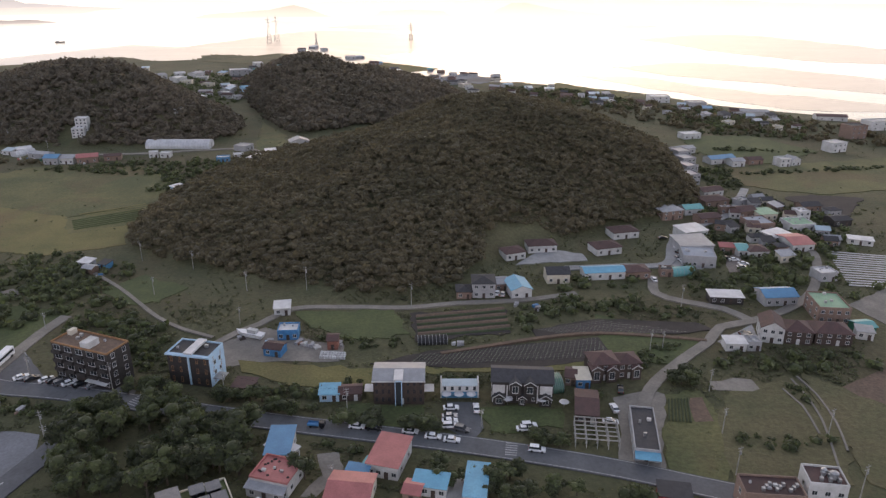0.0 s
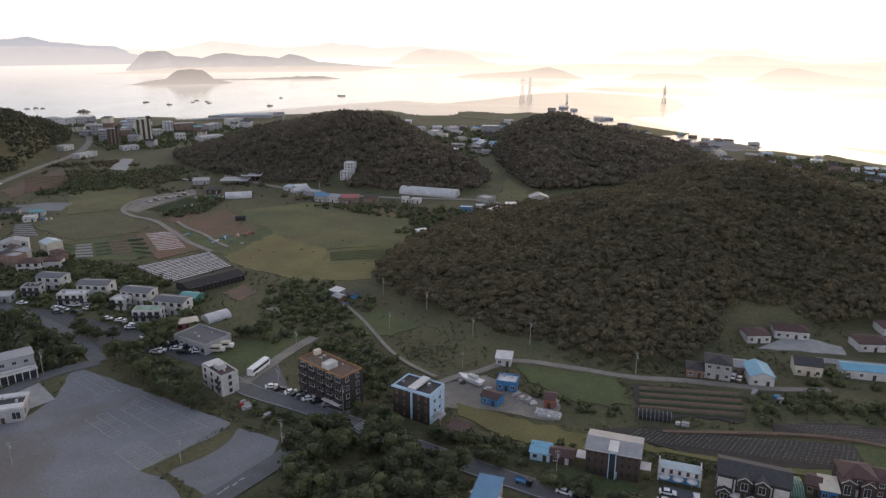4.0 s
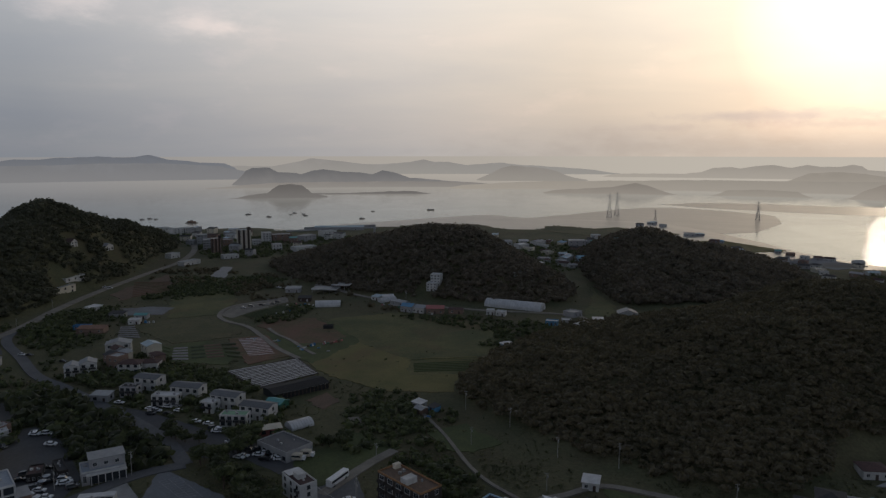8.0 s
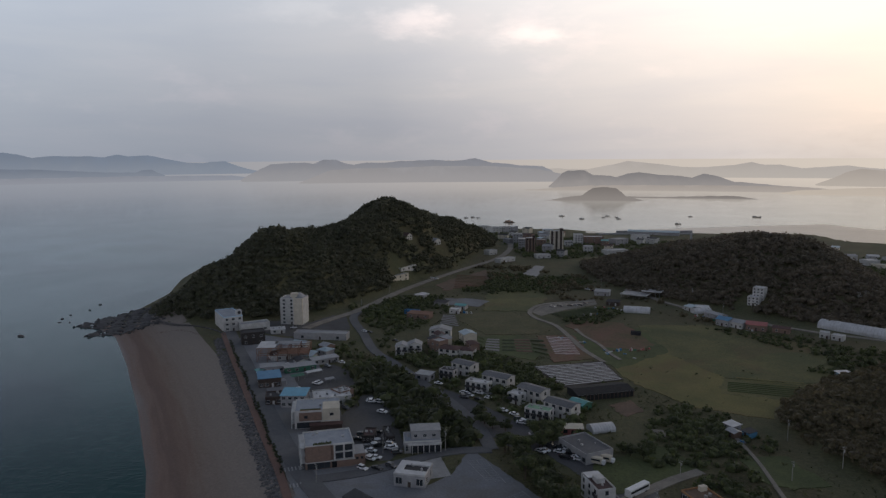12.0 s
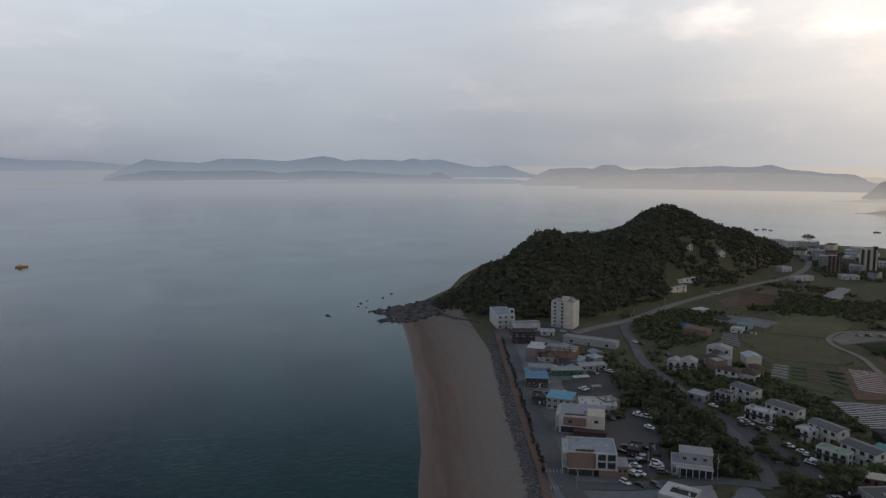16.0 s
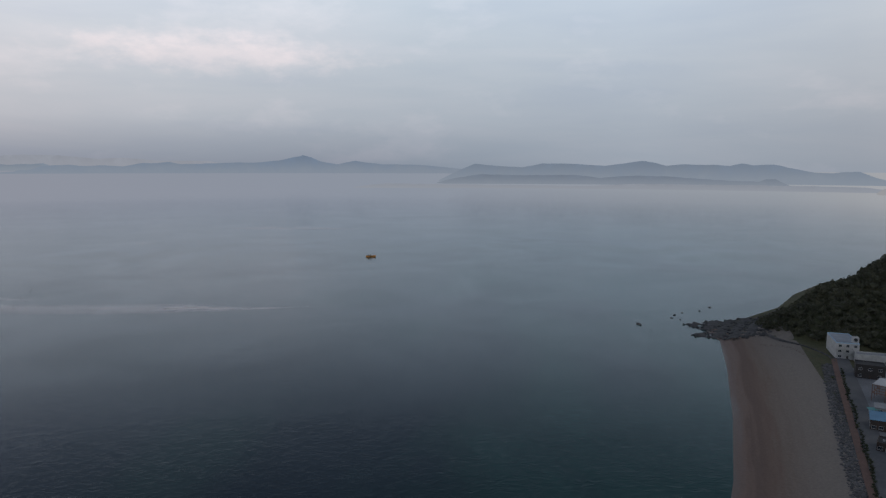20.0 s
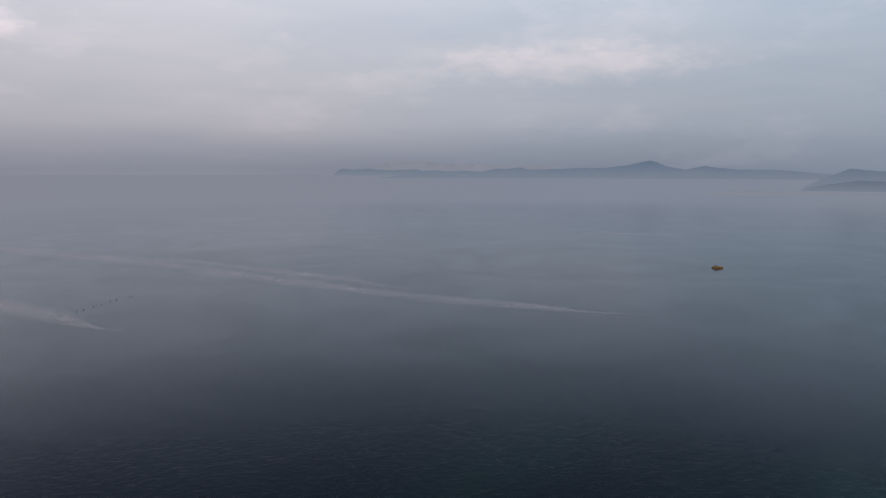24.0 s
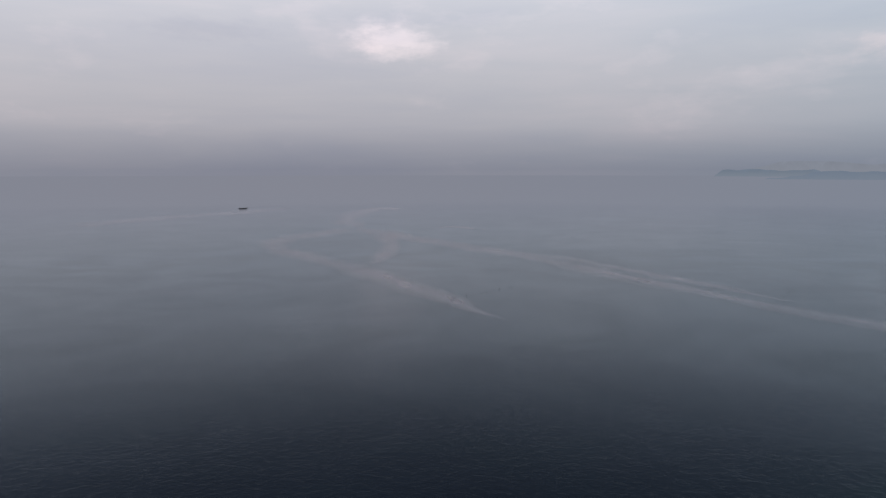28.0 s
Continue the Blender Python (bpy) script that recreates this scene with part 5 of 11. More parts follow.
BEACH = [(60, -20), (-120, 32), (-252, 66), (-282, 75), (-354, 92), (-443, 110), (-516, 122), (-552, 120)]
beach("ground_beach", "wide sandy beach, reddish and wet by the water, pale and dry above", BEACH, -4, 48, M["beach"], 0.08)


# ---------------------------------------------------------------- woods
def crown_arrays(rng, leaves, leaf, squash=0.85, core=0.80):
    """A lumpy dark core and many small leaf sprays round it, as arrays of places and triangles; radius about 1."""
    bm = bmesh.new()
    bmesh.ops.create_icosphere(bm, subdivisions=1, radius=1)
    dirs = np.array([v.co[:] for v in bm.verts])
    tri = np.array([[v.index for v in f.verts] for f in bm.faces])
    bm.free()
    lump = core * (0.78 + 0.42 * rng.rand(len(dirs)))
    verts = [dirs * lump[:, None] * (1, 1, squash)]
    tris = [tri]
    base = len(dirs)
    for _ in range(leaves):
        d = rng.randn(3)
        d[2] = abs(d[2]) * 0.9 - 0.25 if rng.rand() < 0.85 else d[2]
        d /= np.linalg.norm(d)
        c = d * (0.72 + 0.34 * rng.rand()) * (1, 1, squash)
        u = np.cross(d + 0.7 * rng.randn(3), rng.randn(3))
        u /= np.linalg.norm(u)
        w = np.cross(u, d + 0.6 * rng.randn(3))
        w /= np.linalg.norm(w)
        s = leaf * (0.6 + 0.8 * rng.rand())
        verts.append(np.array([c - u * s, c + w * s * 0.8, c + u * s, c - w * s * 0.5 + d * s * 0.3]))
        tris.append(np.array([[0, 1, 2], [0, 2, 3]]) + base)
        base += 4
    return np.concatenate(verts), np.concatenate(tris)


def forest(name, label, xs, ys, zs, sizes, variants, material, seed, stand=0.75):
    """Many trees joined into one mesh."""
    rng = np.random.RandomState(seed)
    vs, ts, base = [], [], 0
    for x, y, z, s in zip(xs, ys, zs, sizes):
        v, t = variants[rng.randint(len(variants))]
        a = rng.rand() * math.tau
        ca, sa = math.cos(a), math.sin(a)
        w = v * s * (1, 1, 0.8 + 0.32 * rng.rand())
        vs.append(np.stack([w[:, 0] * ca - w[:, 1] * sa + x, w[:, 0] * sa + w[:, 1] * ca + y, w[:, 2] + z + s * stand], 1))
        ts.append(t + base)
        base += len(v)
    ob = fast_mesh(name, np.concatenate(vs), np.concatenate(ts), material)
    return tagged(ob, label, "trees", kind="stuff")


rng_w = np.random.RandomState(5)
near_crowns = [crown_arrays(rng_w, 34, 0.27, 0.68, 0.78) for _ in range(8)]
far_crowns = [crown_arrays(rng_w, 22, 0.34, 0.9, 0.74) for _ in range(8)]


def hill_forest(name, label, ridge, spacing, foot, variants, size, seed, clear=(), leaf="leaf"):
    rng = np.random.RandomState(seed)
    pts = np.array([at(q[0], r) for q in ridge for r in (q[1], q[3])])
    w = 5
    x0, y0, x1, y1 = pts[:, 0].min() - w, pts[:, 1].min() - w, pts[:, 0].max() + w, pts[:, 1].max() + w
    gx, gy = np.meshgrid(np.arange(x0, x1, spacing), np.arange(y0, y1, spacing))
    gx = (gx + rng.uniform(-0.5, 0.5, gx.shape) * spacing).ravel()
    gy = (gy + rng.uniform(-0.5, 0.5, gy.shape) * spacing).ravel()
    ok = (ridge_height(gx, gy, (ridge,)) > foot * (0.7 + 0.6 * rng.rand(len(gx)))) & (shore_distance(gx, gy) > 6)
    for cx, cy, cr in clear:
        ok &= np.hypot(gx - cx, gy - cy) > cr
    gx, gy = gx[ok], gy[ok]
    s = size * (0.62 + 0.85 * rng.rand(len(gx)) ** 2)
    # taller and lower stands
    tall = 1.3 * np.sin(gx * 0.12 + 1.7 * np.sin(gy * 0.05)) * np.sin(gy * 0.14 + 1.1 * np.sin(gx * 0.06)) + 0.9
    return forest(name, label, gx, gy, land_height(gx, gy) + tall, s, variants, M[leaf], seed, 0.36)


hill_forest("woodland_hill", "dense dark green broadleaf wood covering the hill", RIDGES[0], 2.9, 1.1, near_crowns, 2.25, 21, ((42.5, 298.6, 24), (76.6, 302.4, 15), (88.4, 324.8, 12)))
hill_forest("woodland_knoll", "dark wood on the round knoll", RIDGES[1], 3.9, 1.2, far_crowns, 2.9, 22, ((-266.3, 512.3, 13),), "leaf_hazed")
hill_forest("woodland_ridge", "dark wood on the ridge behind the valley", RIDGES[2], 4.6, 1.2, far_crowns, 3.4, 23, (), "leaf_hazed")
hill_forest("woodland_headland", "dark wood on the rocky headland", RIDGES[3], 3.8, 1.4, far_crowns, 2.8, 24, ((-536.0, 384.0, 19), (-584.0, 424.0, 11), (-592.0, 468.0, 12), (-522.0, 374.0, 14)), "leaf_green")


def inside(x, y, ring):
    ok = np.zeros(x.shape, bool)
    for (x0, y0), (x1, y1) in zip(ring, ring[1:] + ring[:1]):
        ok ^= ((y0 > y) != (y1 > y)) & (x < (x1 - x0) * (y - y0) / ((y1 - y0) or 1e-9) + x0)
    return ok


def scrub(name, label, rings, spacing, size, seed, material, avoid=True, clumped=False):
    """Low bushes and young trees over pieces of ground."""
    rng = np.random.RandomState(seed)
    xs, ys = [], []
    for ring in rings:
        p = np.array(ring)
        gx, gy = np.meshgrid(np.arange(p[:, 0].min(), p[:, 0].max(), spacing), np.arange(p[:, 1].min(), p[:, 1].max(), spacing))
        gx = (gx + rng.uniform(-0.6, 0.6, gx.shape) * spacing).ravel()
        gy = (gy + rng.uniform(-0.6, 0.6, gy.shape) * spacing).ravel()
        ok = inside(gx, gy, ring) & (rng.rand(len(gx)) < 0.82) & (shore_distance(gx, gy) > 8)
        if clumped:
            ok &= np.sin(gx * 0.05 + 1.9 * np.sin(gy * 0.031)) * np.sin(gy * 0.06 + 1.4 * np.sin(gx * 0.027)) + 0.3 * rng.randn(len(gx)) > 0.28
        xs.append(gx[ok]), ys.append(gy[ok])
    xs, ys = np.concatenate(xs), np.concatenate(ys)
    if avoid:
        ok = np.ones(len(xs), bool)
        for ring in RINGS:
            ok &= ~inside(xs, ys, ring)
        for cx, cy, cr in SPOTS:
            ok &= np.hypot(xs - cx, ys - cy) > cr * 0.85
        for mid, half in LINES:
            m = np.array([(p.x, p.y) for p in mid])
            ok &= np.hypot(xs[:, None] - m[None, :, 0], ys[:, None] - m[None, :, 1]).min(1) > half + 2.2
        xs, ys = xs[ok], ys[ok]
    s = size * (0.45 + 0.9 * rng.rand(len(xs)) ** 1.6)
    return forest(name, label, xs, ys, land_height(xs, ys) - s * 0.4, s, far_crowns, material, seed)


# ---------------------------------------------------------------- buildings
SHARED = {}
COVERS = {"roofgrey": "a grey sheet roof", "roofwhite": "a white sheet roof", "roofbrown": "a brown tiled roof", "roofdark": "a dark roof", "deck": "a grey roof deck", "roofblue": "a blue roof",
          "roofcyan": "a cyan roof", "roofteal": "a teal roof", "roofred": "a red roof", "roofgreen": "a green roof deck", "roofpale": "a pale blue-grey roof"}


def shared(key, build):
    """Mesh data made once and used by all alike pieces."""
    if key not in SHARED:
        s = Shape()
        build(s)
        me = bpy.data.meshes.new(key[0])
        me.from_pydata(s.v, [], s.f)
        me.materials.append(M[key[1]])
        SHARED[key] = me
    return SHARED[key]


def piece(name, me, parent, m):
    ob = new(name, me)
    ob.parent = parent
    ob.matrix_local = m
    return ob


def window(parent, x, y, z, turn, w, h, frame_mat="white", name="window"):
    """A window set in a wall: frame bars standing proud, with a pane and a sill."""
    w, h = round(w, 1), round(h, 1)

    def bars(s):
        t = 0.09
        s.box(-w / 2, -0.07, 0, -w / 2 + t, 0.05, h).box(w / 2 - t, -0.07, 0, w / 2, 0.05, h)
        s.box(-w / 2, -0.07, h - t, w / 2, 0.05, h).box(-w / 2 - 0.06, -0.12, -0.06, w / 2 + 0.06, 0.05, t)
        s.box(-0.035, -0.05, 0, 0.035, 0.05, h)
    fr = piece(name, shared(("window_frame", frame_mat, w, h), bars), parent, pose(x, y, z, 0, 0, turn))
    piece("pane", shared(("pane", "glass", w, h), lambda s: s.box(-w / 2 + 0.05, -0.03, 0.05, w / 2 - 0.05, 0.04, h - 0.05)), fr, Matrix())
    return fr


def roof_shape(kind, w, d, h, rise, over):
    s = Shape()
    x0, x1, y0, y1, t = -over, w + over, -over, d + over, 0.16
    if kind == "gable":          # ridge along the front
        s.extrude_x([(y0, h - 0.12), (d / 2, h + rise), (y1, h - 0.12), (y1, h - 0.12 + t), (d / 2, h + rise + t), (y0, h - 0.12 + t)], x0, x1)
    elif kind == "cross":        # ridge from front to back
        o = [(x0, h - 0.12), (x0, h - 0.12 + t), (w / 2, h + rise + t), (x1, h - 0.12 + t), (x1, h - 0.12), (w / 2, h + rise)]
        n = len(o)
        s.solid([(x, y0, z) for x, z in o] + [(x, y1, z) for x, z in o], [tuple(range(n)), tuple(range(n, 2 * n))[::-1]] + [(i, n + i, n + (i + 1) % n, (i + 1) % n) for i in range(n)])
    elif kind == "hip":
        k = min(w, d) / 2
        a, b = ((k, d / 2), (w - k, d / 2)) if w >= d else ((w / 2, k), (w / 2, d - k))
        base = [(x0, y0), (x1, y0), (x1, y1), (x0, y1)]
        v = [(x, y, h - 0.1) for x, y in base] + [(x, y, h + 0.08) for x, y in base] + [(*a, h + rise), (*b, h + rise)]
        f = [(3, 2, 1, 0)] + [(i, (i + 1) % 4, 4 + (i + 1) % 4, 4 + i) for i in range(4)]
        f += [(4, 5, 9, 8), (5, 6, 9), (6, 7, 8, 9), (7, 4, 8)] if w >= d else [(4, 5, 8), (5, 6, 9, 8), (6, 7, 9), (7, 4, 8, 9)]
        s.solid(v, f)
    elif kind == "mono":
        s.extrude_x([(y0, h), (y1, h + rise), (y1, h + rise + t), (y0, h + t)], x0, x1)
    else:                        # flat deck behind a parapet
        s.box(0.25, 0.25, h - 0.05, w - 0.25, d - 0.25, h + 0.06)
    return s


def building(name, label, a, b, depth, h, roof="flat", wall="white", cover="deck", storeys=2, cols=4, rise=1.8, over=0.4, frame_mat="white",
             win=(1.3, 1.3), sides=True, category="house", group="", parapet="", base_z=None, door=True, side_wall=""):
    """A building with its front from a to b, seen from the sea side, and its depth behind it."""
    ax, ay = a
    bx, by = b
    w = math.hypot(bx - ax, by - ay)
    if len(label.split()) < 4:
        label += " with " + COVERS.get(cover, "a plain roof")
    far = math.hypot(ax, ay) > 420
    cols, sides = (min(cols, 3), False) if far else (cols, sides)
    SPOTS.append(((ax + bx) / 2 - (by - ay) / w * depth / 2, (ay + by) / 2 + (bx - ax) / w * depth / 2, max(w, depth) * 0.62))
    z = (min(zed(ax, ay), zed(bx, by)) if base_z is None else base_z)
    top = thing(name, ax, ay, z, math.degrees(math.atan2(by - ay, bx - ax)), label, category, group)
    s = Shape()
    if roof in ("gable", "cross"):
        if roof == "gable":
            s.extrude_x([(0, -1.2), (depth, -1.2), (depth, h), (depth / 2, h + rise - 0.1), (0, h)], 0, w)
        else:
            o = [(0, -1.2), (0, h), (w / 2, h + rise - 0.1), (w, h), (w, -1.2)]
            s.solid([(x, 0, q) for x, q in o] + [(x, depth, q) for x, q in o], [(0, 1, 2, 3, 4)[::-1], (5, 6, 7, 8, 9)] + [(i, 5 + i, 5 + (i + 1) % 5, (i + 1) % 5) for i in range(5)])
    elif roof == "mono":
        s.extrude_x([(0, -1.2), (depth, -1.2), (depth, h + rise), (0, h)], 0, w)
    else:
        s.box(0, 0, -1.2, w, depth, h)
    body = s.make("wall", M[wall], top)
    if side_wall:
        Shape().box(w - 0.02, -0.03, -0.8, w + 0.05, depth + 0.03, h + 0.2).make("side_wall", M[side_wall], top)
    roof_shape(roof, w, depth, h, rise, over).make("roof", M[cover], top)
    if roof == "flat":
        p = 0.55
        Shape().box(0, -0.04, h - 0.02, w, 0.25, h + p).box(0, depth - 0.25, h - 0.02, w, depth + 0.04, h + p).box(-0.04, 0.0, h - 0.02, 0.25, depth, h + p).box(
            w - 0.25, 0.0, h - 0.02, w + 0.04, depth, h + p).make("parapet", M[parapet or wall], top)
        if not far and cover != "lawn":
            rr = random.Random(name + str(round(ax)))
            for _ in range(3):
                x, y, k = rr.uniform(0.6, max(w - 1.6, 0.7)), rr.uniform(depth * 0.3, depth - 1.4), rr.uniform(0.5, 1.1)
                box_part(top, "roof_unit", rr.choice(("steel", "grey", "white")), x, y, h + 0.05, x + k, y + k * 0.8, h + 0.05 + rr.uniform(0.5, 1.0))
    step = h / max(storeys, 1)
    ww, wh = win
    for k in range(storeys):
        zz = k * step + min(1.0, step * 0.33)
        for i in range(cols):
            x = w * (i + 0.5) / cols
            if door and k == 0 and i == cols // 2:
                d = Shape().box(x - 0.55, -0.08, 0, x + 0.55, 0.04, 2.1).make("door", M["brown" if wall != "brown" else "white"], top)
                Shape().box(x + 0.36, -0.14, 1.0, x + 0.44, -0.06, 1.12).make("handle", M["steel"], d)
            else:
                window(top, x, 0, zz, 0, min(ww, w / cols * 0.75), min(wh, step * 0.6), frame_mat)
        if sides:
            n = max(1, int(depth / 4.5))
            for i in range(n):
                y = depth * (i + 0.5) / n
                window(top, 0, y, zz, -90, min(ww, 1.4), min(wh, step * 0.55), frame_mat)
                window(top, w, y, zz, 90, min(ww, 1.4), min(wh, step * 0.55), frame_mat)
    return top, w, step


def balconies(top, w, step, storeys, cols, material, out=1.1, first=1, x0=0.0):
    for k in range(first, storeys):
        for i in range(cols):
            x = x0 + w * (i + 0.5) / cols
            b = w / cols * 0.40
            s = Shape().box(x - b, -out, k * step - 0.08, x + b, 0.02, k * step + 0.06)
            s.box(x - b, -out, k * step, x + b, -out + 0.08, k * step + 1.0).box(x - b, -out, k * step, x - b + 0.08, 0, k * step + 1.0).box(x + b - 0.08, -out, k * step, x + b, 0, k * step + 1.0)
            s.make("balcony", M[material], top)


def tank(top, x, y, z, r=0.9, h=1.6, material="steel"):
    Shape().tube((x, y, z), (x, y, z + h), r, n=12).tube((x, y, z + h), (x, y, z + h + 0.25), r, r * 0.3, 12).make("water_tank", M[material], top)


def box_part(top, name, material, *dims, label=""):
    return Shape().box(*dims).make(name, M[material], top, label)


def bay(top, x, w, h, z0, material, roof_mat, trim="white", out=1.4):
    """A gabled bay standing out from a front, with white bargeboards and a window."""
    s = Shape()
    o = [(x - w / 2, z0), (x - w / 2, z0 + h), (x, z0 + h + w * 0.32), (x + w / 2, z0 + h), (x + w / 2, z0)]
    s.solid([(a, -out, b) for a, b in o] + [(a, 1.0, b) for a, b in o], [(4, 3, 2, 1, 0), (5, 6, 7, 8, 9)] + [(i, 5 + i, 5 + (i + 1) % 5, (i + 1) % 5) for i in range(5)])
    bay_ob = s.make("bay", M[material], top)
    r = Shape()
    for sx in (-1, 1):
        e = x + sx * (w / 2 + 0.3)
        zl, zt = z0 + h - 0.2, z0 + h + w * 0.32 + 0.05
        r.solid([(e, -out - 0.25, zl), (x, -out - 0.25, zt), (x, 3.0, zt), (e, 3.0, zl), (e, -out - 0.25, zl + 0.15), (x, -out - 0.25, zt + 0.17), (x, 3.0, zt + 0.17), (e, 3.0, zl + 0.15)],
                [(0, 1, 2, 3), (7, 6, 5, 4), (0, 4, 5, 1), (1, 5, 6, 2), (2, 6, 7, 3), (3, 7, 4, 0)])
    r.make("bay_roof", M[roof_mat], top)
    t = Shape()
    for sx in (-1, 1):
        e = x + sx * (w / 2 + 0.3)
        zl, zt = z0 + h - 0.25, z0 + h + w * 0.32
        t.solid([(e, -out - 0.32, zl), (x, -out - 0.32, zt), (x, -out - 0.32, zt + 0.28), (e, -out - 0.32, zl + 0.28), (e, -out - 0.24, zl), (x, -out - 0.24, zt), (x, -out - 0.24, zt + 0.28), (e, -out - 0.24, zl + 0.28)],
                [(0, 1, 2, 3), (7, 6, 5, 4), (0, 4, 5, 1), (3, 2, 6, 7)])
    t.make("bargeboard", M[trim], top)
    window(top, x, -out, z0 + h * 0.25, 0, w * 0.55, h * 0.6, trim)
    return bay_ob


# ---- front row along the main road
g, w, st = building("guesthouse", "black-boarded four-storey guesthouse with white balconies and a timber-railed roof terrace", (-121.2, 193.5), (-100.5, 185.6), 9, 12.3, "flat", "black", "oldwood", 4, 5, win=(2.6, 1.9), parapet="timber", category="guesthouse")
balconies(g, w, st, 4, 5, "black", 0.9)
box_part(g, "stair_head", "white", w * 0.52, 0.5, 12.3, w * 0.66, 5, 14.4)
box_part(g, "roof_hut", "cream", w * 0.05, 5.5, 12.3, w * 0.12, 8, 14.0)
box_part(g, "porch", "white", w * 0.62, -2.2, 2.6, w * 0.98, 0, 2.85)
g, w, st = building("guesthouse", "black three-storey guesthouse with a pale blue side wall and fascia", (-84.5, 190.4), (-70.8, 187.6), 9, 10.3, "flat", "black", "roofdark", 3, 5, win=(0.7, 1.7), frame_mat="timber", parapet="paleblue", side_wall="paleblue", category="guesthouse")
for k in range(2):
    window(g, w + 0.06, 3 + 3 * k, 6.6, 90, 1.2, 1.4), window(g, w + 0.06, 3 + 3 * k, 3.2, 90, 1.2, 1.4)
box_part(g, "stair_bay", "paleblue", w * 0.50, -0.5, 0.4, w * 0.535, 0.3, 10.6)
box_part(g, "fascia", "paleblue", -0.3, -0.7, 10.2, w + 0.3, 0.0, 10.75)
box_part(g, "roof_vault", "roofwhite", w * 0.42, -0.4, 10.9, w * 0.62, 9, 11.5)
box_part(g, "awning", "steel", w + 0.05, 1, 2.6, w + 3.2, 5, 2.8)
g, w, st = building("motel", "brown timber motel with grey sheet roof and glazed arched bay", (-20.3, 178.8), (-5.5, 178.9), 10, 8.2, "gable", "brown", "roofgrey", 3, 8, rise=1.0, win=(0.8, 1.6), frame_mat="brown", category="motel")
box_part(g, "glass_bay", "glass", w * 0.44, -1.0, 0.3, w * 0.56, 0.2, 8.4)
Shape().box(w * 0.43, -1.1, 0, w * 0.445, 0.2, 8.8).box(w * 0.555, -1.1, 0, w * 0.57, 0.2, 8.8).box(w * 0.43, -1.1, 8.3, w * 0.57, 0.2, 8.8).make("bay_frame", M["paleblue"], g)
box_part(g, "roof_vault", "roofwhite", w * 0.41, -1.2, 8.75, w * 0.59, 4.5, 9.25)
box_part(g, "fascia", "white", -0.5, -0.55, 7.85, w + 0.5, -0.35, 8.15)
box_part(g, "side_roof", "roofwhite", -3.0, 2, 3.1, -0.1, 6, 3.3)
box_part(g, "side_roof", "roofwhite", w + 0.1, 2, 3.1, w + 3.0, 6, 3.3)
g, w, st = building("pension", "small white pension with a blue ground floor and gable walls", (-0.4, 182.5), (10.7, 182.6), 3.6, 4.0, "mono", "white", "roofpale", 2, 5, rise=0.25, over=0.0, win=(0.8, 1.2), frame_mat="roofdark", category="pension")
box_part(g, "ground_floor", "roofblue", 0.1, -0.12, 0, w - 0.1, -0.05, 2.1)
for x in (0, w):
    box_part(g, "gable_wall", "white", x - 0.2, -0.2, 0, x + 0.2, 3.8, 5.3)
g, w, st = building("pension", "white pension with black trim, a steep dark roof and gabled bays", (14.6, 180.2), (32.5, 179.1), 9, 7.2, "gable", "black", "roofdark", 2, 8, rise=1.7, category="pension", win=(1.0, 1.3))
for x, zz, bw, m_ in ((0.12, 0, 3.4, "black"), (0.38, 3.4, 3.2, "black"), (0.62, 3.4, 3.2, "black"), (0.88, 0, 3.4, "black"), (0.5, 0, 2.0, "black")):
    bay(g, w * x, bw, 3.7 if zz else 2.6, zz, m_, "roofdark")
for x in (0.02, 0.25, 0.75, 0.98):
    box_part(g, "trim_panel", "white", w * x - 0.18, -0.08, 0.2, w * x + 0.18, -0.04, 6.1)
for x in (0.12, 0.88):
    box_part(g, "upper_panel", "white", w * x - 1.7, -0.07, 3.3, w * x + 1.7, -0.03, 6.1)
g, w, st = building("pension", "brown boarded pension with white corner trim and a brown tiled roof", (46.7, 191.9), (55.1, 193.0), 8, 5.8, "hip", "brown", "roofbrown", 2, 3, rise=2.0, category="pension")
bay(g, w * 0.12, 3.2, 4.8, 0, "brown", "roofbrown"), bay(g, w * 0.7, 3.2, 4.4, 0, "brown", "roofbrown")
g, w, st = building("pension", "brown boarded pension wing with white window trim", (55.2, 193.3), (62.4, 194.4), 7, 5.2, "hip", "brown", "roofbrown", 2, 3, rise=1.8, category="pension")
bay(g, w * 0.75, 3.0, 4.2, 0, "brown", "roofbrown")
building("shed", "open lean-to with a blue sheet roof", (-36.5, 179.9), (-30.8, 180.2), 5, 2.6, "mono", "paleblue", "roofcyan", 1, 2, rise=0.6, category="shed")
building("shed", "low shed with a brown roof", (-30.7, 180.2), (-24.2, 180.8), 5, 2.6, "gable", "brown", "roofbrown", 1, 2, rise=0.8, category="shed")
building("hut", "small hut with a dark red roof", (38.0, 189.6), (41.1, 189.0), 6, 3.0, "gable", "brick", "roofbrown", 1, 2, rise=1.0, category="hut")
building("hut", "small hut with a cream sheet roof and blue walls", (41.2, 187.7), (45.4, 187.7), 6.5, 3.2, "mono", "blue", "cream", 1, 2, rise=0.5, category="hut")
building("shop", "long low shop with a dark grey roof and a blue canopy", (50.3, 153.4), (56.8, 152.3), 20, 3.4, "flat", "grey", "roofdark", 1, 3, win=(2.2, 1.8), category="shop")
g, w, st = building("long_shed", "long low wine-brown roofed shed behind the pergola", (37.8, 170.1), (44.0, 169.1), 13, 3.0, "gable", "brown", "roofbrown", 1, 2, rise=1.4, category="shed")


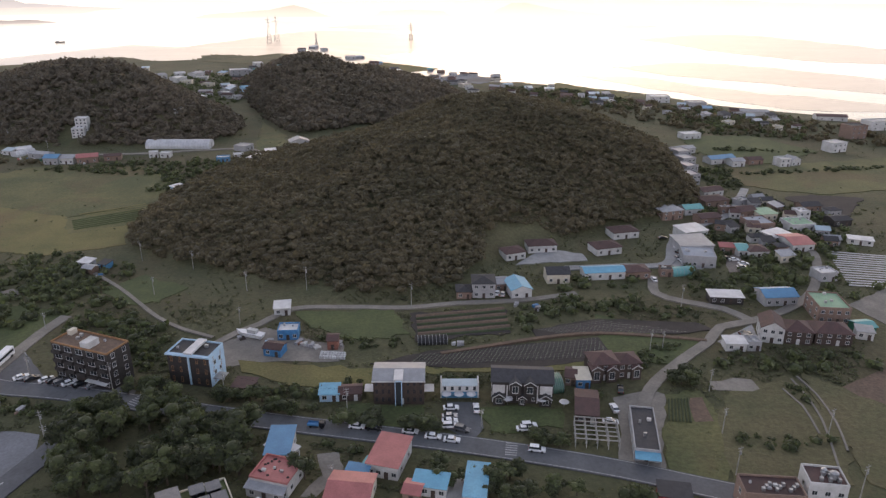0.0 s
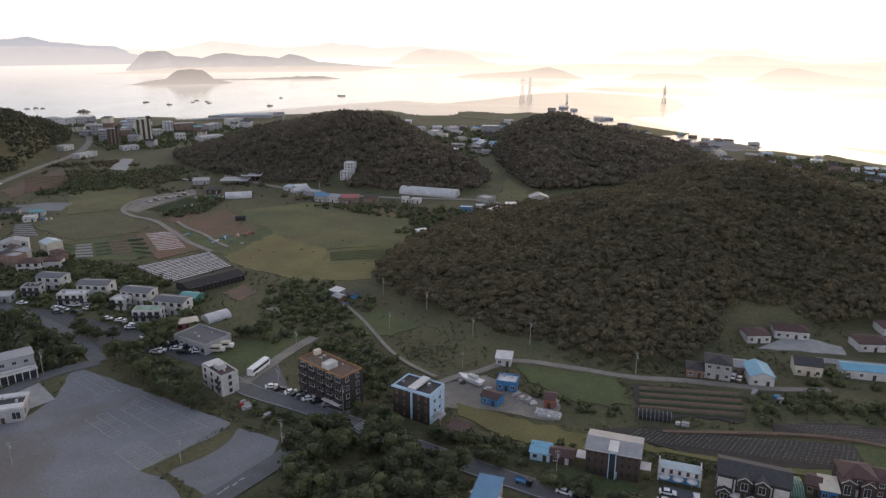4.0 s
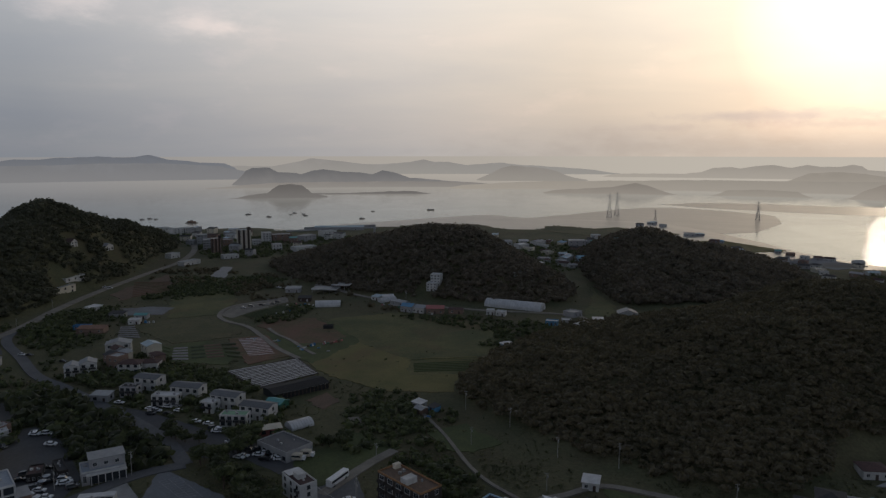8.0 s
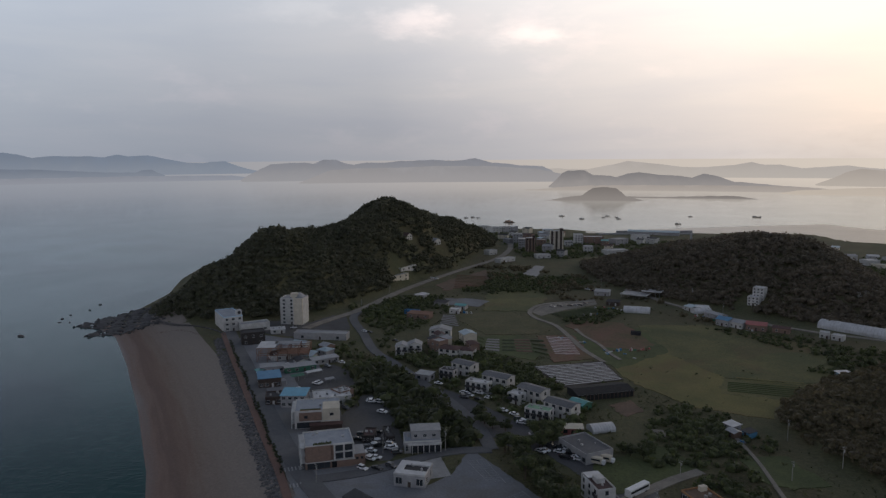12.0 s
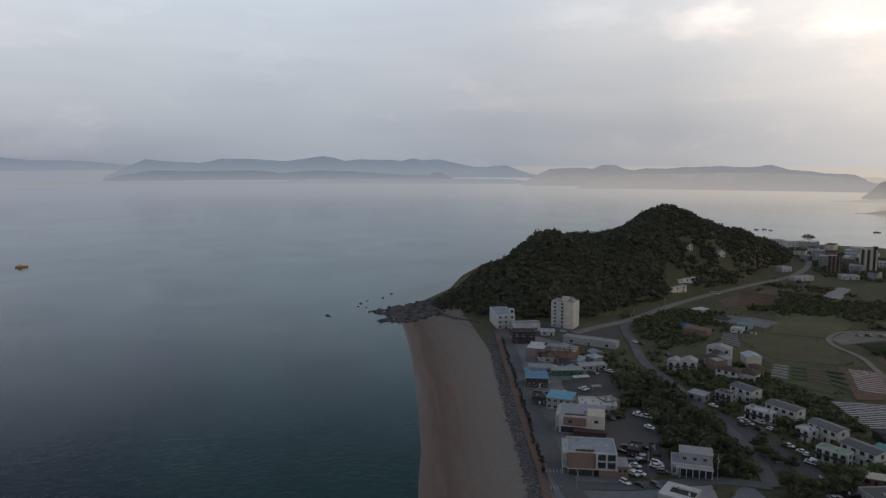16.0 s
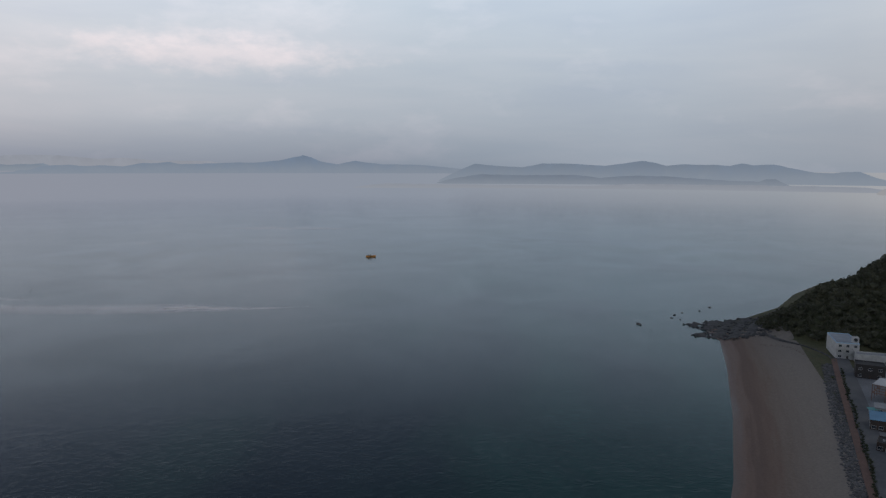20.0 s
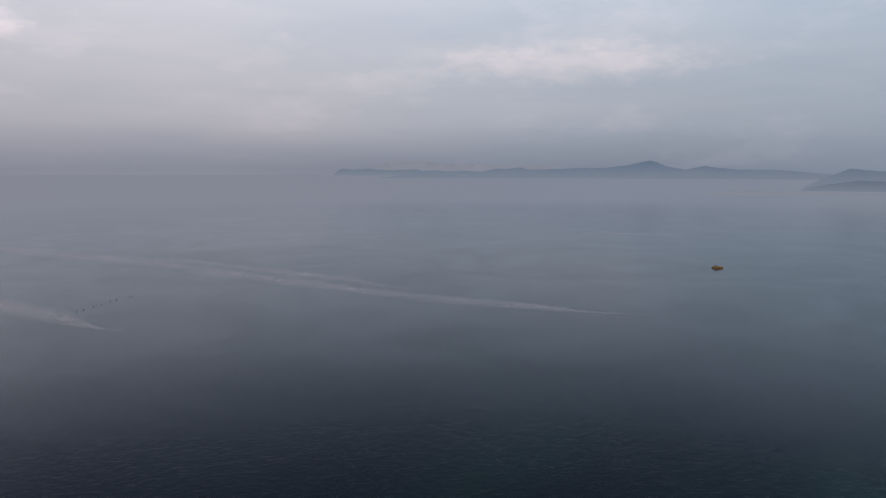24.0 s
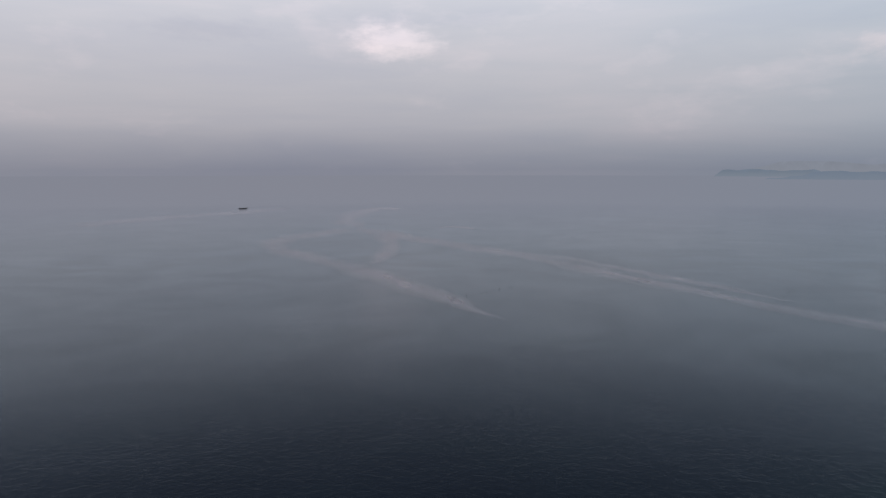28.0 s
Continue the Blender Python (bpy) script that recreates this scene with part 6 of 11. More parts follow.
def awning(a, b, out, z, label, material):
    ax, ay = a
    bx, by = b
    w = math.hypot(bx - ax, by - ay)
    t = thing("canopy", ax, ay, zed(ax, ay), math.degrees(math.atan2(by - ay, bx - ax)), label, "canopy")
    Shape().solid([(0, -out, z - 0.4), (w, -out, z - 0.4), (w, 0, z), (0, 0, z), (0, -out, z - 0.34), (w, -out, z - 0.34), (w, 0, z + 0.06), (0, 0, z + 0.06)],
                  [(3, 2, 1, 0), (4, 5, 6, 7), (0, 1, 5, 4), (1, 2, 6, 5), (2, 3, 7, 6), (3, 0, 4, 7)]).make("sheet", M[material], t)
    for x in (0.1, w / 2, w - 0.1):
        Shape().tube((x, -out + 0.1, -0.3), (x, -out + 0.1, z - 0.38), 0.05).make("post", M["steel"], t)
    return t


awning((50.3, 153.4), (56.8, 152.3), 3, 3.1, "blue sheet canopy on posts before the shop", "roofcyan")


def open_frame(name, label, a, b, depth, h, nx, ny, levels, material, category, roofs=()):
    """A bare frame of posts and beams."""
    ax, ay = a
    bx, by = b
    w = math.hypot(bx - ax, by - ay)
    t = thing(name, ax, ay, zed(ax, ay), math.degrees(math.atan2(by - ay, bx - ax)), label, category)
    r = 0.14 if h > 5 else 0.10
    for i in range(nx + 1):
        for j in range(ny + 1):
            x, y = w * i / nx, depth * j / ny
            Shape().box(x - r, y - r, -0.5, x + r, y + r, h).make("post", M[material], t)
    for k in range(1, levels + 1):
        z = h * k / levels
        for j in range(ny + 1):
            y = depth * j / ny
            Shape().box(0, y - r * 0.9, z - 0.3, w, y + r * 0.9, z).make("beam", M[material], t)
        for i in range(nx + 1):
            x = w * i / nx
            Shape().box(x - r * 0.9, 0, z - 0.26, x + r * 0.9, depth, z - 0.02).make("joist", M[material], t)
    for x0, y0, x1, y1, z, m_ in roofs:
        Shape().box(w * x0, depth * y0, z, w * x1, depth * y1, z + 0.2).make("roof_sheet", M[m_], t)
    return t


open_frame("pergola", "bare weathered grey pergola beams beside the road", (35.9, 158.8), (47.5, 157.4), 10, 3.2, 4, 5, 1, "pole", "pergola")
open_frame("building_frame", "rust-brown steel frame of an unfinished building with part of its roof", (-382.6, 165.6), (-365.3, 189.8), 15, 8.5, 5, 3, 2, "rust", "building frame",
           ((0, 0, 0.35, 1, 8.6, "roofwhite"), (0.3, 0.55, 0.8, 1, 8.6, "roofgrey"), (0.4, 0.1, 1, 0.9, 4.3, "rust")))

# ---- cottages at the near side of the road
building("cottage", "white-walled cottage with a bright blue sheet roof", (-45.7, 150.3), (-39.5, 150.5), 11, 3.8, "mono", "white", "roofblue", 1, 3, rise=0.9, category="cottage")
building("annex", "white lean-to beside the blue-roofed cottage", (-39.5, 151.0), (-37.6, 154.6), 8, 3.0, "mono", "white", "roofwhite", 1, 2, rise=0.5, category="annex")
g, w, st = building("cottage", "white cottage with a faded red roof dotted with dark tyres", (-47.4, 141.4), (-37.5, 138.6), 9, 4.0, "flat", "white", "roofred", 1, 4, category="cottage", parapet="roofred")
rt = random.Random(8)
for _ in range(13):
    x, y = rt.uniform(1, w - 1), rt.uniform(1, 8)
    Shape().tube((x, y, 4.06), (x, y, 4.24), 0.36, 0.30, 10).make("roof_tyre", M["tyre"], g)
building("porch_shed", "grey sheet-roofed porch before the cottage", (-47.9, 139.4), (-38.4, 136.6), 2.6, 2.6, "mono", "grey", "roofgrey", 1, 3, rise=0.7, category="porch")
building("cottage", "white cottage with a plain faded red roof", (-19.1, 147.0), (-11.2, 144.9), 12, 4.0, "mono", "white", "roofred", 1, 4, rise=0.8, category="cottage")
building("cottage", "low cottage with a wide faded red roof", (-27.9, 134.2), (-17.4, 133.0), 10, 3.8, "gable", "cream", "roofred", 1, 4, rise=1.2, category="cottage")
building("cottage", "narrow cottage with a bright cyan sheet roof", (5.1, 135.7), (10.2, 135.0), 12, 3.4, "mono", "white", "roofcyan", 1, 3, rise=0.5, category="cottage")
building("cottage", "white cottage with a pale cyan roof", (-7.3, 140.0), (0.8, 138.4), 5, 3.0, "mono", "white", "roofcyan", 1, 4, rise=0.6, category="cottage")
building("shed", "small shed with a red roof", (-9.6, 137.6), (-5.5, 136.6), 5, 2.8, "gable", "brick", "roofred", 1, 1, rise=0.7, category="shed")
building("shed", "small dark shed with blue panels on its roof", (-24.6, 143.2), (-19.3, 142.0), 5, 2.8, "mono", "grey", "roofblue", 1, 2, rise=0.4, category="shed")
building("shed", "tiny shed with a teal roof", (-20.5, 147.0), (-18.7, 146.4), 4, 2.6, "mono", "grey", "roofteal", 1, 1, rise=0.3, category="shed")
g, w, st = building("cafe", "rendered cafe with a turfed roof terrace and dark garden cabins", (-59.2, 118.9), (-45.7, 126.3), 13, 6.5, "flat", "cream", "lawn", 2, 5, category="cafe")
Shape().extrude_x([(1, 6.5), (12, 6.5), (12, 9.0), (6.5, 9.8), (1, 9.0)], 0, 4.5).make("roof_cabin", M["cream"], g)
Shape().extrude_x([(0.6, 9.0), (6.5, 10.0), (12.4, 9.0), (12.4, 9.15), (6.5, 10.15), (0.6, 9.15)], -0.3, 4.8).make("cabin_roof", M["slate"], g)
for cx, cy in ((0.55, 9.5), (0.78, 9.0), (0.58, 4.6), (0.82, 4.6)):
    x = w * cx
    box_part(g, "garden_cabin", "carblack", x - 1.5, cy - 1.5, 6.56, x + 1.5, cy + 1.5, 8.8)
    box_part(g, "cabin_top", "slate", x - 1.7, cy - 1.7, 8.8, x + 1.7, cy + 1.7, 8.95)
building("van_shop", "dark red shop with black solar panels on top", (52.0, 136.5), (59.4, 135.2), 5, 3.0, "mono", "red", "roofdark", 1, 3, rise=0.4, category="shop")
g, w, st = building("restaurant", "white-gabled restaurant with a cluttered brown roof terrace", (70.6, 132.8), (84.4, 131.6), 7, 6.5, "flat", "brick", "roofbrown", 2, 5, category="restaurant")
for i in range(9):
    x = w * (0.3 + 0.075 * i)
    box_part(g, "roof_unit", "steel", x, 1.5 + (i % 3), 6.55, x + 0.7, 2.3 + (i % 3), 7.4)
g, w, st = building("restaurant", "white restaurant with a brown roof carrying tanks and ducts", (86.2, 134.8), (94.9, 133.5), 7, 8.0, "flat", "white", "roofbrown", 2, 3, category="restaurant")
tank(g, w * 0.7, 3, 8.05, 1.0, 1.6), tank(g, w * 0.5, 4.5, 8.05, 0.7, 1.2)
for i in range(5):
    box_part(g, "roof_unit", "steel", w * 0.3 + i * 1.0, 1.2 + (i % 2) * 2, 8.05, w * 0.3 + i * 1.0 + 0.7, 2.0 + (i % 2) * 2, 9.1)
building("roadside_office", "low grey office at the plaza corner", (-119.3, 104.3), (-111.7, 105.3), 5, 3.2, "flat", "grey", "roofwhite", 1, 2, category="office")

# ---- village to the east: (front left, front right, depth, height, roof, wall, cover, storeys, columns, rise, label)
VILLAGE = (
    ((38.7, 299.2), (51.8, 300.7), 8, 3.6, "hip", "white", "roofbrown", 1, 4, 1.8, "white hall with a brown hipped roof"),
    ((28.0, 289.8), (36.8, 293.1), 8, 3.4, "hip", "white", "roofbrown", 1, 3, 1.6, "white hall wing with a dark red hipped roof"),
    ((69.1, 296.1), (81.1, 299.6), 9, 3.4, "hip", "white", "roofbrown", 1, 3, 1.8, "white bungalow with a brown hipped roof"),
    ((81.4, 317.0), (94.1, 320.2), 9, 3.4, "hip", "white", "roofbrown", 1, 3, 1.8, "white bungalow with a brown roof below the wood"),
    ((11.6, 252.0), (20.5, 252.1), 9, 6.2, "hip", "grey", "roofdark", 2, 3, 1.4, "grey two-storey farmhouse with a dark roof"),
    ((5.4, 250.9), (11.3, 251.0), 7, 3.2, "hip", "brick", "roofdark", 1, 2, 1.2, "low farmhouse wing with a dark roof"),
    ((20.9, 258.4), (26.4, 259.0), 7, 3.2, "gable", "brick", "roofgrey", 1, 2, 1.0, "farm outbuilding with a grey roof"),
    ((26.8, 251.1), (34.9, 252.7), 11, 3.8, "cross", "white", "roofcyan", 1, 2, 1.6, "white barn with a pale cyan roof"),
    ((42.7, 265.7), (52.0, 266.3), 8, 4.2, "gable", "cream", "roofdark", 1, 3, 1.8, "cream house with a dark gabled roof"),
    ((58.8, 269.3), (75.9, 271.1), 7, 3.4, "gable", "white", "roofcyan", 1, 4, 1.0, "long white house with a cyan roof"),
    ((76.1, 270.0), (86.3, 271.2), 8, 3.4, "hip", "brick", "roofbrown", 1, 3, 1.4, "brick house with a brown roof"),
    ((103.9, 284.7), (117.6, 282.3), 12, 4.8, "flat", "grey", "deck", 1, 4, 0, "grey block-walled depot"),
    ((107.5, 297.8), (122.6, 299.3), 14, 4.2, "mono", "grey", "roofgrey", 1, 4, 0.5, "stepped grey depot hall"),
    ((115.5, 317.3), (127.6, 321.3), 10, 3.6, "mono", "white", "roofwhite", 1, 4, 0.4, "depot hall with a bright white roof"),
    ((91.2, 273.6), (96.3, 273.1), 5, 2.8, "flat", "brick", "roofdark", 1, 2, 0, "small flat-roofed shed"),
    ((103.1, 247.7), (115.6, 246.8), 6, 3.0, "mono", "black", "roofwhite", 1, 4, 0.4, "long black shed with a white roof"),
    ((123.3, 245.4), (136.2, 246.5), 9, 3.8, "gable", "grey", "roofblue", 1, 4, 1.6, "grey hall with a bright blue roof"),
    ((110.0, 217.8), (117.1, 215.8), 10, 5.6, "cross", "white", "roofbrown", 2, 3, 2.4, "white-gabled house with a brown tiled roof"),
    ((117.7, 216.6), (126.7, 215.1), 9, 4.8, "hip", "brown", "roofbrown", 2, 3, 2.4, "dark boarded house with a brown tiled roof"),
    ((127.9, 215.9), (140.0, 214.4), 9, 4.6, "hip", "brown", "roofbrown", 2, 4, 2.4, "dark boarded house with brown hipped roofs"),
    ((136.7, 231.9), (147.8, 230.7), 14, 6.0, "flat", "brick", "roofgreen", 2, 4, 0, "brick block with a green painted roof deck"),
    ((95.7, 211.0), (102.5, 210.7), 5, 3.0, "mono", "white", "roofwhite", 1, 2, 0.3, "white roadside hut"),
    ((103.0, 211.1), (107.6, 211.1), 5, 3.0, "flat", "grey", "roofgrey", 1, 2, 0, "grey roadside hut"),
    ((132.4, 296.0), (137.5, 296.1), 9, 3.2, "gable", "white", "roofteal", 1, 2, 1.4, "white house with a teal roof"),
    ((136.7, 294.1), (145.8, 294.8), 8, 3.4, "hip", "white", "roofbrown", 1, 3, 1.4, "white house with a brown roof"),
    ((112.4, 344.3), (124.0, 347.9), 10, 5.0, "hip", "brick", "roofgrey", 2, 3, 1.0, "brick house with a grey-brown roof"),
    ((126.8, 353.4), (136.7, 355.3), 8, 3.4, "gable", "white", "roofteal", 1, 2, 1.4, "house with a bright teal roof"),
    ((130.4, 339.3), (141.4, 341.9), 8, 3.2, "gable", "brick", "roofbrown", 1, 2, 1.2, "brick house with a brown roof"),
    ((142.1, 366.8), (156.5, 371.0), 10, 3.4, "hip", "brick", "roofbrown", 1, 3, 1.4, "brick house with a dark red roof"),
    ((147.5, 385.3), (160.3, 389.8), 9, 3.2, "gable", "white", "roofbrown", 1, 3, 1.2, "white house with a dark red roof"),
    ((153.3, 348.2), (163.3, 351.0), 9, 3.8, "gable", "brick", "roofbrown", 1, 3, 1.4, "brick house with a brown roof"),
    ((151.6, 327.9), (163.4, 329.6), 12, 4.0, "flat", "brick", "deck", 1, 3, 0, "flat-roofed brick house"),
    ((162.7, 344.8), (172.2, 346.7), 9, 3.6, "mono", "cream", "roofgreen", 1, 3, 0.4, "cream house with a pale green roof"),
    ((159.6, 301.8), (170.2, 303.3), 14, 3.6, "gable", "white", "roofred", 1, 3, 1.2, "hall with a red and white roof"),
    ((156.5, 312.5), (167.0, 317.8), 9, 3.0, "mono", "white", "roofwhite", 1, 2, 0.4, "shed with a bright white roof"),
    ((171.1, 328.1), (183.6, 329.8), 11, 3.6, "flat", "white", "roofgreen", 1, 3, 0, "white house with a pale green roof deck"),
    ((181.9, 344.1), (188.1, 345.1), 7, 5.0, "flat", "white", "roofwhite", 2, 2, 0, "small white two-storey house"),
    ((191.0, 358.7), (201.6, 360.7), 8, 3.4, "gable", "brick", "roofdark", 1, 3, 1.4, "house with a dark blue-grey roof"),
    ((196.2, 336.5), (206.0, 338.3), 8, 3.2, "gable", "black", "roofdark", 1, 2, 1.0, "dark shed with white panels"),
    ((155.6, 268.4), (163.7, 269.6), 7, 3.6, "flat", "grey", "roofwhite", 1, 2, 0, "small white-roofed pump house"),
    ((190.8, 312.8), (200.8, 309.3), 5, 2.6, "mono", "white", "roofwhite", 1, 3, 0.3, "long low white shed"),
    ((125.7, 300.7), (132.4, 299.4), 6, 3.2, "gable", "brick", "roofred", 1, 2, 1.0, "brick shed with a rusty red roof"),
    ((177.1, 458.1), (195.2, 464.3), 9, 3.6, "gable", "white", "roofblue", 1, 3, 1.4, "farmhouse with a blue roof"),
    ((189.2, 452.5), (197.9, 454.1), 8, 3.8, "gable", "white", "roofgrey", 1, 2, 1.2, "white farmhouse"),
    ((219.8, 451.5), (227.2, 453.1), 8, 5.2, "flat", "white", "roofgrey", 2, 2, 0, "white two-storey farmhouse"),
    ((228.6, 454.5), (235.9, 457.5), 8, 4.0, "cross", "white", "roofgrey", 1, 2, 2.0, "white gabled farmhouse"),
    ((202.3, 458.5), (212.3, 460.1), 8, 3.2, "gable", "brick", "roofbrown", 1, 2, 1.2, "farmhouse with a brown roof"),
    ((182.3, 531.8), (196.5, 535.8), 9, 4.0, "flat", "white", "roofwhite", 1, 3, 0, "white flat-roofed house near the shore"),
    ((163.8, 485.7), (177.4, 490.8), 9, 3.6, "gable", "white", "roofgrey", 1, 3, 1.2, "white house below the hill"),
    ((274.5, 491.5), (286.7, 496.4), 10, 6.4, "flat", "white", "roofgrey", 2, 3, 0, "white stepped two-storey block"),
    ((309.6, 534.5), (323.6, 537.8), 12, 10.0, "flat", "brick", "roofdark", 3, 4, 0, "brown hotel block near the shore"),
    ((200.2, 693.7), (219.5, 694.1), 14, 6.0, "flat", "white", "roofwhite", 2, 3, 0, "white house on the shore"),
    ((229.9, 670.0), (247.0, 670.4), 12, 5.0, "flat", "grey", "roofgrey", 1, 3, 0, "grey shore building"),
    ((262.9, 629.2), (285.9, 624.4), 12, 4.0, "gable", "white", "roofgrey", 1, 3, 1.2, "white house at the shore"),
    ((322.3, 612.5), (346.8, 608.0), 12, 4.0, "gable", "white", "roofbrown", 1, 3, 1.2, "house at the shore"),
    ((343.2, 566.7), (368.7, 571.5), 12, 7.0, "flat", "white", "roofgrey", 2, 4, 0, "white guesthouse at the shore"),
)
for a, b, depth, h, roof, wall, cover, storeys, cols, rise, label in VILLAGE:
    building("village_house", label, a, b, depth, h, roof, wall, cover, storeys, cols, rise=max(rise, 0.1), group="village houses", sides=storeys > 1)
for i in range(4):
    building("terrace_block", "grey stepped terrace block beside the wood", (158.5, 468.3) if i == 0 else ((155.6, 449.3) if i == 1 else ((151.8, 430.2) if i == 2 else (147.1, 410.2))),
             (167.9, 471.5) if i == 0 else ((164.7, 452.2) if i == 1 else ((159.8, 433.0) if i == 2 else (154.0, 411.5))), 12, 6.0, "flat", "grey", "roofgrey", 2, 3, group="terrace blocks", sides=False)


# ---- motels and houses west of the car park
MOTELS = (
    ((-266.9, 226.5), (-255.3, 231.1), 6, 5.2, "flat", "white", "roofwhite", 2, 4, 0, "white two-storey motel front with dark windows"),
    ((-266.7, 237.9), (-252.1, 241.7), 8, 6.6, "gable", "white", "slate", 2, 4, 0.9, "white motel wing with a grey slate gabled roof"),
    ((-241.1, 231.6), (-234.2, 232.5), 6, 4.7, "flat", "white", "roofwhite", 2, 2, 0, "white two-storey motel front"),
    ((-241.6, 238.6), (-227.6, 240.4), 8, 6.3, "gable", "white", "slate", 2, 4, 0.9, "white motel wing with a grey slate gabled roof"),
    ((-220.0, 222.1), (-209.0, 226.7), 6, 5.2, "flat", "white", "roofgreen", 2, 4, 0, "white motel front with a planted roof"),
    ((-219.4, 234.0), (-204.7, 236.2), 8, 6.2, "gable", "white", "slate", 2, 4, 0.9, "white motel wing with a grey slate gabled roof"),
    ((-290.6, 228.3), (-282.8, 231.7), 6, 5.2, "flat", "grey", "roofdark", 2, 3, 0, "pale two-storey motel front"),
    ((-294.8, 240.4), (-282.1, 243.0), 8, 6.2, "gable", "white", "slate", 2, 3, 0.9, "white motel wing with a dark roof"),
    ((-342.1, 235.7), (-337.3, 241.4), 8, 5.6, "cross", "white", "roofgrey", 2, 2, 1.6, "white house with gabled front"),
    ((-339.3, 242.8), (-334.0, 249.1), 8, 6.0, "cross", "white", "roofgrey", 2, 2, 1.8, "white house with gabled front"),
    ((-360.3, 275.3), (-350.4, 284.9), 9, 6.0, "cross", "white", "roofgrey", 2, 3, 1.8, "white pension with gabled bays"),
    ((-323.7, 254.0), (-313.1, 259.2), 9, 5.4, "hip", "white", "roofbrown", 2, 3, 1.6, "white house with a dark brown roof"),
    ((-317.2, 261.7), (-308.0, 267.1), 8, 4.6, "hip", "white", "roofbrown", 1, 3, 1.4, "white house with a brown roof"),
    ((-298.0, 217.9), (-290.1, 221.4), 6, 3.4, "mono", "grey", "roofgrey", 1, 2, 0.4, "grey shed beside parked cars"),
    ((-188.5, 210.2), (-170.3, 205.9), 13, 4.0, "flat", "grey", "asphalt", 1, 6, 0, "low grey shop block with a bare roof deck"),
    ((-196.8, 221.5), (-190.7, 228.2), 5, 2.8, "mono", "roofred", "cream", 1, 3, 0.3, "row of market stalls with cream awnings"),
    ((-217.2, 248.5), (-208.7, 248.7), 7, 3.2, "gable", "green", "roofteal", 1, 2, 1.2, "barn with a dark green roof"),
    ((-417.9, 207.0), (-391.8, 231.3), 8, 4.0, "flat", "grey", "roofgrey", 1, 10, 0, "long low grey and blue workshop"),
    ((-527.6, 361.0), (-535.0, 385.0), 10, 6.2, "flat", "cream", "roofgrey", 2, 5, 0, "cream two-storey lodge on the slope"),
    ((-541.2, 381.0), (-549.3, 404.6), 10, 6.0, "flat", "white", "roofgrey", 2, 4, 0, "white lodge annex on the slope"),
    ((-581.6, 417.0), (-584.5, 425.5), 7, 4.6, "cross", "white", "roofbrown", 2, 2, 3.0, "white villa among the headland trees"),
    ((-590.7, 459.0), (-594.5, 471.0), 9, 4.2, "cross", "white", "roofgrey", 1, 3, 3.0, "white villa with steep roofs on the headland"),
)
for a, b, depth, h, roof, wall, cover, storeys, cols, rise, label in MOTELS:
    g, w, st = building("motel_house", label, a, b, depth, h, roof, wall, cover, storeys, cols, rise=max(rise, 0.1), frame_mat="roofdark", win=(1.8, 1.5), group="motels and houses")
    if "front" in label and h > 4.6:
        balconies(g, w, st, 2, cols, "roofdark", 0.9)

g, w, st = building("white_house", "white cubic three-storey house with a brown roof box", (-156.2, 186.3), (-144.1, 180.7), 6.5, 7.4, "flat", "white", "roofbrown", 3, 3, win=(1.2, 1.4), frame_mat="roofdark")
box_part(g, "roof_box", "white", w * 0.35, 2, 7.4, w * 0.62, 5, 9.2)
box_part(g, "roof_cover", "roofwhite", 0.0, 0.5, 8.0, w * 0.33, 6, 8.15)
balconies(g, 3.0, 2.47, 3, 1, "roofdark", 0.9, 1, w - 3.2)

# ---- seafront
g, w, st = building("cafe", "three-storey brown and white cafe with framed terraces facing the sea", (-235.2, 119.5), (-227.6, 136.5), 15, 9.2, "flat", "brick", "deck", 3, 0, frame_mat="roofdark", category="cafe", parapet="white")
box_part(g, "brown_panel", "brick", w * 0.02, -0.5, 3.3, w * 0.52, 0.1, 9.4)
box_part(g, "shopfront", "glass", w * 0.04, -0.12, 0.3, w * 0.50, 0.02, 3.0)
for i in range(5):
    box_part(g, "mullion", "roofdark", w * (0.04 + 0.115 * i) - 0.06, -0.18, 0.2, w * (0.04 + 0.115 * i) + 0.06, -0.08, 3.1)
box_part(g, "sill", "white", w * 0.0, -0.7, 3.0, w * 1.02, 0.0, 3.3)
box_part(g, "entrance", "carblack", w * 0.54, -0.10, 0.2, w * 0.64, 0.02, 2.9)
for k in range(3):
    box_part(g, "loggia_slab", "white", w * 0.58, -0.9, 3.25 + 3.05 * k, w * 1.0, 0.1, 3.55 + 3.05 * k)
for i in range(3):
    box_part(g, "loggia_pier", "white", w * (0.58 + 0.195 * i), -0.9, 3.3, w * (0.58 + 0.195 * i) + 0.6, 0.1, 9.5)
for k in range(2):
    for i in range(2):
        box_part(g, "loggia_glass", "glass", w * (0.61 + 0.195 * i), -0.10, 3.6 + 3.05 * k, w * (0.775 + 0.195 * i), -0.03, 6.2 + 3.05 * k)
box_part(g, "side_wing", "brick", w * 1.005, 0.6, -0.5, w * 1.24, 9, 4.4), box_part(g, "wing_roof", "roofgrey", w * 1.0, 0.4, 4.4, w * 1.25, 9.2, 4.6)
for i in range(2):
    window(g, w * (1.07 + 0.1 * i), 0.6, 2.2, 0, 1.0, 1.0, "roofdark")
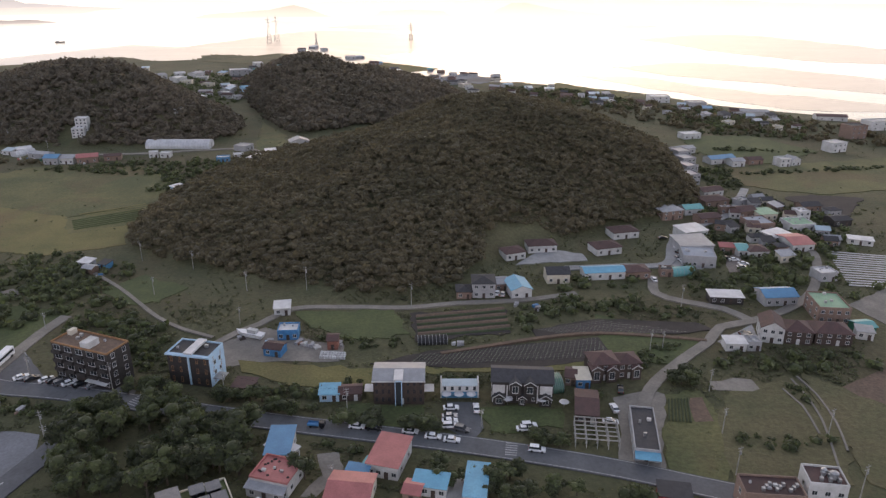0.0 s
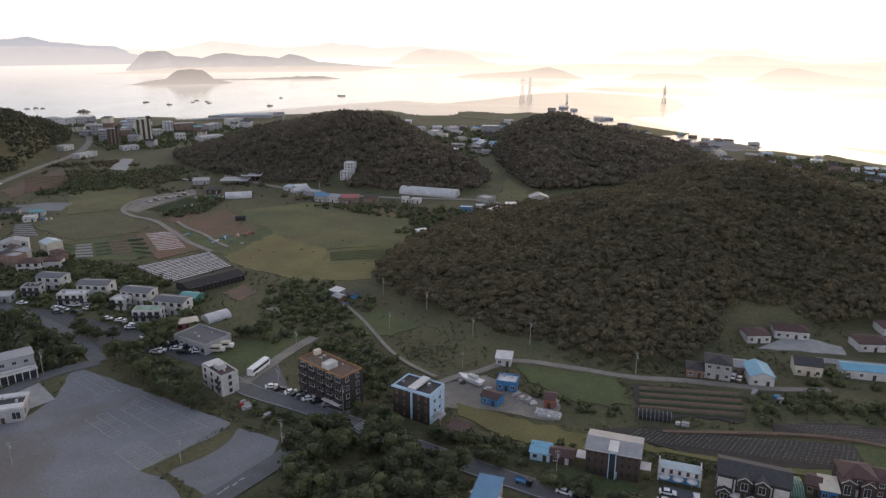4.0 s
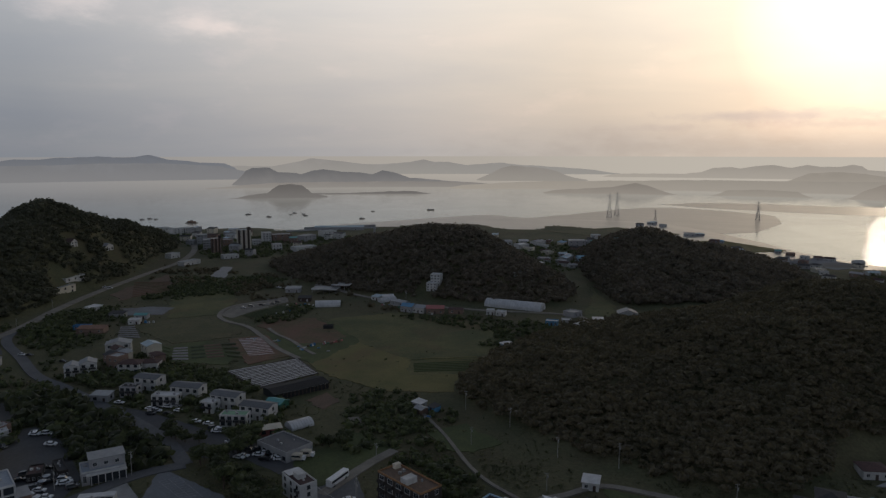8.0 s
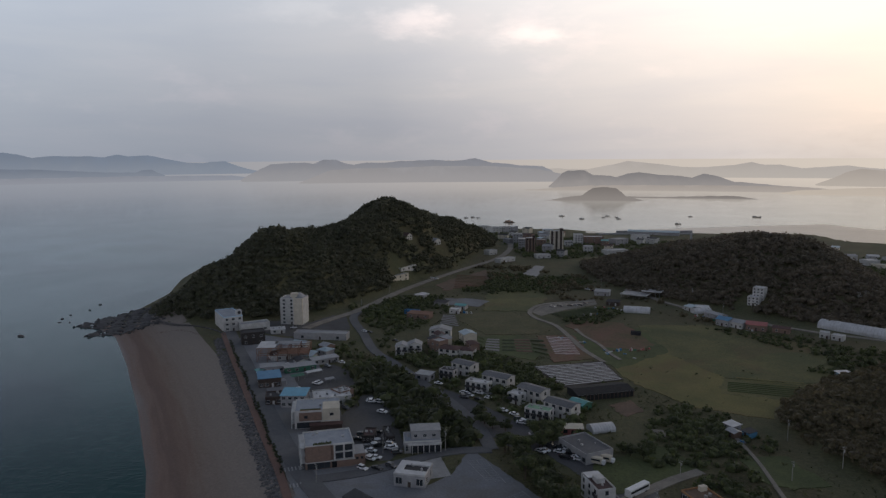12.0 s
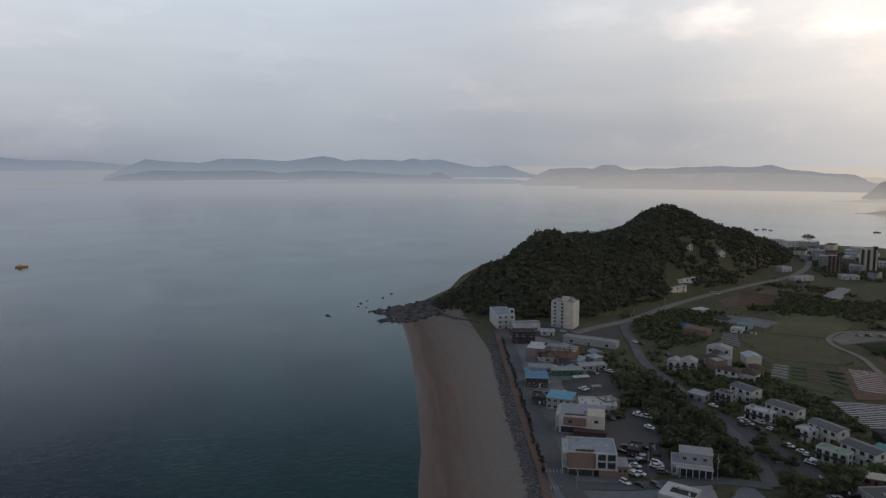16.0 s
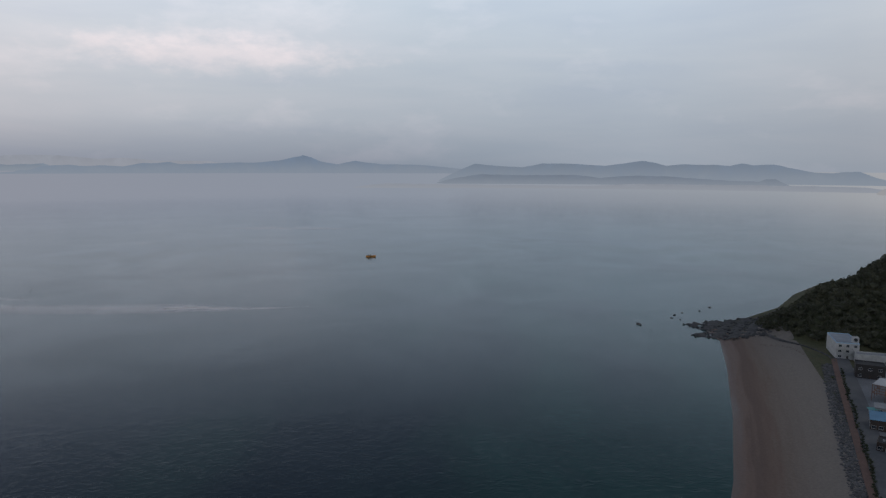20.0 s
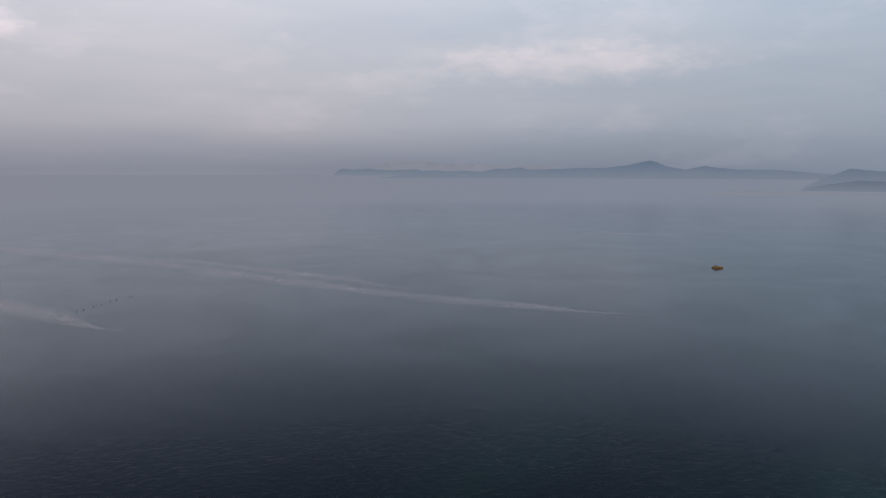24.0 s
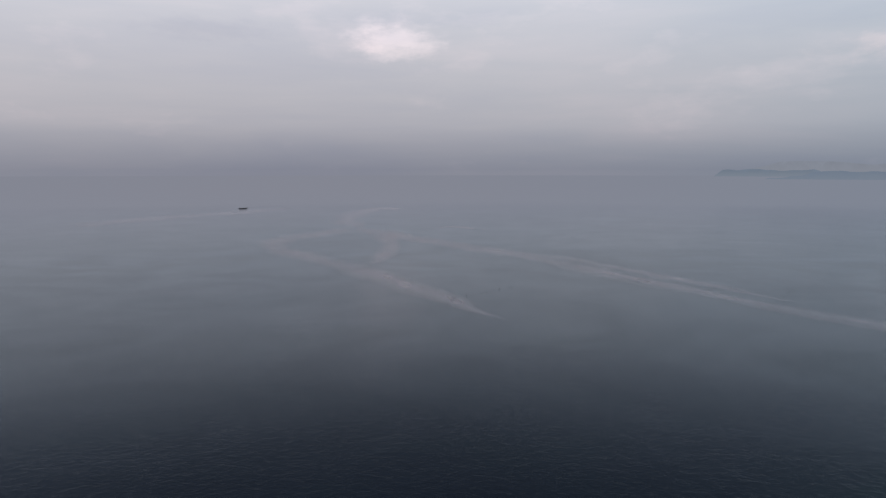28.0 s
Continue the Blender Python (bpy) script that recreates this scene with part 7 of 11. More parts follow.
for k in range(3):
    box_part(g, "terrace", "white", -1.8, 0.5, 3.0 * (k + 1) - 0.15, 0.1, 14.5, 3.0 * (k + 1) + 0.05)
    box_part(g, "terrace_rail", "steel", -1.8, 0.5, 3.0 * (k + 1) + 0.9, -1.7, 14.5, 3.0 * (k + 1) + 1.0)
    box_part(g, "terrace_glass", "glass", -0.08, 1.0, 3.0 * k + 0.4, 0.0, 14.0, 3.0 * k + 2.6)
    for i in range(5):
        box_part(g, "terrace_post", "white", -1.8, 0.6 + 3.4 * i, 3.0 * k, -1.55, 0.85 + 3.4 * i, 3.0 * k + 2.9)
rh = random.Random(12)
for i in range(12):
    x, k = w * 0.2 + i * 0.55, rh.uniform(0.35, 0.6)
    bush = Shape()
    for _ in range(5):
        px, py, pz, r_ = x + rh.uniform(-0.3, 0.3), 1.3 + rh.uniform(-0.4, 0.4), 9.3 + rh.uniform(0, 0.5), k * rh.uniform(0.5, 1)
        bush.tube((px, py, pz), (px + rh.uniform(-0.3, 0.3), py, pz + r_ * 1.4), r_, 0.1, 6)
    bush.make("planter_bush", M["treeleaf"], g)
g, w, st = building("cafe", "white and brown cafe with a long planted roof terrace", (-275.9, 135.6), (-266.0, 152.7), 16, 7.6, "flat", "white", "deck", 2, 0, category="cafe", parapet="white")
box_part(g, "brown_panel", "brick", w * 0.10, -0.35, 3.6, w * 0.60, 0.05, 7.3)
window(g, w * 0.25, -0.37, 4.8, 0, 1.5, 1.2, "roofdark")
box_part(g, "shopfront", "glass", w * 0.05, -0.10, 0.3, w * 0.58, 0.02, 3.0)
box_part(g, "sill", "white", -0.2, -0.5, 3.1, w * 1.0, 0.0, 3.45)
box_part(g, "end_block", "cream", w * 0.62, -0.4, -0.4, w * 1.0, 9, 8.8)
window(g, w * 0.82, -0.4, 5.6, 0, 1.7, 1.2, "roofdark")
box_part(g, "planter", "timber", w * 0.12, 0.5, 7.65, w * 0.58, 1.8, 8.2), box_part(g, "planting", "treeleaf", w * 0.13, 0.6, 8.2, w * 0.57, 1.7, 8.45)
box_part(g, "lean_to", "brown", w * 0.35, -4.0, -0.3, w * 1.05, -0.5, 2.6), box_part(g, "lean_to_roof", "roofbrown", w * 0.33, -4.3, 2.6, w * 1.07, -0.52, 2.85)
for i in range(3):
    box_part(g, "terrace", "white", -1.5, 0.5, 2.5 * (i + 1) - 0.15, 0.1, 15.5, 2.5 * (i + 1))
    box_part(g, "terrace_glass", "glass", -0.07, 1.0, 2.5 * i + 0.3, 0.0, 15.0, 2.5 * i + 2.1)
    for j in range(4):
        box_part(g, "terrace_post", "white", -1.5, 0.6 + 4.8 * j, 2.5 * i, -1.25, 0.85 + 4.8 * j, 2.5 * i + 2.4)
for label, a_, b_, dp, cover in (("black container cabin with a brown roof in the cafe yard", (-244.3, 150.5), (-240.9, 154.2), 9, "roofbrown"), ("black container cabin beside the parked cars", (-236.4, 157.8), (-235.0, 160.8), 12, "roofdark")):
    g, w, st = building("cabin", label, a_, b_, dp, 2.8, "flat", "black", cover, 1, 3, category="cabin", win=(0.9, 1.1), door=False)
SEAFRONT = (
    ((-294.4, 155.1), (-287.0, 171.4), 12, 4.2, "flat", "white", "roofwhite", 1, 5, 0, "low white restaurant with roof plant"),
    ((-293.3, 168.8), (-293.9, 176.9), 8, 4.4, "flat", "brick", "roofwhite", 1, 3, 0, "brick restaurant kitchen"),
    ((-304.6, 142.8), (-297.0, 152.0), 10, 6.0, "mono", "grey", "roofcyan", 2, 4, 0.6, "grey fish restaurant with a blue roof"),
    ((-312.2, 138.5), (-308.6, 145.3), 9, 3.6, "flat", "brown", "roofdark", 1, 3, 0, "dark low restaurant"),
    ((-338.0, 146.6), (-333.9, 157.3), 11, 5.0, "mono", "brown", "roofblue", 1, 4, 0.8, "brown hall with a bright blue roof"),
    ((-360.8, 158.1), (-355.9, 170.4), 7, 3.4, "mono", "grey", "roofgrey", 1, 3, 0.3, "low grey-roofed stalls"),
    ((-352.1, 168.5), (-347.5, 185.3), 7, 3.2, "mono", "green", "roofgrey", 1, 4, 0.3, "low stalls with grey and green awnings"),
    ((-355.3, 187.7), (-353.7, 203.5), 6, 3.0, "mono", "grey", "roofgrey", 1, 4, 0.3, "long low shed roof"),
    ((-424.0, 173.8), (-419.3, 187.7), 10, 7.5, "flat", "black", "roofdark", 2, 3, 0, "black-clad two-storey cafe"),
    ((-454.4, 186.6), (-450.8, 205.6), 8, 5.5, "flat", "white", "roofgrey", 1, 5, 0, "low white seafront block"),
    ((-438.6, 200.7), (-435.2, 209.4), 7, 3.0, "mono", "white", "roofwhite", 1, 2, 0.3, "small white kiosk"),
    ((-377.6, 175.0), (-376.1, 184.0), 6, 3.2, "flat", "white", "roofwhite", 1, 2, 0, "small white site office"),
)
for a, b, depth, h, roof, wall, cover, storeys, cols, rise, label in SEAFRONT:
    g, w, st = building("seafront_house", label, a, b, depth, h, roof, wall, cover, storeys, cols, rise=max(rise, 0.1), group="seafront buildings", win=(1.8, 1.5))
    if cover == "roofwhite":
        for i in range(4):
            box_part(g, "roof_unit", "steel", w * (0.15 + 0.2 * i), 2 + (i % 2) * 3, h + 0.05, w * (0.15 + 0.2 * i) + 1.0, 3 + (i % 2) * 3, h + 0.9)
g, w, st = building("cafe", "grey two-storey cafe with a set-back upper floor and tall windows", (-224.1, 158.0), (-216.0, 170.5), 10, 4.6, "flat", "grey", "deck", 1, 7, win=(1.2, 2.6), category="cafe", parapet="white")
box_part(g, "upper_floor", "grey", w * 0.2, 2.5, 4.6, w, 10, 8.2), box_part(g, "upper_roof", "roofgrey", w * 0.18, 2.2, 8.2, w + 0.3, 10.3, 8.45)
for i in range(3):
    window(g, w * (0.32 + 0.25 * i), 2.5, 5.6, 0, 1.5, 1.4)
box_part(g, "shopfront", "glass", w * 0.18, -0.14, 0.2, w * 0.98, -0.08, 3.3), box_part(g, "canopy", "white", w * 0.1, -1.4, 3.7, w + 0.2, 0.0, 4.3)
for i in range(6):
    box_part(g, "column", "white", w * (0.2 + 0.155 * i), -1.2, -0.2, w * (0.2 + 0.155 * i) + 0.3, -0.9, 3.7)
g, w, st = building("cafe", "dark low cafe with a white roof round an open court", (-203.7, 138.6), (-194.4, 145.8), 11, 4.6, "flat", "grey", "roofdark", 1, 3, win=(2.6, 2.6), category="cafe", parapet="white")
Shape().box(0, 0, 4.7, w, 3.2, 5.2).box(0, 3.2, 4.7, 2.6, 11, 5.2).box(2.6, 8, 4.7, w, 11, 5.2).make("roof_slab", M["roofwhite"], g)
t = thing("slanted_pavilion", -199.4, 114.5, GROUND, 20, "black slanted pavilion wall with pale lettering bars", "pavilion")
Shape().solid([(0, 0, -0.5), (13, -2.5, -0.5), (13, 6, -0.5), (0, 7, -0.5), (0, 0, 5.4), (13, -2.5, 3.6), (13, 6, 3.6), (0, 7, 5.4)],
              [(3, 2, 1, 0), (4, 5, 6, 7), (0, 1, 5, 4), (1, 2, 6, 5), (2, 3, 7, 6), (3, 0, 4, 7)]).make("wall", M["carblack"], t)
for i in range(3):
    Shape().solid([(0.5 + 1.2 * i, -0.2 - 0.23 * i, 3.6), (1.3 + 1.2 * i, -0.36 - 0.23 * i, 3.6), (1.3 + 1.2 * i, -0.36 - 0.23 * i, 4.8), (0.5 + 1.2 * i, -0.2 - 0.23 * i, 4.8)], [(0, 1, 2, 3)]).make("letter_bar", M["white"], t)
g, w, st = building("hotel", "white seven-storey hotel with a drum on its roof", (-461.2, 218.7), (-449.2, 230.3), 13, 18.5, "flat", "white", "roofgrey", 7, 4, win=(1.6, 1.5), category="hotel", frame_mat="roofgrey")
balconies(g, w * 0.55, st, 7, 2, "white", 1.0)
box_part(g, "shaft", "cream", w * 0.6, -0.8, 0, w, 0.1, 19.2)
Shape().tube((w * 0.55, 5, 18.5), (w * 0.55, 5, 22.0), 3.0, 2.8, 14).make("roof_drum", M["cream"], g)
Shape().solid([(w * 0.35, 2, 18.6), (w, 2, 18.6), (w, 11, 18.6), (w * 0.35, 11, 18.6), (w * 0.6, 5, 22), (w * 0.75, 8, 22)], [(0, 1, 4), (1, 2, 5, 4), (2, 3, 5), (3, 0, 4, 5)]).make("roof_gable", M["roofgrey"], g)
g, w, st = building("hotel", "white three-storey seafront hotel with a blue roof edge and round sign", (-464.7, 178.5), (-462.7, 191.2), 28, 10.0, "flat", "white", "deck", 3, 3, win=(1.8, 1.6), category="hotel", parapet="paleblue")
balconies(g, w, st, 3, 3, "white", 1.2)
box_part(g, "stair_tower", "white", w * 0.75, 3, 10, w * 1.02, 7, 13.5)
Shape().tube((w * 0.88, 2.98, 12), (w * 0.88, 2.85, 12), 1.1, n=16).make("round_sign", M["roofdark"], g)

for a_, b_, out_, z_, m_ in (((-341.4, 147.7), (-340.7, 153.3), 3.5, 3.0, "green"), ((-337.7, 153.3), (-337.5, 160.8), 3.0, 2.8, "roofgrey"), ((-340.2, 165.4), (-339.1, 172.6), 3.5, 3.0, "green"),
                             ((-341.5, 175.1), (-340.8, 184.4), 3.0, 2.8, "roofwhite"), ((-362.7, 155.0), (-362.3, 160.1), 3.0, 2.8, "roofteal"), ((-363.7, 170.6), (-363.2, 176.3), 2.5, 2.6, "roofwhite"),
                             ((-367.5, 185.7), (-367.3, 194.7), 3.0, 2.8, "roofgreen"), ((-324.7, 177.5), (-324.1, 182.8), 2.5, 2.6, "roofgrey")):
    awning(a_, b_, out_, z_, {"green": "dark green tarpaulin stall canopy on posts", "roofteal": "teal sheet stall canopy on posts", "roofgreen": "pale green stall canopy on posts"}.get(m_, "grey sheet stall canopy on posts"), m_)

# ---- farms in the valley
def tunnel(name, label, a, b, depth, h, material, rings=10, category="greenhouse", end_mat=""):
    """A round-roofed tunnel with its long side from a to b."""
    ax, ay = a
    bx, by = b
    w = math.hypot(bx - ax, by - ay)
    t = thing(name, ax, ay, zed(ax, ay), math.degrees(math.atan2(by - ay, bx - ax)), label, category)
    n = 10
    o = [(depth * (0.5 - 0.5 * math.cos(math.pi * k / n)), h * (0.25 + 0.75 * math.sin(math.pi * k / n)) if 0 < k < n else 0) for k in range(n + 1)]
    o = [(0, -0.3), (0, h * 0.35)] + [p for p in o[1:-1]] + [(depth, h * 0.35), (depth, -0.3)]
    Shape().extrude_x(o, 0, w).make("cover", M[material], t)
    for k in range(rings + 1):
        x = w * k / rings
        v, f = [], []
        for y, z in o:
            yy, zz = depth / 2 + (y - depth / 2) * 1.02, z * 1.03
            v += [(x - 0.06, yy, zz), (x + 0.06, yy, zz)]
        for i in range(len(o) - 1):
            f.append((2 * i, 2 * i + 1, 2 * i + 3, 2 * i + 2))
        link_mesh("hoop", v, f, M["steel"], t)
    box_part(t, "door", end_mat or "grey", w - 0.05, depth * 0.4, 0, w + 0.08, depth * 0.6, h * 0.6)
    return t


tunnel("greenhouse", "long silver plastic greenhouse in the valley", (-212.1, 496.8), (-166.8, 497.5), 12, 5.6, "roofwhite", 22)
tunnel("greenhouse", "bare white hoop tunnel on grass", (-188.6, 232.3), (-184.1, 242.0), 7, 3.0, "roofwhite", 8)
tunnel("greenhouse", "green tunnel beside the pension", (33.8, 184.8), (37.0, 185.2), 9, 3.4, "green", 5)
tunnel("greenhouse", "small teal covered plastic tunnel", (96.9, 273.6), (106.4, 274.9), 6, 3.0, "roofteal", 6)
tunnel("greenhouse", "white plastic tunnel by the workshops", (-327.5, 435.4), (-311.2, 445.8), 9, 4.2, "roofwhite", 6)
tunnel("greenhouse", "white plastic tunnel on the farm", (-289.4, 471.4), (-283.4, 484.4), 6, 3.5, "roofwhite", 6)
tunnel("greenhouse", "small white tunnel by the track", (-120.6, 441.0), (-116.6, 452.2), 8, 3.2, "roofwhite", 4)
tunnel("shed", "low black net tunnel beside the terraces", (-8.4, 214.2), (1.7, 215.0), 5, 2.2, "net", 8, "shed")
FARMS = (
    ((-261.4, 452.2), (-251.9, 452.0), 9, 4.5, "gable", "grey", "roofblue", 1, 3, 1.6, "grey-blue farm workshop"),
    ((-252.0, 453.9), (-242.5, 453.6), 9, 4.0, "gable", "white", "roofgrey", 1, 3, 1.4, "white farm shed"),
    ((-240.6, 454.4), (-228.6, 459.0), 9, 4.0, "gable", "brick", "roofred", 1, 3, 1.6, "farm shed with a dull red roof"),
    ((-292.7, 478.1), (-285.1, 483.3), 8, 3.5, "mono", "white", "roofwhite", 1, 3, 0.4, "white farm shed"),
    ((-199.2, 470.4), (-193.7, 472.5), 6, 3.4, "flat", "white", "roofwhite", 1, 2, 0, "white cabin before the greenhouse"),
    ((-192.3, 471.1), (-185.4, 471.8), 6, 3.0, "flat", "white", "roofwhite", 1, 2, 0, "white cabin before the greenhouse"),
    ((-150.4, 459.5), (-142.2, 460.9), 6, 3.0, "flat", "roofblue", "roofwhite", 1, 3, 0, "blue and white site cabin"),
    ((-138.7, 460.5), (-132.8, 462.8), 6, 4.0, "flat", "white", "roofwhite", 1, 2, 0, "white two-level cabin"),
    ((-120.5, 472.8), (-113.7, 475.4), 6, 3.0, "mono", "white", "roofwhite", 1, 2, 0.3, "white shed by the track"),
    ((-107.9, 494.1), (-95.6, 498.8), 9, 4.6, "cross", "white", "roofgrey", 1, 3, 2.4, "white gabled house below the ridge"),
    ((-138.6, 489.8), (-135.5, 498.9), 10, 3.4, "flat", "grey", "roofgrey", 1, 2, 0, "grey yard sheds"),
    ((-149.7, 382.7), (-145.9, 388.1), 6, 3.0, "mono", "paleblue", "roofwhite", 1, 2, 0.3, "pale blue hut by the track"),
    ((-156.5, 280.8), (-151.2, 279.2), 4.5, 2.8, "mono", "grey", "roofwhite", 1, 2, 0.5, "low shed with a white sheet roof at the plots"),
    ((-152.0, 275.2), (-147.4, 273.6), 4, 2.5, "gable", "oldwood", "roofgrey", 1, 1, 0.7, "small timber shed with a grey roof"),
    ((-147.6, 279.8), (-143.6, 278.6), 4.5, 2.4, "mono", "roofblue", "roofdark", 1, 1, 0.4, "lean-to shed with blue sheet walls"),
    ((-205.2, 542.8), (-200.7, 547.1), 7, 3.4, "flat", "white", "roofwhite", 1, 2, 0, "white cabin below the knoll"),
    ((-198.9, 550.3), (-194.2, 559.8), 7, 3.2, "mono", "white", "roofgrey", 1, 2, 0.3, "pale shed below the knoll"),
    ((-179.5, 595.3), (-172.3, 600.9), 9, 4.0, "cross", "white", "roofgrey", 1, 2, 2.2, "pale house on the slope"),
    ((-202.2, 725.1), (-177.3, 739.1), 14, 6.0, "gable", "paleblue", "roofcyan", 1, 5, 1.5, "large pale blue hall behind the ridge"),
    ((-239.2, 690.5), (-232.2, 701.1), 9, 4.0, "mono", "white", "roofwhite", 1, 3, 0.4, "pale house in the gap"),
    ((-220.1, 738.7), (-218.9, 761.0), 9, 4.0, "gable", "white", "roofblue", 1, 2, 1.5, "house with a blue roof in the gap"),
    ((-254.0, 863.6), (-234.1, 871.7), 14, 7.0, "flat", "grey", "roofwhite", 2, 4, 0, "flat white-roofed works in the gap"),
    ((-245.1, 941.3), (-234.4, 945.8), 12, 6.0, "flat", "white", "roofwhite", 2, 2, 0, "white house in the gap"),
    ((-299.5, 811.7), (-292.7, 825.3), 12, 5.0, "flat", "white", "roofwhite", 1, 3, 0, "white works near the flats"),
    ((-290.4, 848.7), (-284.5, 862.7), 12, 5.0, "gable", "white", "roofgrey", 1, 3, 1.5, "pale house near the flats"),
    ((-330.0, 832.6), (-321.3, 841.8), 12, 5.0, "gable", "white", "roofgrey", 1, 3, 1.5, "pale house near the flats"),
    ((-430.7, 305.5), (-420.8, 311.0), 4, 2.8, "flat", "blue", "blue", 1, 3, 0, "dark blue shipping container used as a store"),
    ((-420.0, 300.5), (-404.8, 309.0), 8, 3.2, "mono", "brick", "rust", 1, 3, 0.6, "long workshop with a rusty terracotta roof"),
    ((-410.0, 332.4), (-403.8, 336.7), 7, 3.0, "flat", "white", "roofwhite", 1, 2, 0, "white cabin among the plots"),
    ((-566.8, 533.0), (-568.1, 556.9), 9, 4.0, "flat", "white", "roofgrey", 1, 3, 0, "white roadside house"),
    ((-466.3, 347.8), (-469.2, 358.9), 7, 3.0, "mono", "white", "roofwhite", 1, 2, 0.4, "white roadside stall"),
    ((-57.1, 217.4), (-50.1, 217.8), 6, 3.4, "flat", "blue", "roofwhite", 1, 3, 0, "blue cabin with a white roof in the boatyard"),
    ((-59.5, 206.9), (-53.6, 205.5), 5, 3.0, "gable", "blue", "roofbrown", 1, 2, 0.8, "small blue hut with a brown roof"),
    ((-62.4, 235.9), (-56.7, 236.8), 6, 3.0, "mono", "white", "roofwhite", 1, 2, 0.4, "small shed with a white roof at the lane"),
    ((-38.9, 210.8), (-35.4, 210.9), 5, 3.6, "gable", "redbrick", "roofbrown", 1, 1, 0.9, "rusty red shed among white bales"),
    ((-63.6, 184.2), (-57.5, 183.4), 5, 2.4, "mono", "brown", "roofbrown", 1, 2, 0.5, "low brown shed below the guesthouse"),
    ((144.7, 220.1), (149.8, 218.5), 5, 3.0, "mono", "white", "roofgrey", 1, 2, 0.3, "white shed by the brick houses"),
    ((147.5, 223.4), (154.0, 224.3), 6, 2.4, "gable", "green", "roofteal", 1, 1, 0.9, "green tarpaulin shed"),
)
for a, b, depth, h, roof, wall, cover, storeys, cols, rise, label in FARMS:
    building("farm_building", label, a, b, depth, h, roof, wall, cover, storeys, cols, rise=max(rise, 0.1), group="farm buildings", sides=False)
g, w, st = building("hillside_block", "white stepped house on the wooded slope", (-268.9, 508.3), (-260.7, 510.3), 8, 6.5, "flat", "white", "roofwhite", 3, 3)
building("hillside_block", "upper part of the white stepped hillside house", (-269.3, 516.3), (-261.2, 517.6), 8, 9.5, "flat", "white", "roofwhite", 4, 3)
g, w, st = building("shade_house", "long low black netted shade house on posts", (-219.8, 258.6), (-207.4, 285.5), 13, 3.2, "gable", "net", "net", 1, 0, rise=1.1, over=0.5, category="greenhouse", door=False, sides=False)
for i in range(15):
    box_part(g, "post", "oldwood", w * i / 14 - 0.08, -0.5, -0.3, w * i / 14 + 0.08, -0.36, 3.1)
box_part(g, "eaves_rail", "steel", -0.4, -0.52, 3.02, w + 0.4, -0.4, 3.12)
for label, a, b, depth, h in (("low flat grey carport roof with a white fascia", (-362.0, 478.0), (-343.0, 484.5), 12, 3.6),
                              ("raised flat carport roof with a white fascia", (-351.0, 491.5), (-337.5, 496.5), 13, 5.6)):
    t = open_frame("carport", label, a, b, depth, h, 4, 2, 1, "steel", "carport")
    w = math.hypot(b[0] - a[0], b[1] - a[1])
    Shape().box(-0.6, -0.6, h + 0.02, w + 0.6, depth + 0.6, h + 0.25).make("roof_sheet", M["roofgrey"], t)
    Shape().box(-0.7, -0.75, h - 0.2, w + 0.7, -0.6, h + 0.55).box(-0.7, depth + 0.6, h - 0.2, w + 0.7, depth + 0.75, h + 0.55).box(-0.75, -0.6, h - 0.2, -0.6, depth + 0.6, h + 0.55).box(
        w + 0.6, -0.6, h - 0.2, w + 0.75, depth + 0.6, h + 0.55).make("fascia", M["roofwhite"], t)
# stacked crates, drums and sheeting along the field edges and in the yards
rng_c = random.Random(5)
for label, (ax, ay), (bx, by), n in (("beside the red field", (-266.0, 341.5), (-250.8, 363.0), 14), ("below the vehicle yard", (-352.0, 432.0), (-326.0, 442.0), 9), ("below the vehicle yard", (-340.0, 400.0), (-328.0, 424.0), 6),
                                     ("in the farm yard", (-290.0, 466.0), (-232.0, 452.0), 12), ("among the plots", (-412.0, 338.0), (-396.0, 344.0), 5)):
    for k in range(n):
        u = (k + rng_c.random()) / n
        x, y = ax + (bx - ax) * u + rng_c.uniform(-1.6, 1.6), ay + (by - ay) * u + rng_c.uniform(-1.6, 1.6)
        key, word = rng_c.choice((("bag", "white sacks"), ("blue", "blue crates"), ("grey", "grey crates"), ("green", "green tarpaulin bundle"), ("roofred", "faded red crates"), ("bag", "white sacks"), ("oldwood", "weathered timber stack")))
        t = thing("stack", x, y, zed(x, y) + 0.05, rng_c.uniform(0, 180), word + " stacked " + label, "stack", "stacks " + label)
        w, d, h = rng_c.uniform(0.9, 2.2), rng_c.uniform(0.8, 1.4), rng_c.uniform(0.5, 1.0)
        Shape().box(-w / 2, -d / 2, 0, w / 2, d / 2, h).make("lower_bale", M[key], t)
        Shape().box(-w * 0.4, -d * 0.4, h, w * 0.3, d * 0.38, h * 1.7).make("upper_bale", M[key], t)
t = thing("tarpaulin_stack", -280.1, 386.7, GROUND + 0.1, 30, "black tarpaulin stretched over a stack in the meadow", "stack")
Shape().extrude_x([(-2.2, 0), (2.2, 0), (1.6, 2.0), (0, 2.7), (-1.6, 2.0)], -3.2, 3.2).make("cover", M["net"], t)
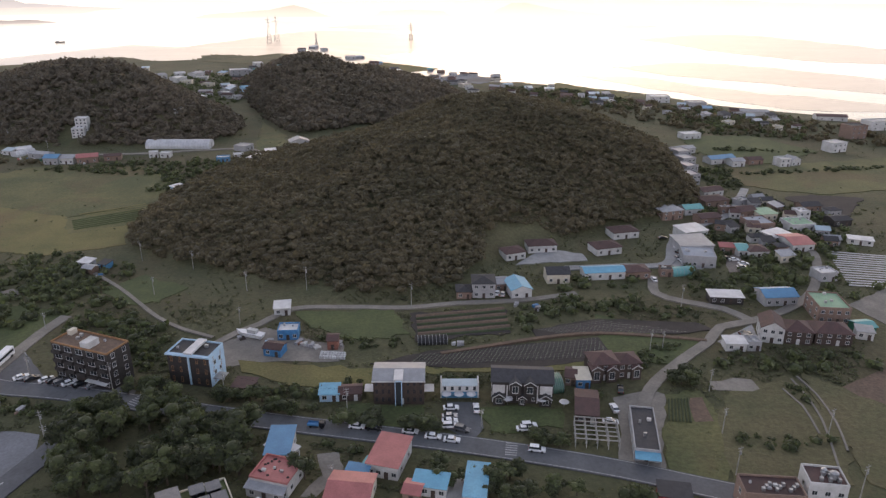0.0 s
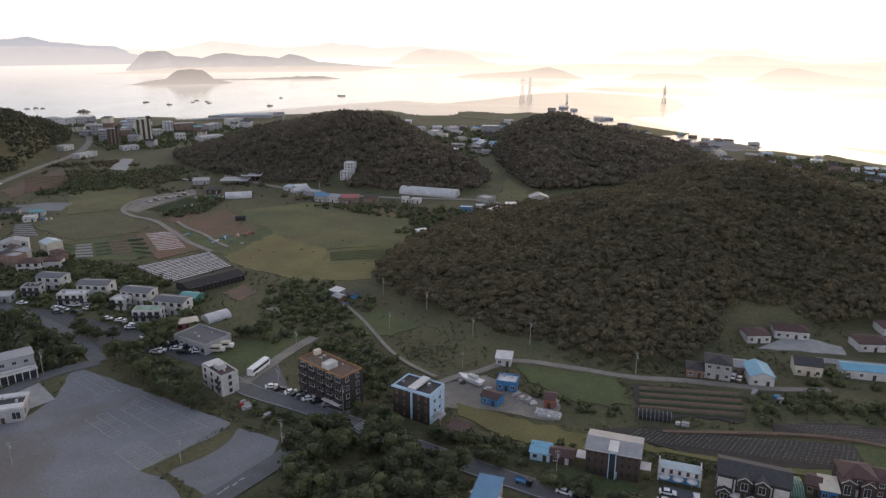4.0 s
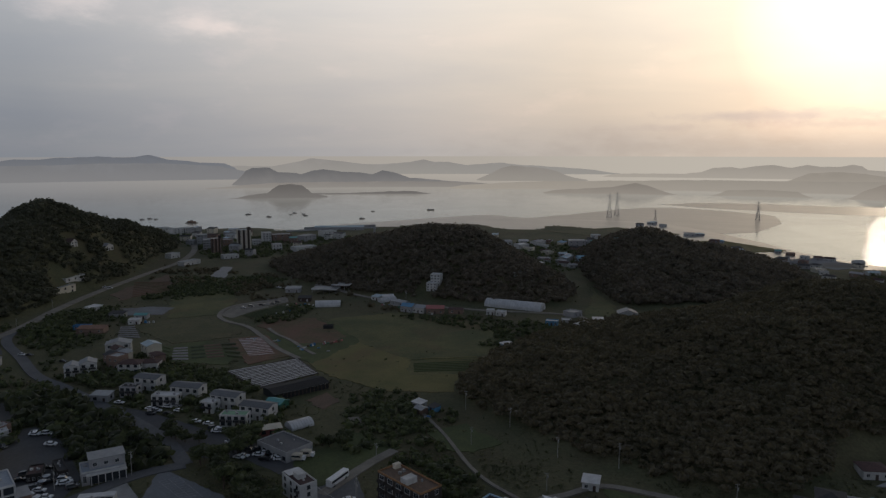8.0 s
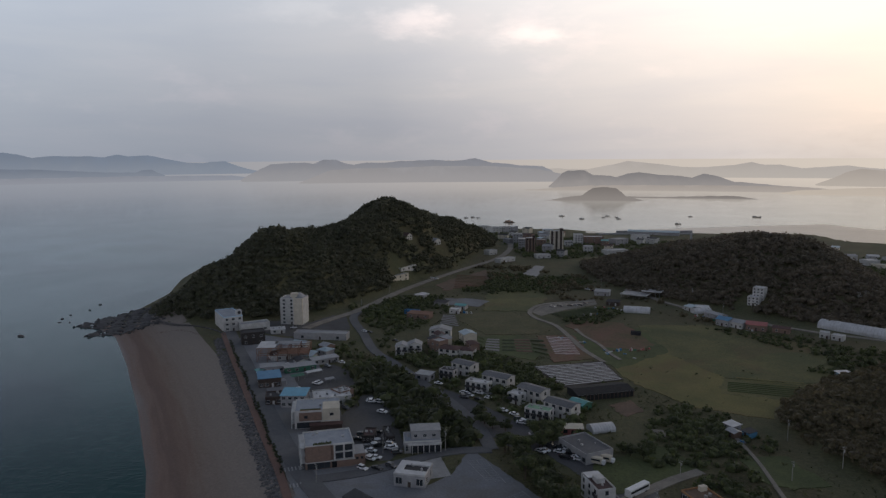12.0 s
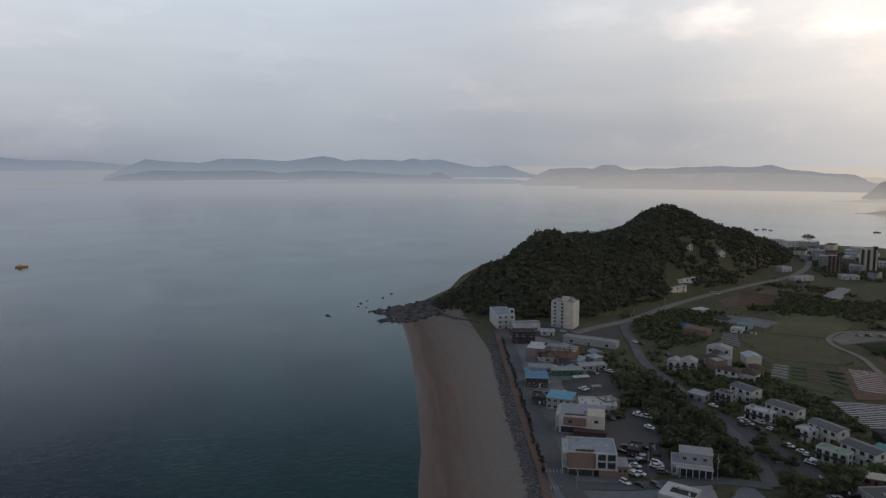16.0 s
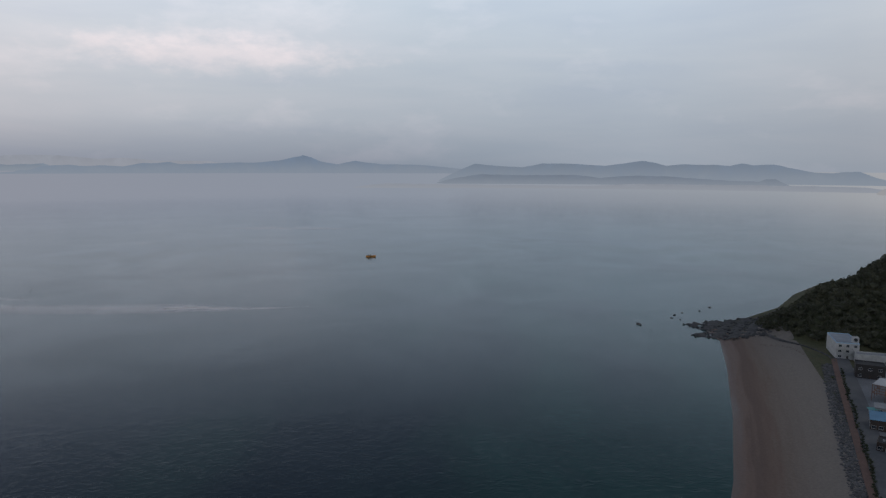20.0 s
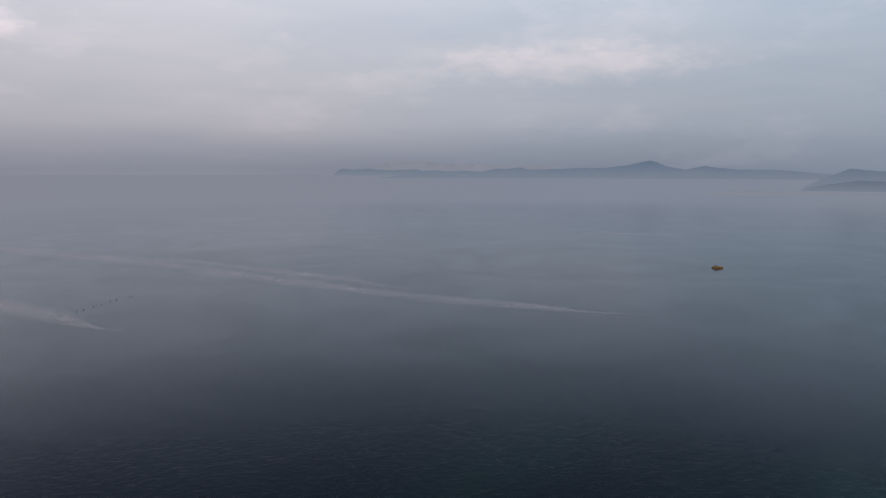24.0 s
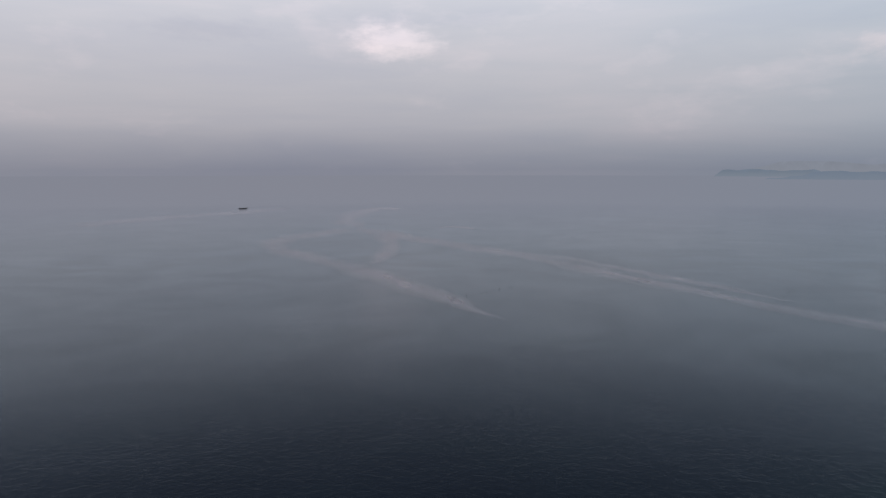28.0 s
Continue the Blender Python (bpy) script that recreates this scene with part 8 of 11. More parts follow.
for label, a, b, depth, h, roof, wall, cover in (
        ("low grey works shed beside the carports", (-384.0, 470.0), (-373.0, 476.0), 8, 3.4, "mono", "grey", "roofgrey"), ("dark lean-to behind the vehicle yard", (-352.0, 446.0), (-343.0, 450.0), 6, 3.0, "mono", "brown", "roofdark"),
        ("long grey store in the farm yard", (-281.0, 470.0), (-266.0, 466.0), 7, 3.4, "gable", "grey", "roofgrey"), ("rusty red-roofed shed in the farm yard", (-226.0, 462.0), (-216.0, 465.0), 7, 3.2, "gable", "brick", "roofbrown"),
        ("pale shed in the farm yard", (-303.0, 478.0), (-296.0, 477.0), 6, 3.0, "mono", "white", "roofpale"), ("teal-roofed shed among the plots", (-420.0, 346.0), (-412.0, 350.0), 6, 3.0, "gable", "grey", "roofteal"),
        ("dark store among the plots", (-440.0, 341.0), (-430.0, 345.0), 6, 3.0, "mono", "grey", "roofdark")):
    building("works_shed", label, a, b, depth, h, roof, wall, cover, 1, 2, rise=0.9, group="works sheds", category="shed", sides=False)

# ---- the harbour town
TOWN = (
    ((-599.6, 649.2), (-589.5, 660.7), 16, 24, "cream", 8, 4, "tall pale apartment tower with dark vertical bands"),
    ((-609.1, 615.3), (-601.9, 623.5), 14, 17, "brick", 6, 3, "brown brick apartment tower"),
    ((-641.2, 634.4), (-634.5, 641.9), 14, 12, "grey", 4, 3, "pale grey apartment block"),
    ((-678.8, 661.0), (-670.3, 670.5), 14, 13, "grey", 4, 3, "grey apartment block"),
    ((-624.4, 721.9), (-617.0, 730.3), 14, 12, "white", 4, 3, "white apartment block"),
    ((-616.0, 731.4), (-599.2, 750.3), 16, 9, "brick", 3, 5, "brown harbour block"),
    ((-562.5, 668.2), (-555.3, 676.3), 12, 7, "white", 2, 3, "white harbour house"),
    ((-786.8, 723.3), (-783.2, 738.7), 14, 9, "white", 3, 3, "white house on the harbour slope"),
    ((-787.8, 745.3), (-785.4, 759.7), 14, 8, "grey", 2, 3, "grey house on the harbour slope"),
    ((-832.2, 744.5), (-830.6, 758.7), 14, 8, "white", 2, 3, "white house on the harbour slope"),
    ((-528.7, 669.8), (-518.4, 695.9), 14, 5, "white", 1, 5, "long low white shed"),
    ((-641.5, 667.6), (-633.7, 676.4), 12, 8, "brick", 2, 3, "brown harbour house"),
    ((-617.2, 694.9), (-610.4, 702.5), 12, 6, "white", 2, 3, "white harbour house"),
    ((-581.0, 753.0), (-577.5, 774.6), 14, 7, "grey", 2, 3, "grey harbour works"),
    ((-585.9, 801.9), (-577.0, 821.3), 14, 8, "white", 2, 3, "white harbour works"),
    ((-620.7, 565.3), (-621.5, 578.9), 9, 5, "white", 1, 2, "white house by the road"),
    ((-564.4, 587.6), (-556.8, 603.0), 10, 4, "white", 1, 3, "white roadside house"),
)
for a, b, depth, h, wall, storeys, cols, label in TOWN:
    g, w, st = building("town_block", label, a, b, depth, h, "flat", wall, "roofgrey", storeys, cols, group="harbour town", sides=False, win=(1.8, 1.4))
    if h > 16:
        box_part(g, "lift_tower", "brown", w * 0.75, 2, h, w, 8, h + 3.5)
        for x in (0.0, 0.36, 0.72):
            box_part(g, "facade_band", "brown", w * x, -0.35, 0, w * (x + 0.16), 0.02, h + 0.5)
bx, by = -674.3, 833.6
cx, cy = -581.9, 936.4
t = thing("breakwater", bx, by, 0, math.degrees(math.atan2(cy - by, cx - bx)), "grey concrete harbour breakwater wall", "breakwater")
L = math.hypot(cx - bx, cy - by)
Shape().box(0, 0, -3, L, 14, 5).box(L * 0.2, 8, 5, L, 14, 8.5).make("wall", M["concrete"], t)
Shape().solid([(L * 0.02, -52, -2), (L * 0.85, -58, -2), (L * 0.92, 0.0, -2), (0, 0.0, -2), (L * 0.02, -52, 3.4), (L * 0.85, -58, 3.4), (L * 0.92, 0.0, 3.4), (0, 0.0, 3.4)],
              [(3, 2, 1, 0), (4, 5, 6, 7), (0, 1, 5, 4), (1, 2, 6, 5), (2, 3, 7, 6), (3, 0, 4, 7)]).make("quay_apron", M["concrete"], t)
building("quay_hall", "long grey-roofed fish market hall on the quay", (-650.0, 868.0), (-585.0, 903.0), 18, 5, "gable", "grey", "roofpale", 1, 3, rise=1.6, category="hall", base_z=3.4)
for k in range(7):
    x, y = -566 + 7.5 * k, 838 + 9 * (k % 3)
    t = thing("moored_boat", x, y, 0.1, 40 + 12 * k, "small white fishing boat moored in the harbour", "boat", "moored boats")
    Shape().solid([(-4, -1.3, 0), (3, -1.3, 0), (5.2, 0, 0.3), (3, 1.3, 0), (-4, 1.3, 0), (-4, -1.6, 1.5), (3, -1.6, 1.6), (5.8, 0, 2.0), (3, 1.6, 1.6), (-4, 1.6, 1.5)],
                  [(4, 3, 2, 1, 0), (5, 6, 7, 8, 9)] + [(i, (i + 1) % 5, 5 + (i + 1) % 5, 5 + i) for i in range(5)]).make("hull", M["white"], t)
    box_part(t, "wheelhouse", "white", -2.6, -0.9, 1.4, 0.2, 0.9, 3.6)
    Shape().tube((1.2, 0, 1.5), (1.2, 0, 7.5), 0.09, 0.05, 6).make("mast", M["steel"], t)
Shape().tube((4, 4, 5), (4, 4, 15), 1.6, 1.2, 10).tube((4, 4, 15), (4, 4, 17), 1.8, 0.6, 10).make("beacon", M["grey"], t)

# strips of film in the fields
strips("mulch_field", "field under silvery plastic mulch strips", (-273.6, 283.9), (-254.2, 319.7), (-227.1, 302.5), (-239.8, 269.9), 14, M["film"], 0.5, 0.10)
patch("ground_mulch_soil", "", [(-273.7, 282.9), (-255.3, 321.6), (-226.3, 302.8), (-238.3, 267.8)], M["darksoil"], 0.0)
strips("mulch_field", "small field of wavy white and pink mulch strips", (-315.7, 337.2), (-303.4, 346.7), (-271.9, 321.2), (-282.7, 310.2), 11, M["pinkfilm"], 0.42, 0.25, bend=0.8)
patch("ground_mulch_soil", "reddish soil under the wavy film", [(-318.5, 333.5), (-305.7, 352.4), (-263.1, 322.4), (-272.5, 299.3)], M["redsoil"], 0.02, 1.0)
strips("mulch_field", "plot of grey mulch strips between crop rows", (-336.7, 305.0), (-330.7, 310.2), (-307.9, 288.9), (-316.7, 284.3), 5, M["greyfilm"], 0.6, 0.25)
strips("mulch_field", "field under white plastic mulch strips by the village", (176.3, 304.0), (209.9, 296.1), (194.6, 259.8), (165.7, 264.0), 15, M["film"], 0.5, 0.12)
strips("mulch_field", "plot of grey mulch strips near the headland road", (-409.7, 326.3), (-403.2, 332.3), (-372.4, 310.8), (-388.4, 306.3), 6, M["greyfilm"], 0.6, 0.25)
patch("ground_ploughed", "dark ploughed field", [(-23.6, 201.7), (-4.5, 210.3), (22.6, 214.4), (54.7, 220.2), (57.5, 205.9), (32.4, 200.3), (3.1, 199.4)], M["darksoil"], 0.03)
patch("ground_ploughed_east", "dark ploughed field", [(31.6, 225.5), (57.6, 234.5), (92.1, 231.6), (96.8, 226.0), (83.3, 222.9), (55.6, 224.4), (33.0, 220.1)], M["darksoil"], 0.03)
strips("ploughed_field", "dark film-covered ridges of a ploughed field", (-7.2, 207.3), (53.6, 219.4), (56.7, 206.6), (-11.6, 200.0), 20, M["blackfilm"], 0.42, 0.14)
strips("ploughed_field", "dark film-covered ridges beyond the track", (33.6, 225.5), (57.4, 233.1), (88.6, 223.8), (43.1, 221.8), 10, M["blackfilm"], 0.42, 0.14)
strips("vegetable_beds", "broad brown vegetable beds at the hill foot", (-10.2, 238.3), (23.2, 245.3), (24.4, 226.2), (-8.6, 219.9), 4, M["soil"], 0.46, 0.3)
strips("vegetable_beds", "green vegetable rows between the brown beds", (-10.0, 235.9), (23.3, 242.9), (24.5, 223.8), (-8.4, 217.6), 4, M["crop"], 0.30, 0.5)
strips("vegetable_beds", "green vegetable rows beside the junction", (67.3, 181.5), (64.2, 170.5), (71.0, 169.5), (74.0, 181.8), 7, M["crop"], 0.6, 0.4)
strips("vegetable_beds", "green crop rows in the valley", (-189.3, 341.9), (-159.8, 362.6), (-152.9, 344.4), (-181.0, 327.3), 6, M["lawn"], 0.5, 0.3)
for label, a, b, c, d, n, key, fill in (
        ("green leek rows in a market garden", (-330.0, 312.0), (-325.0, 317.5), (-301.5, 296.0), (-307.0, 290.5), 4, "crop", 0.6),
        ("bare brown beds in a market garden", (-325.0, 317.5), (-318.0, 324.5), (-293.0, 302.5), (-301.0, 296.5), 5, "soil", 0.62),
        ("tall dark green bean rows in a market garden", (-318.0, 325.0), (-312.0, 331.0), (-280.5, 304.0), (-291.5, 303.0), 4, "treeleaf", 0.5),
        ("pale green cabbage rows in a market garden", (-347.0, 306.5), (-338.5, 304.5), (-319.0, 284.0), (-327.0, 282.5), 4, "lawn", 0.6)):
    strips("vegetable_beds", label, a, b, c, d, n, M[key], fill, 0.7 if key == "treeleaf" else 0.35)
strips("vegetable_beds", "terraced rows of a brown field by the road", (-540.0, 448.0), (-512.0, 463.0), (-474.0, 428.0), (-482.0, 396.0), 9, M["redsoil"], 0.5, 0.5)
strips("vegetable_beds", "vegetable rows below the vehicle yard", (-358.5, 388.0), (-355.0, 428.0), (-341.0, 424.0), (-338.0, 386.0), 7, M["crop"], 0.5, 0.5)
strips("vegetable_beds", "pale mown bands across the meadow", (-192.0, 352.0), (-164.0, 371.0), (-153.2, 361.5), (-178.0, 347.0), 4, M["paddy"], 0.5, 0.12)


# ---- smaller houses filling the village, the shore and the harbour town
def fill_houses(ring, n, seed, group, size=8.0, tall=1):
    rng = random.Random(seed)
    xs, ys = [p[0] for p in ring], [p[1] for p in ring]
    done, tries = 0, 0
    while done < n and tries < 2000:
        tries += 1
        x, y = rng.uniform(min(xs), max(xs)), rng.uniform(min(ys), max(ys))
        if not inside(np.array([x]), np.array([y]), ring)[0]:
            continue
        if any(math.hypot(x - a, y - b) < c + size * 0.5 for a, b, c in SPOTS):
            continue
        w, d, turn = size * rng.uniform(0.8, 1.4), size * rng.uniform(0.7, 1.1), radians(rng.choice((-20, -10, 5, 15, 30)))
        wall, cover = rng.choice(("white", "cream", "grey", "brick", "grey")), rng.choice(("roofgrey", "roofbrown", "roofdark", "roofbrown", "roofgrey", "roofpale", "roofgrey", "roofdark", "roofdark", rng.choice(("roofteal", "roofblue", "roofbrown", "roofwhite"))))
        words = {"white": "white-walled", "cream": "cream-walled", "grey": "grey-walled", "brick": "brown brick"}[wall]
        building("small_house", words + " small house with " + COVERS[cover], (x, y), (x + w * math.cos(turn), y + w * math.sin(turn)), d, rng.uniform(2.8, 3.6) * tall,
                 "flat" if cover in ("roofgrey", "roofwhite") and rng.random() < 0.5 else rng.choice(("gable", "hip", "gable", "mono")), wall, cover, tall, 2, rise=1.3, group=group, sides=False, door=False)
        done += 1


fill_houses([(119.7, 341.7), (149.1, 385.3), (165.2, 385.5), (210.1, 360.8), (179.8, 306.9), (147.2, 286.3), (135.1, 306.5)], 20, 1, "small village houses", 6)
fill_houses([(219.5, 684.8), (316.3, 605.0), (271.1, 549.3), (192.6, 589.6)], 14, 2, "shore houses", 7)
fill_houses([(-808.0, 722.9), (-823.7, 791.8), (-636.2, 774.4), (-558.2, 832.9), (-525.6, 748.7), (-543.1, 611.8), (-594.6, 594.9)], 22, 3, "harbour houses", 11, 2)
fill_houses([(-328.5, 868.8), (-241.5, 942.8), (-187.3, 711.2), (-220.1, 644.0)], 14, 4, "houses in the gap", 10)
fill_houses([(-67.0, 890.0), (11.8, 840.0), (94.0, 790.0), (168.6, 735.0), (145.1, 640.0), (103.3, 712.0), (32.4, 740.0), (-28.0, 790.4)], 24, 8, "houses along the tidal shore", 9)
fill_houses([(-303.6, 843.1), (-262.9, 930.0), (-197.4, 886.4), (-148.9, 726.3), (-178.3, 677.6), (-236.4, 691.5)], 12, 9, "houses in the gap", 8)
fill_houses([(-200, 960), (-112, 995), (11, 925), (100, 866), (60, 800), (-60, 850), (-150, 880)], 16, 11, "houses along the tidal shore", 8)
fill_houses([(100.2, 800), (150, 740), (220, 670), (290, 610), (300, 560), (250, 560), (190, 640), (130, 720)], 14, 12, "houses along the tidal shore", 6)
fill_houses([(-560, 790), (-480, 880), (-380, 930), (-330, 870), (-420, 800), (-500, 730)], 8, 13, "houses behind the knoll", 9)
fill_houses([(-330, 1120), (-220, 1200), (-150, 1120), (-60, 1000), (0, 920), (-60, 900), (-200, 1020)], 7, 7, "houses on the far shore", 11)
fill_houses([(-366.7, 279.4), (-363.4, 298.9), (-319.8, 274.8), (-315.1, 256.4), (-339.5, 257.0)], 6, 5, "houses behind the motels", 8, 2)
fill_houses([(-404.3, 180.8), (-408.2, 218.4), (-353.7, 203.5), (-368.9, 168.0)], 7, 6, "seafront sheds", 7)


# ---------------------------------------------------------------- trees
def tree_proto(name, seed, label, material, pine=False):
    """A tree of unit height: tapered trunk with limbs, and a crown of several leafy lumps."""
    rng = np.random.RandomState(seed)
    t = thing(name, 0, 0, -500, 0, label, "tree")
    s = Shape().tube((0, 0, -0.06), (0.01, 0.0, 0.45), 0.035, 0.02, 7)
    lumps = []
    for k in range(7 if not pine else 5):
        a = k * 2.4 + rng.rand()
        rr, hh = (0.05 + 0.20 * rng.rand(), 0.42 + 0.42 * rng.rand()) if not pine else (0.05 + 0.12 * rng.rand(), 0.40 + 0.14 * k)
        p = (rr * math.cos(a), rr * math.sin(a), hh)
        s.tube((0, 0, 0.28 + 0.02 * k), p, 0.014, 0.005, 5)
        lumps.append((p, (0.17 + 0.10 * rng.rand()) * (0.75 if pine else 1)))
    s.make("trunk", M["bark"], t)
    vs, ts, base = [], [], 0
    for p, r in lumps:
        v, f = crown_arrays(rng, 60, 0.22, 0.8, 0.82)
        vs.append(v * r + np.array(p))
        ts.append(f + base)
        base += len(v)
    crown = fast_mesh("crown", np.concatenate(vs), np.concatenate(ts), M[material])
    crown.parent = t
    return t


PROTOS = [tree_proto("tree", 40 + k, "leafy green broadleaf tree with a ragged crown", "treeleaf") for k in range(5)]
PINES = [tree_proto("pine_tree", 60 + k, "small dark pine on the promenade", "pine", True) for k in range(3)]
planted = []


def plant(x, y, h, protos, rng, wide=1.0, group=""):
    m = pose(x, y, zed(x, y) - 0.1, 0, 0, rng.uniform(0, 360)) @ Matrix.Diagonal((h * wide, h * wide, h, 1))
    p = rng.choice(protos)
    if p not in planted:
        planted.append(p)
        p.matrix_world = m
        return tagged(p, group=group)
    ob = copy_thing(p, pose(x, y, 0))
    ob.matrix_world = m
    return tagged(ob, group=group)


def grove(ring, n, h, seed, group, protos=None, wide=1.1):
    rng = random.Random(seed)
    xs, ys = [p[0] for p in ring], [p[1] for p in ring]
    done = 0
    for _ in range(n * 30):
        x, y = rng.uniform(min(xs), max(xs)), rng.uniform(min(ys), max(ys))
        if inside(np.array([x]), np.array([y]), ring)[0]:
            plant(x, y, h * rng.uniform(0.7, 1.25), protos or PROTOS, rng, wide, group)
            done += 1
            if done == n:
                break


grove([(-103.3, 151.0), (-102.4, 171.5), (-89.3, 177.0), (-68.3, 172.0), (-50.7, 167.3), (-44.3, 151.5), (-56.7, 141.6), (-70.8, 137.2), (-88.9, 134.0)], 70, 8.5, 1, "thicket by the road")
grove([(-97.9, 123.0), (-94.6, 132.2), (-73.0, 128.5), (-66.7, 122.0), (-86.4, 113.9)], 14, 6.5, 2, "thicket by the road")
grove([(-203.0, 191.7), (-194.7, 197.4), (-152.7, 177.5), (-141.6, 167.7), (-147.9, 167.2), (-173.2, 177.6)], 24, 8.0, 3, "trees beside the car park")
grove([(-204.0, 210.9), (-202.6, 217.5), (-190.4, 207.2), (-192.4, 200.9)], 4, 8.0, 4, "trees by the motels")
grove([(-201.0, 202.0), (-202.8, 214.0), (-193.0, 207.2), (-193.5, 197.8)], 3, 7.0, 5, "trees by the motels")
grove([(-29.9, 171.4), (-17.5, 171.4), (-17.0, 166.1), (-29.0, 167.3)], 8, 4.6, 6, "roadside bushes", wide=1.6)
grove([(-10.9, 168.8), (-0.8, 168.8), (-0.4, 164.6), (-10.2, 165.6)], 7, 4.6, 7, "roadside bushes", wide=1.6)
grove([(-50.6, 176.9), (-36.7, 175.2), (-36.1, 171.3), (-49.2, 172.3)], 9, 4.4, 8, "roadside bushes", wide=1.5)
grove([(-8.3, 147.5), (2.6, 153.2), (31.2, 146.6), (38.3, 139.4), (13.3, 137.3)], 30, 4.2, 9, "roadside bushes", wide=1.4)
grove([(42.3, 138.4), (50.8, 139.5), (49.2, 133.7), (41.2, 133.6)], 5, 6.5, 10, "roadside trees")
grove([(16.7, 162.9), (31.7, 164.3), (35.3, 158.1), (20.8, 158.0)], 10, 3.4, 11, "garden bushes", wide=1.5)
grove([(-96.4, 186.2), (-84.4, 188.8), (-81.9, 181.7), (-92.8, 179.5)], 9, 5.0, 12, "trees between the guesthouses", wide=1.3)
grove([(-67.5, 181.8), (-53.1, 181.9), (-51.9, 176.9), (-65.2, 176.8)], 8, 4.6, 13, "trees between the guesthouses", wide=1.3)
grove([(71.0, 194.4), (86.0, 198.9), (84.1, 192.2), (69.8, 187.3)], 9, 4.2, 14, "field bushes", wide=1.5)
grove([(-38.5, 150.7), (-34.8, 153.0), (-33.4, 145.2), (-37.2, 144.2)], 3, 6.0, 15, "cottage trees")
grove([(-236.0, 205.5), (-214.0, 207.5), (-212.0, 203.0), (-235.0, 201.5)], 5, 7.0, 16, "trees in the motel car park", wide=1.3)
grove([(-200.0, 214.0), (-192.0, 216.5), (-190.0, 211.5), (-198.0, 209.5)], 3, 7.5, 17, "trees in the motel car park", wide=1.3)
grove([(-172.0, 226.0), (-156.0, 243.0), (-150.0, 236.0), (-164.0, 222.0)], 5, 6.0, 18, "trees beside the gravel track", wide=1.2)
rng_p = random.Random(77)
for k, p in enumerate(smooth_line([(-239.3, 111.4), (-286.5, 125.8), (-345.3, 143.6), (-428.6, 168.2)], 7.0)):
    plant(p.x + rng_p.uniform(-0.6, 0.6), p.y + rng_p.uniform(-0.6, 0.6), rng_p.uniform(3.0, 4.4), PINES, rng_p, 1.1, "promenade pines")
for p in PROTOS + PINES:
    if p not in planted:
        for o in (*p.children, p):
            bpy.data.objects.remove(o)

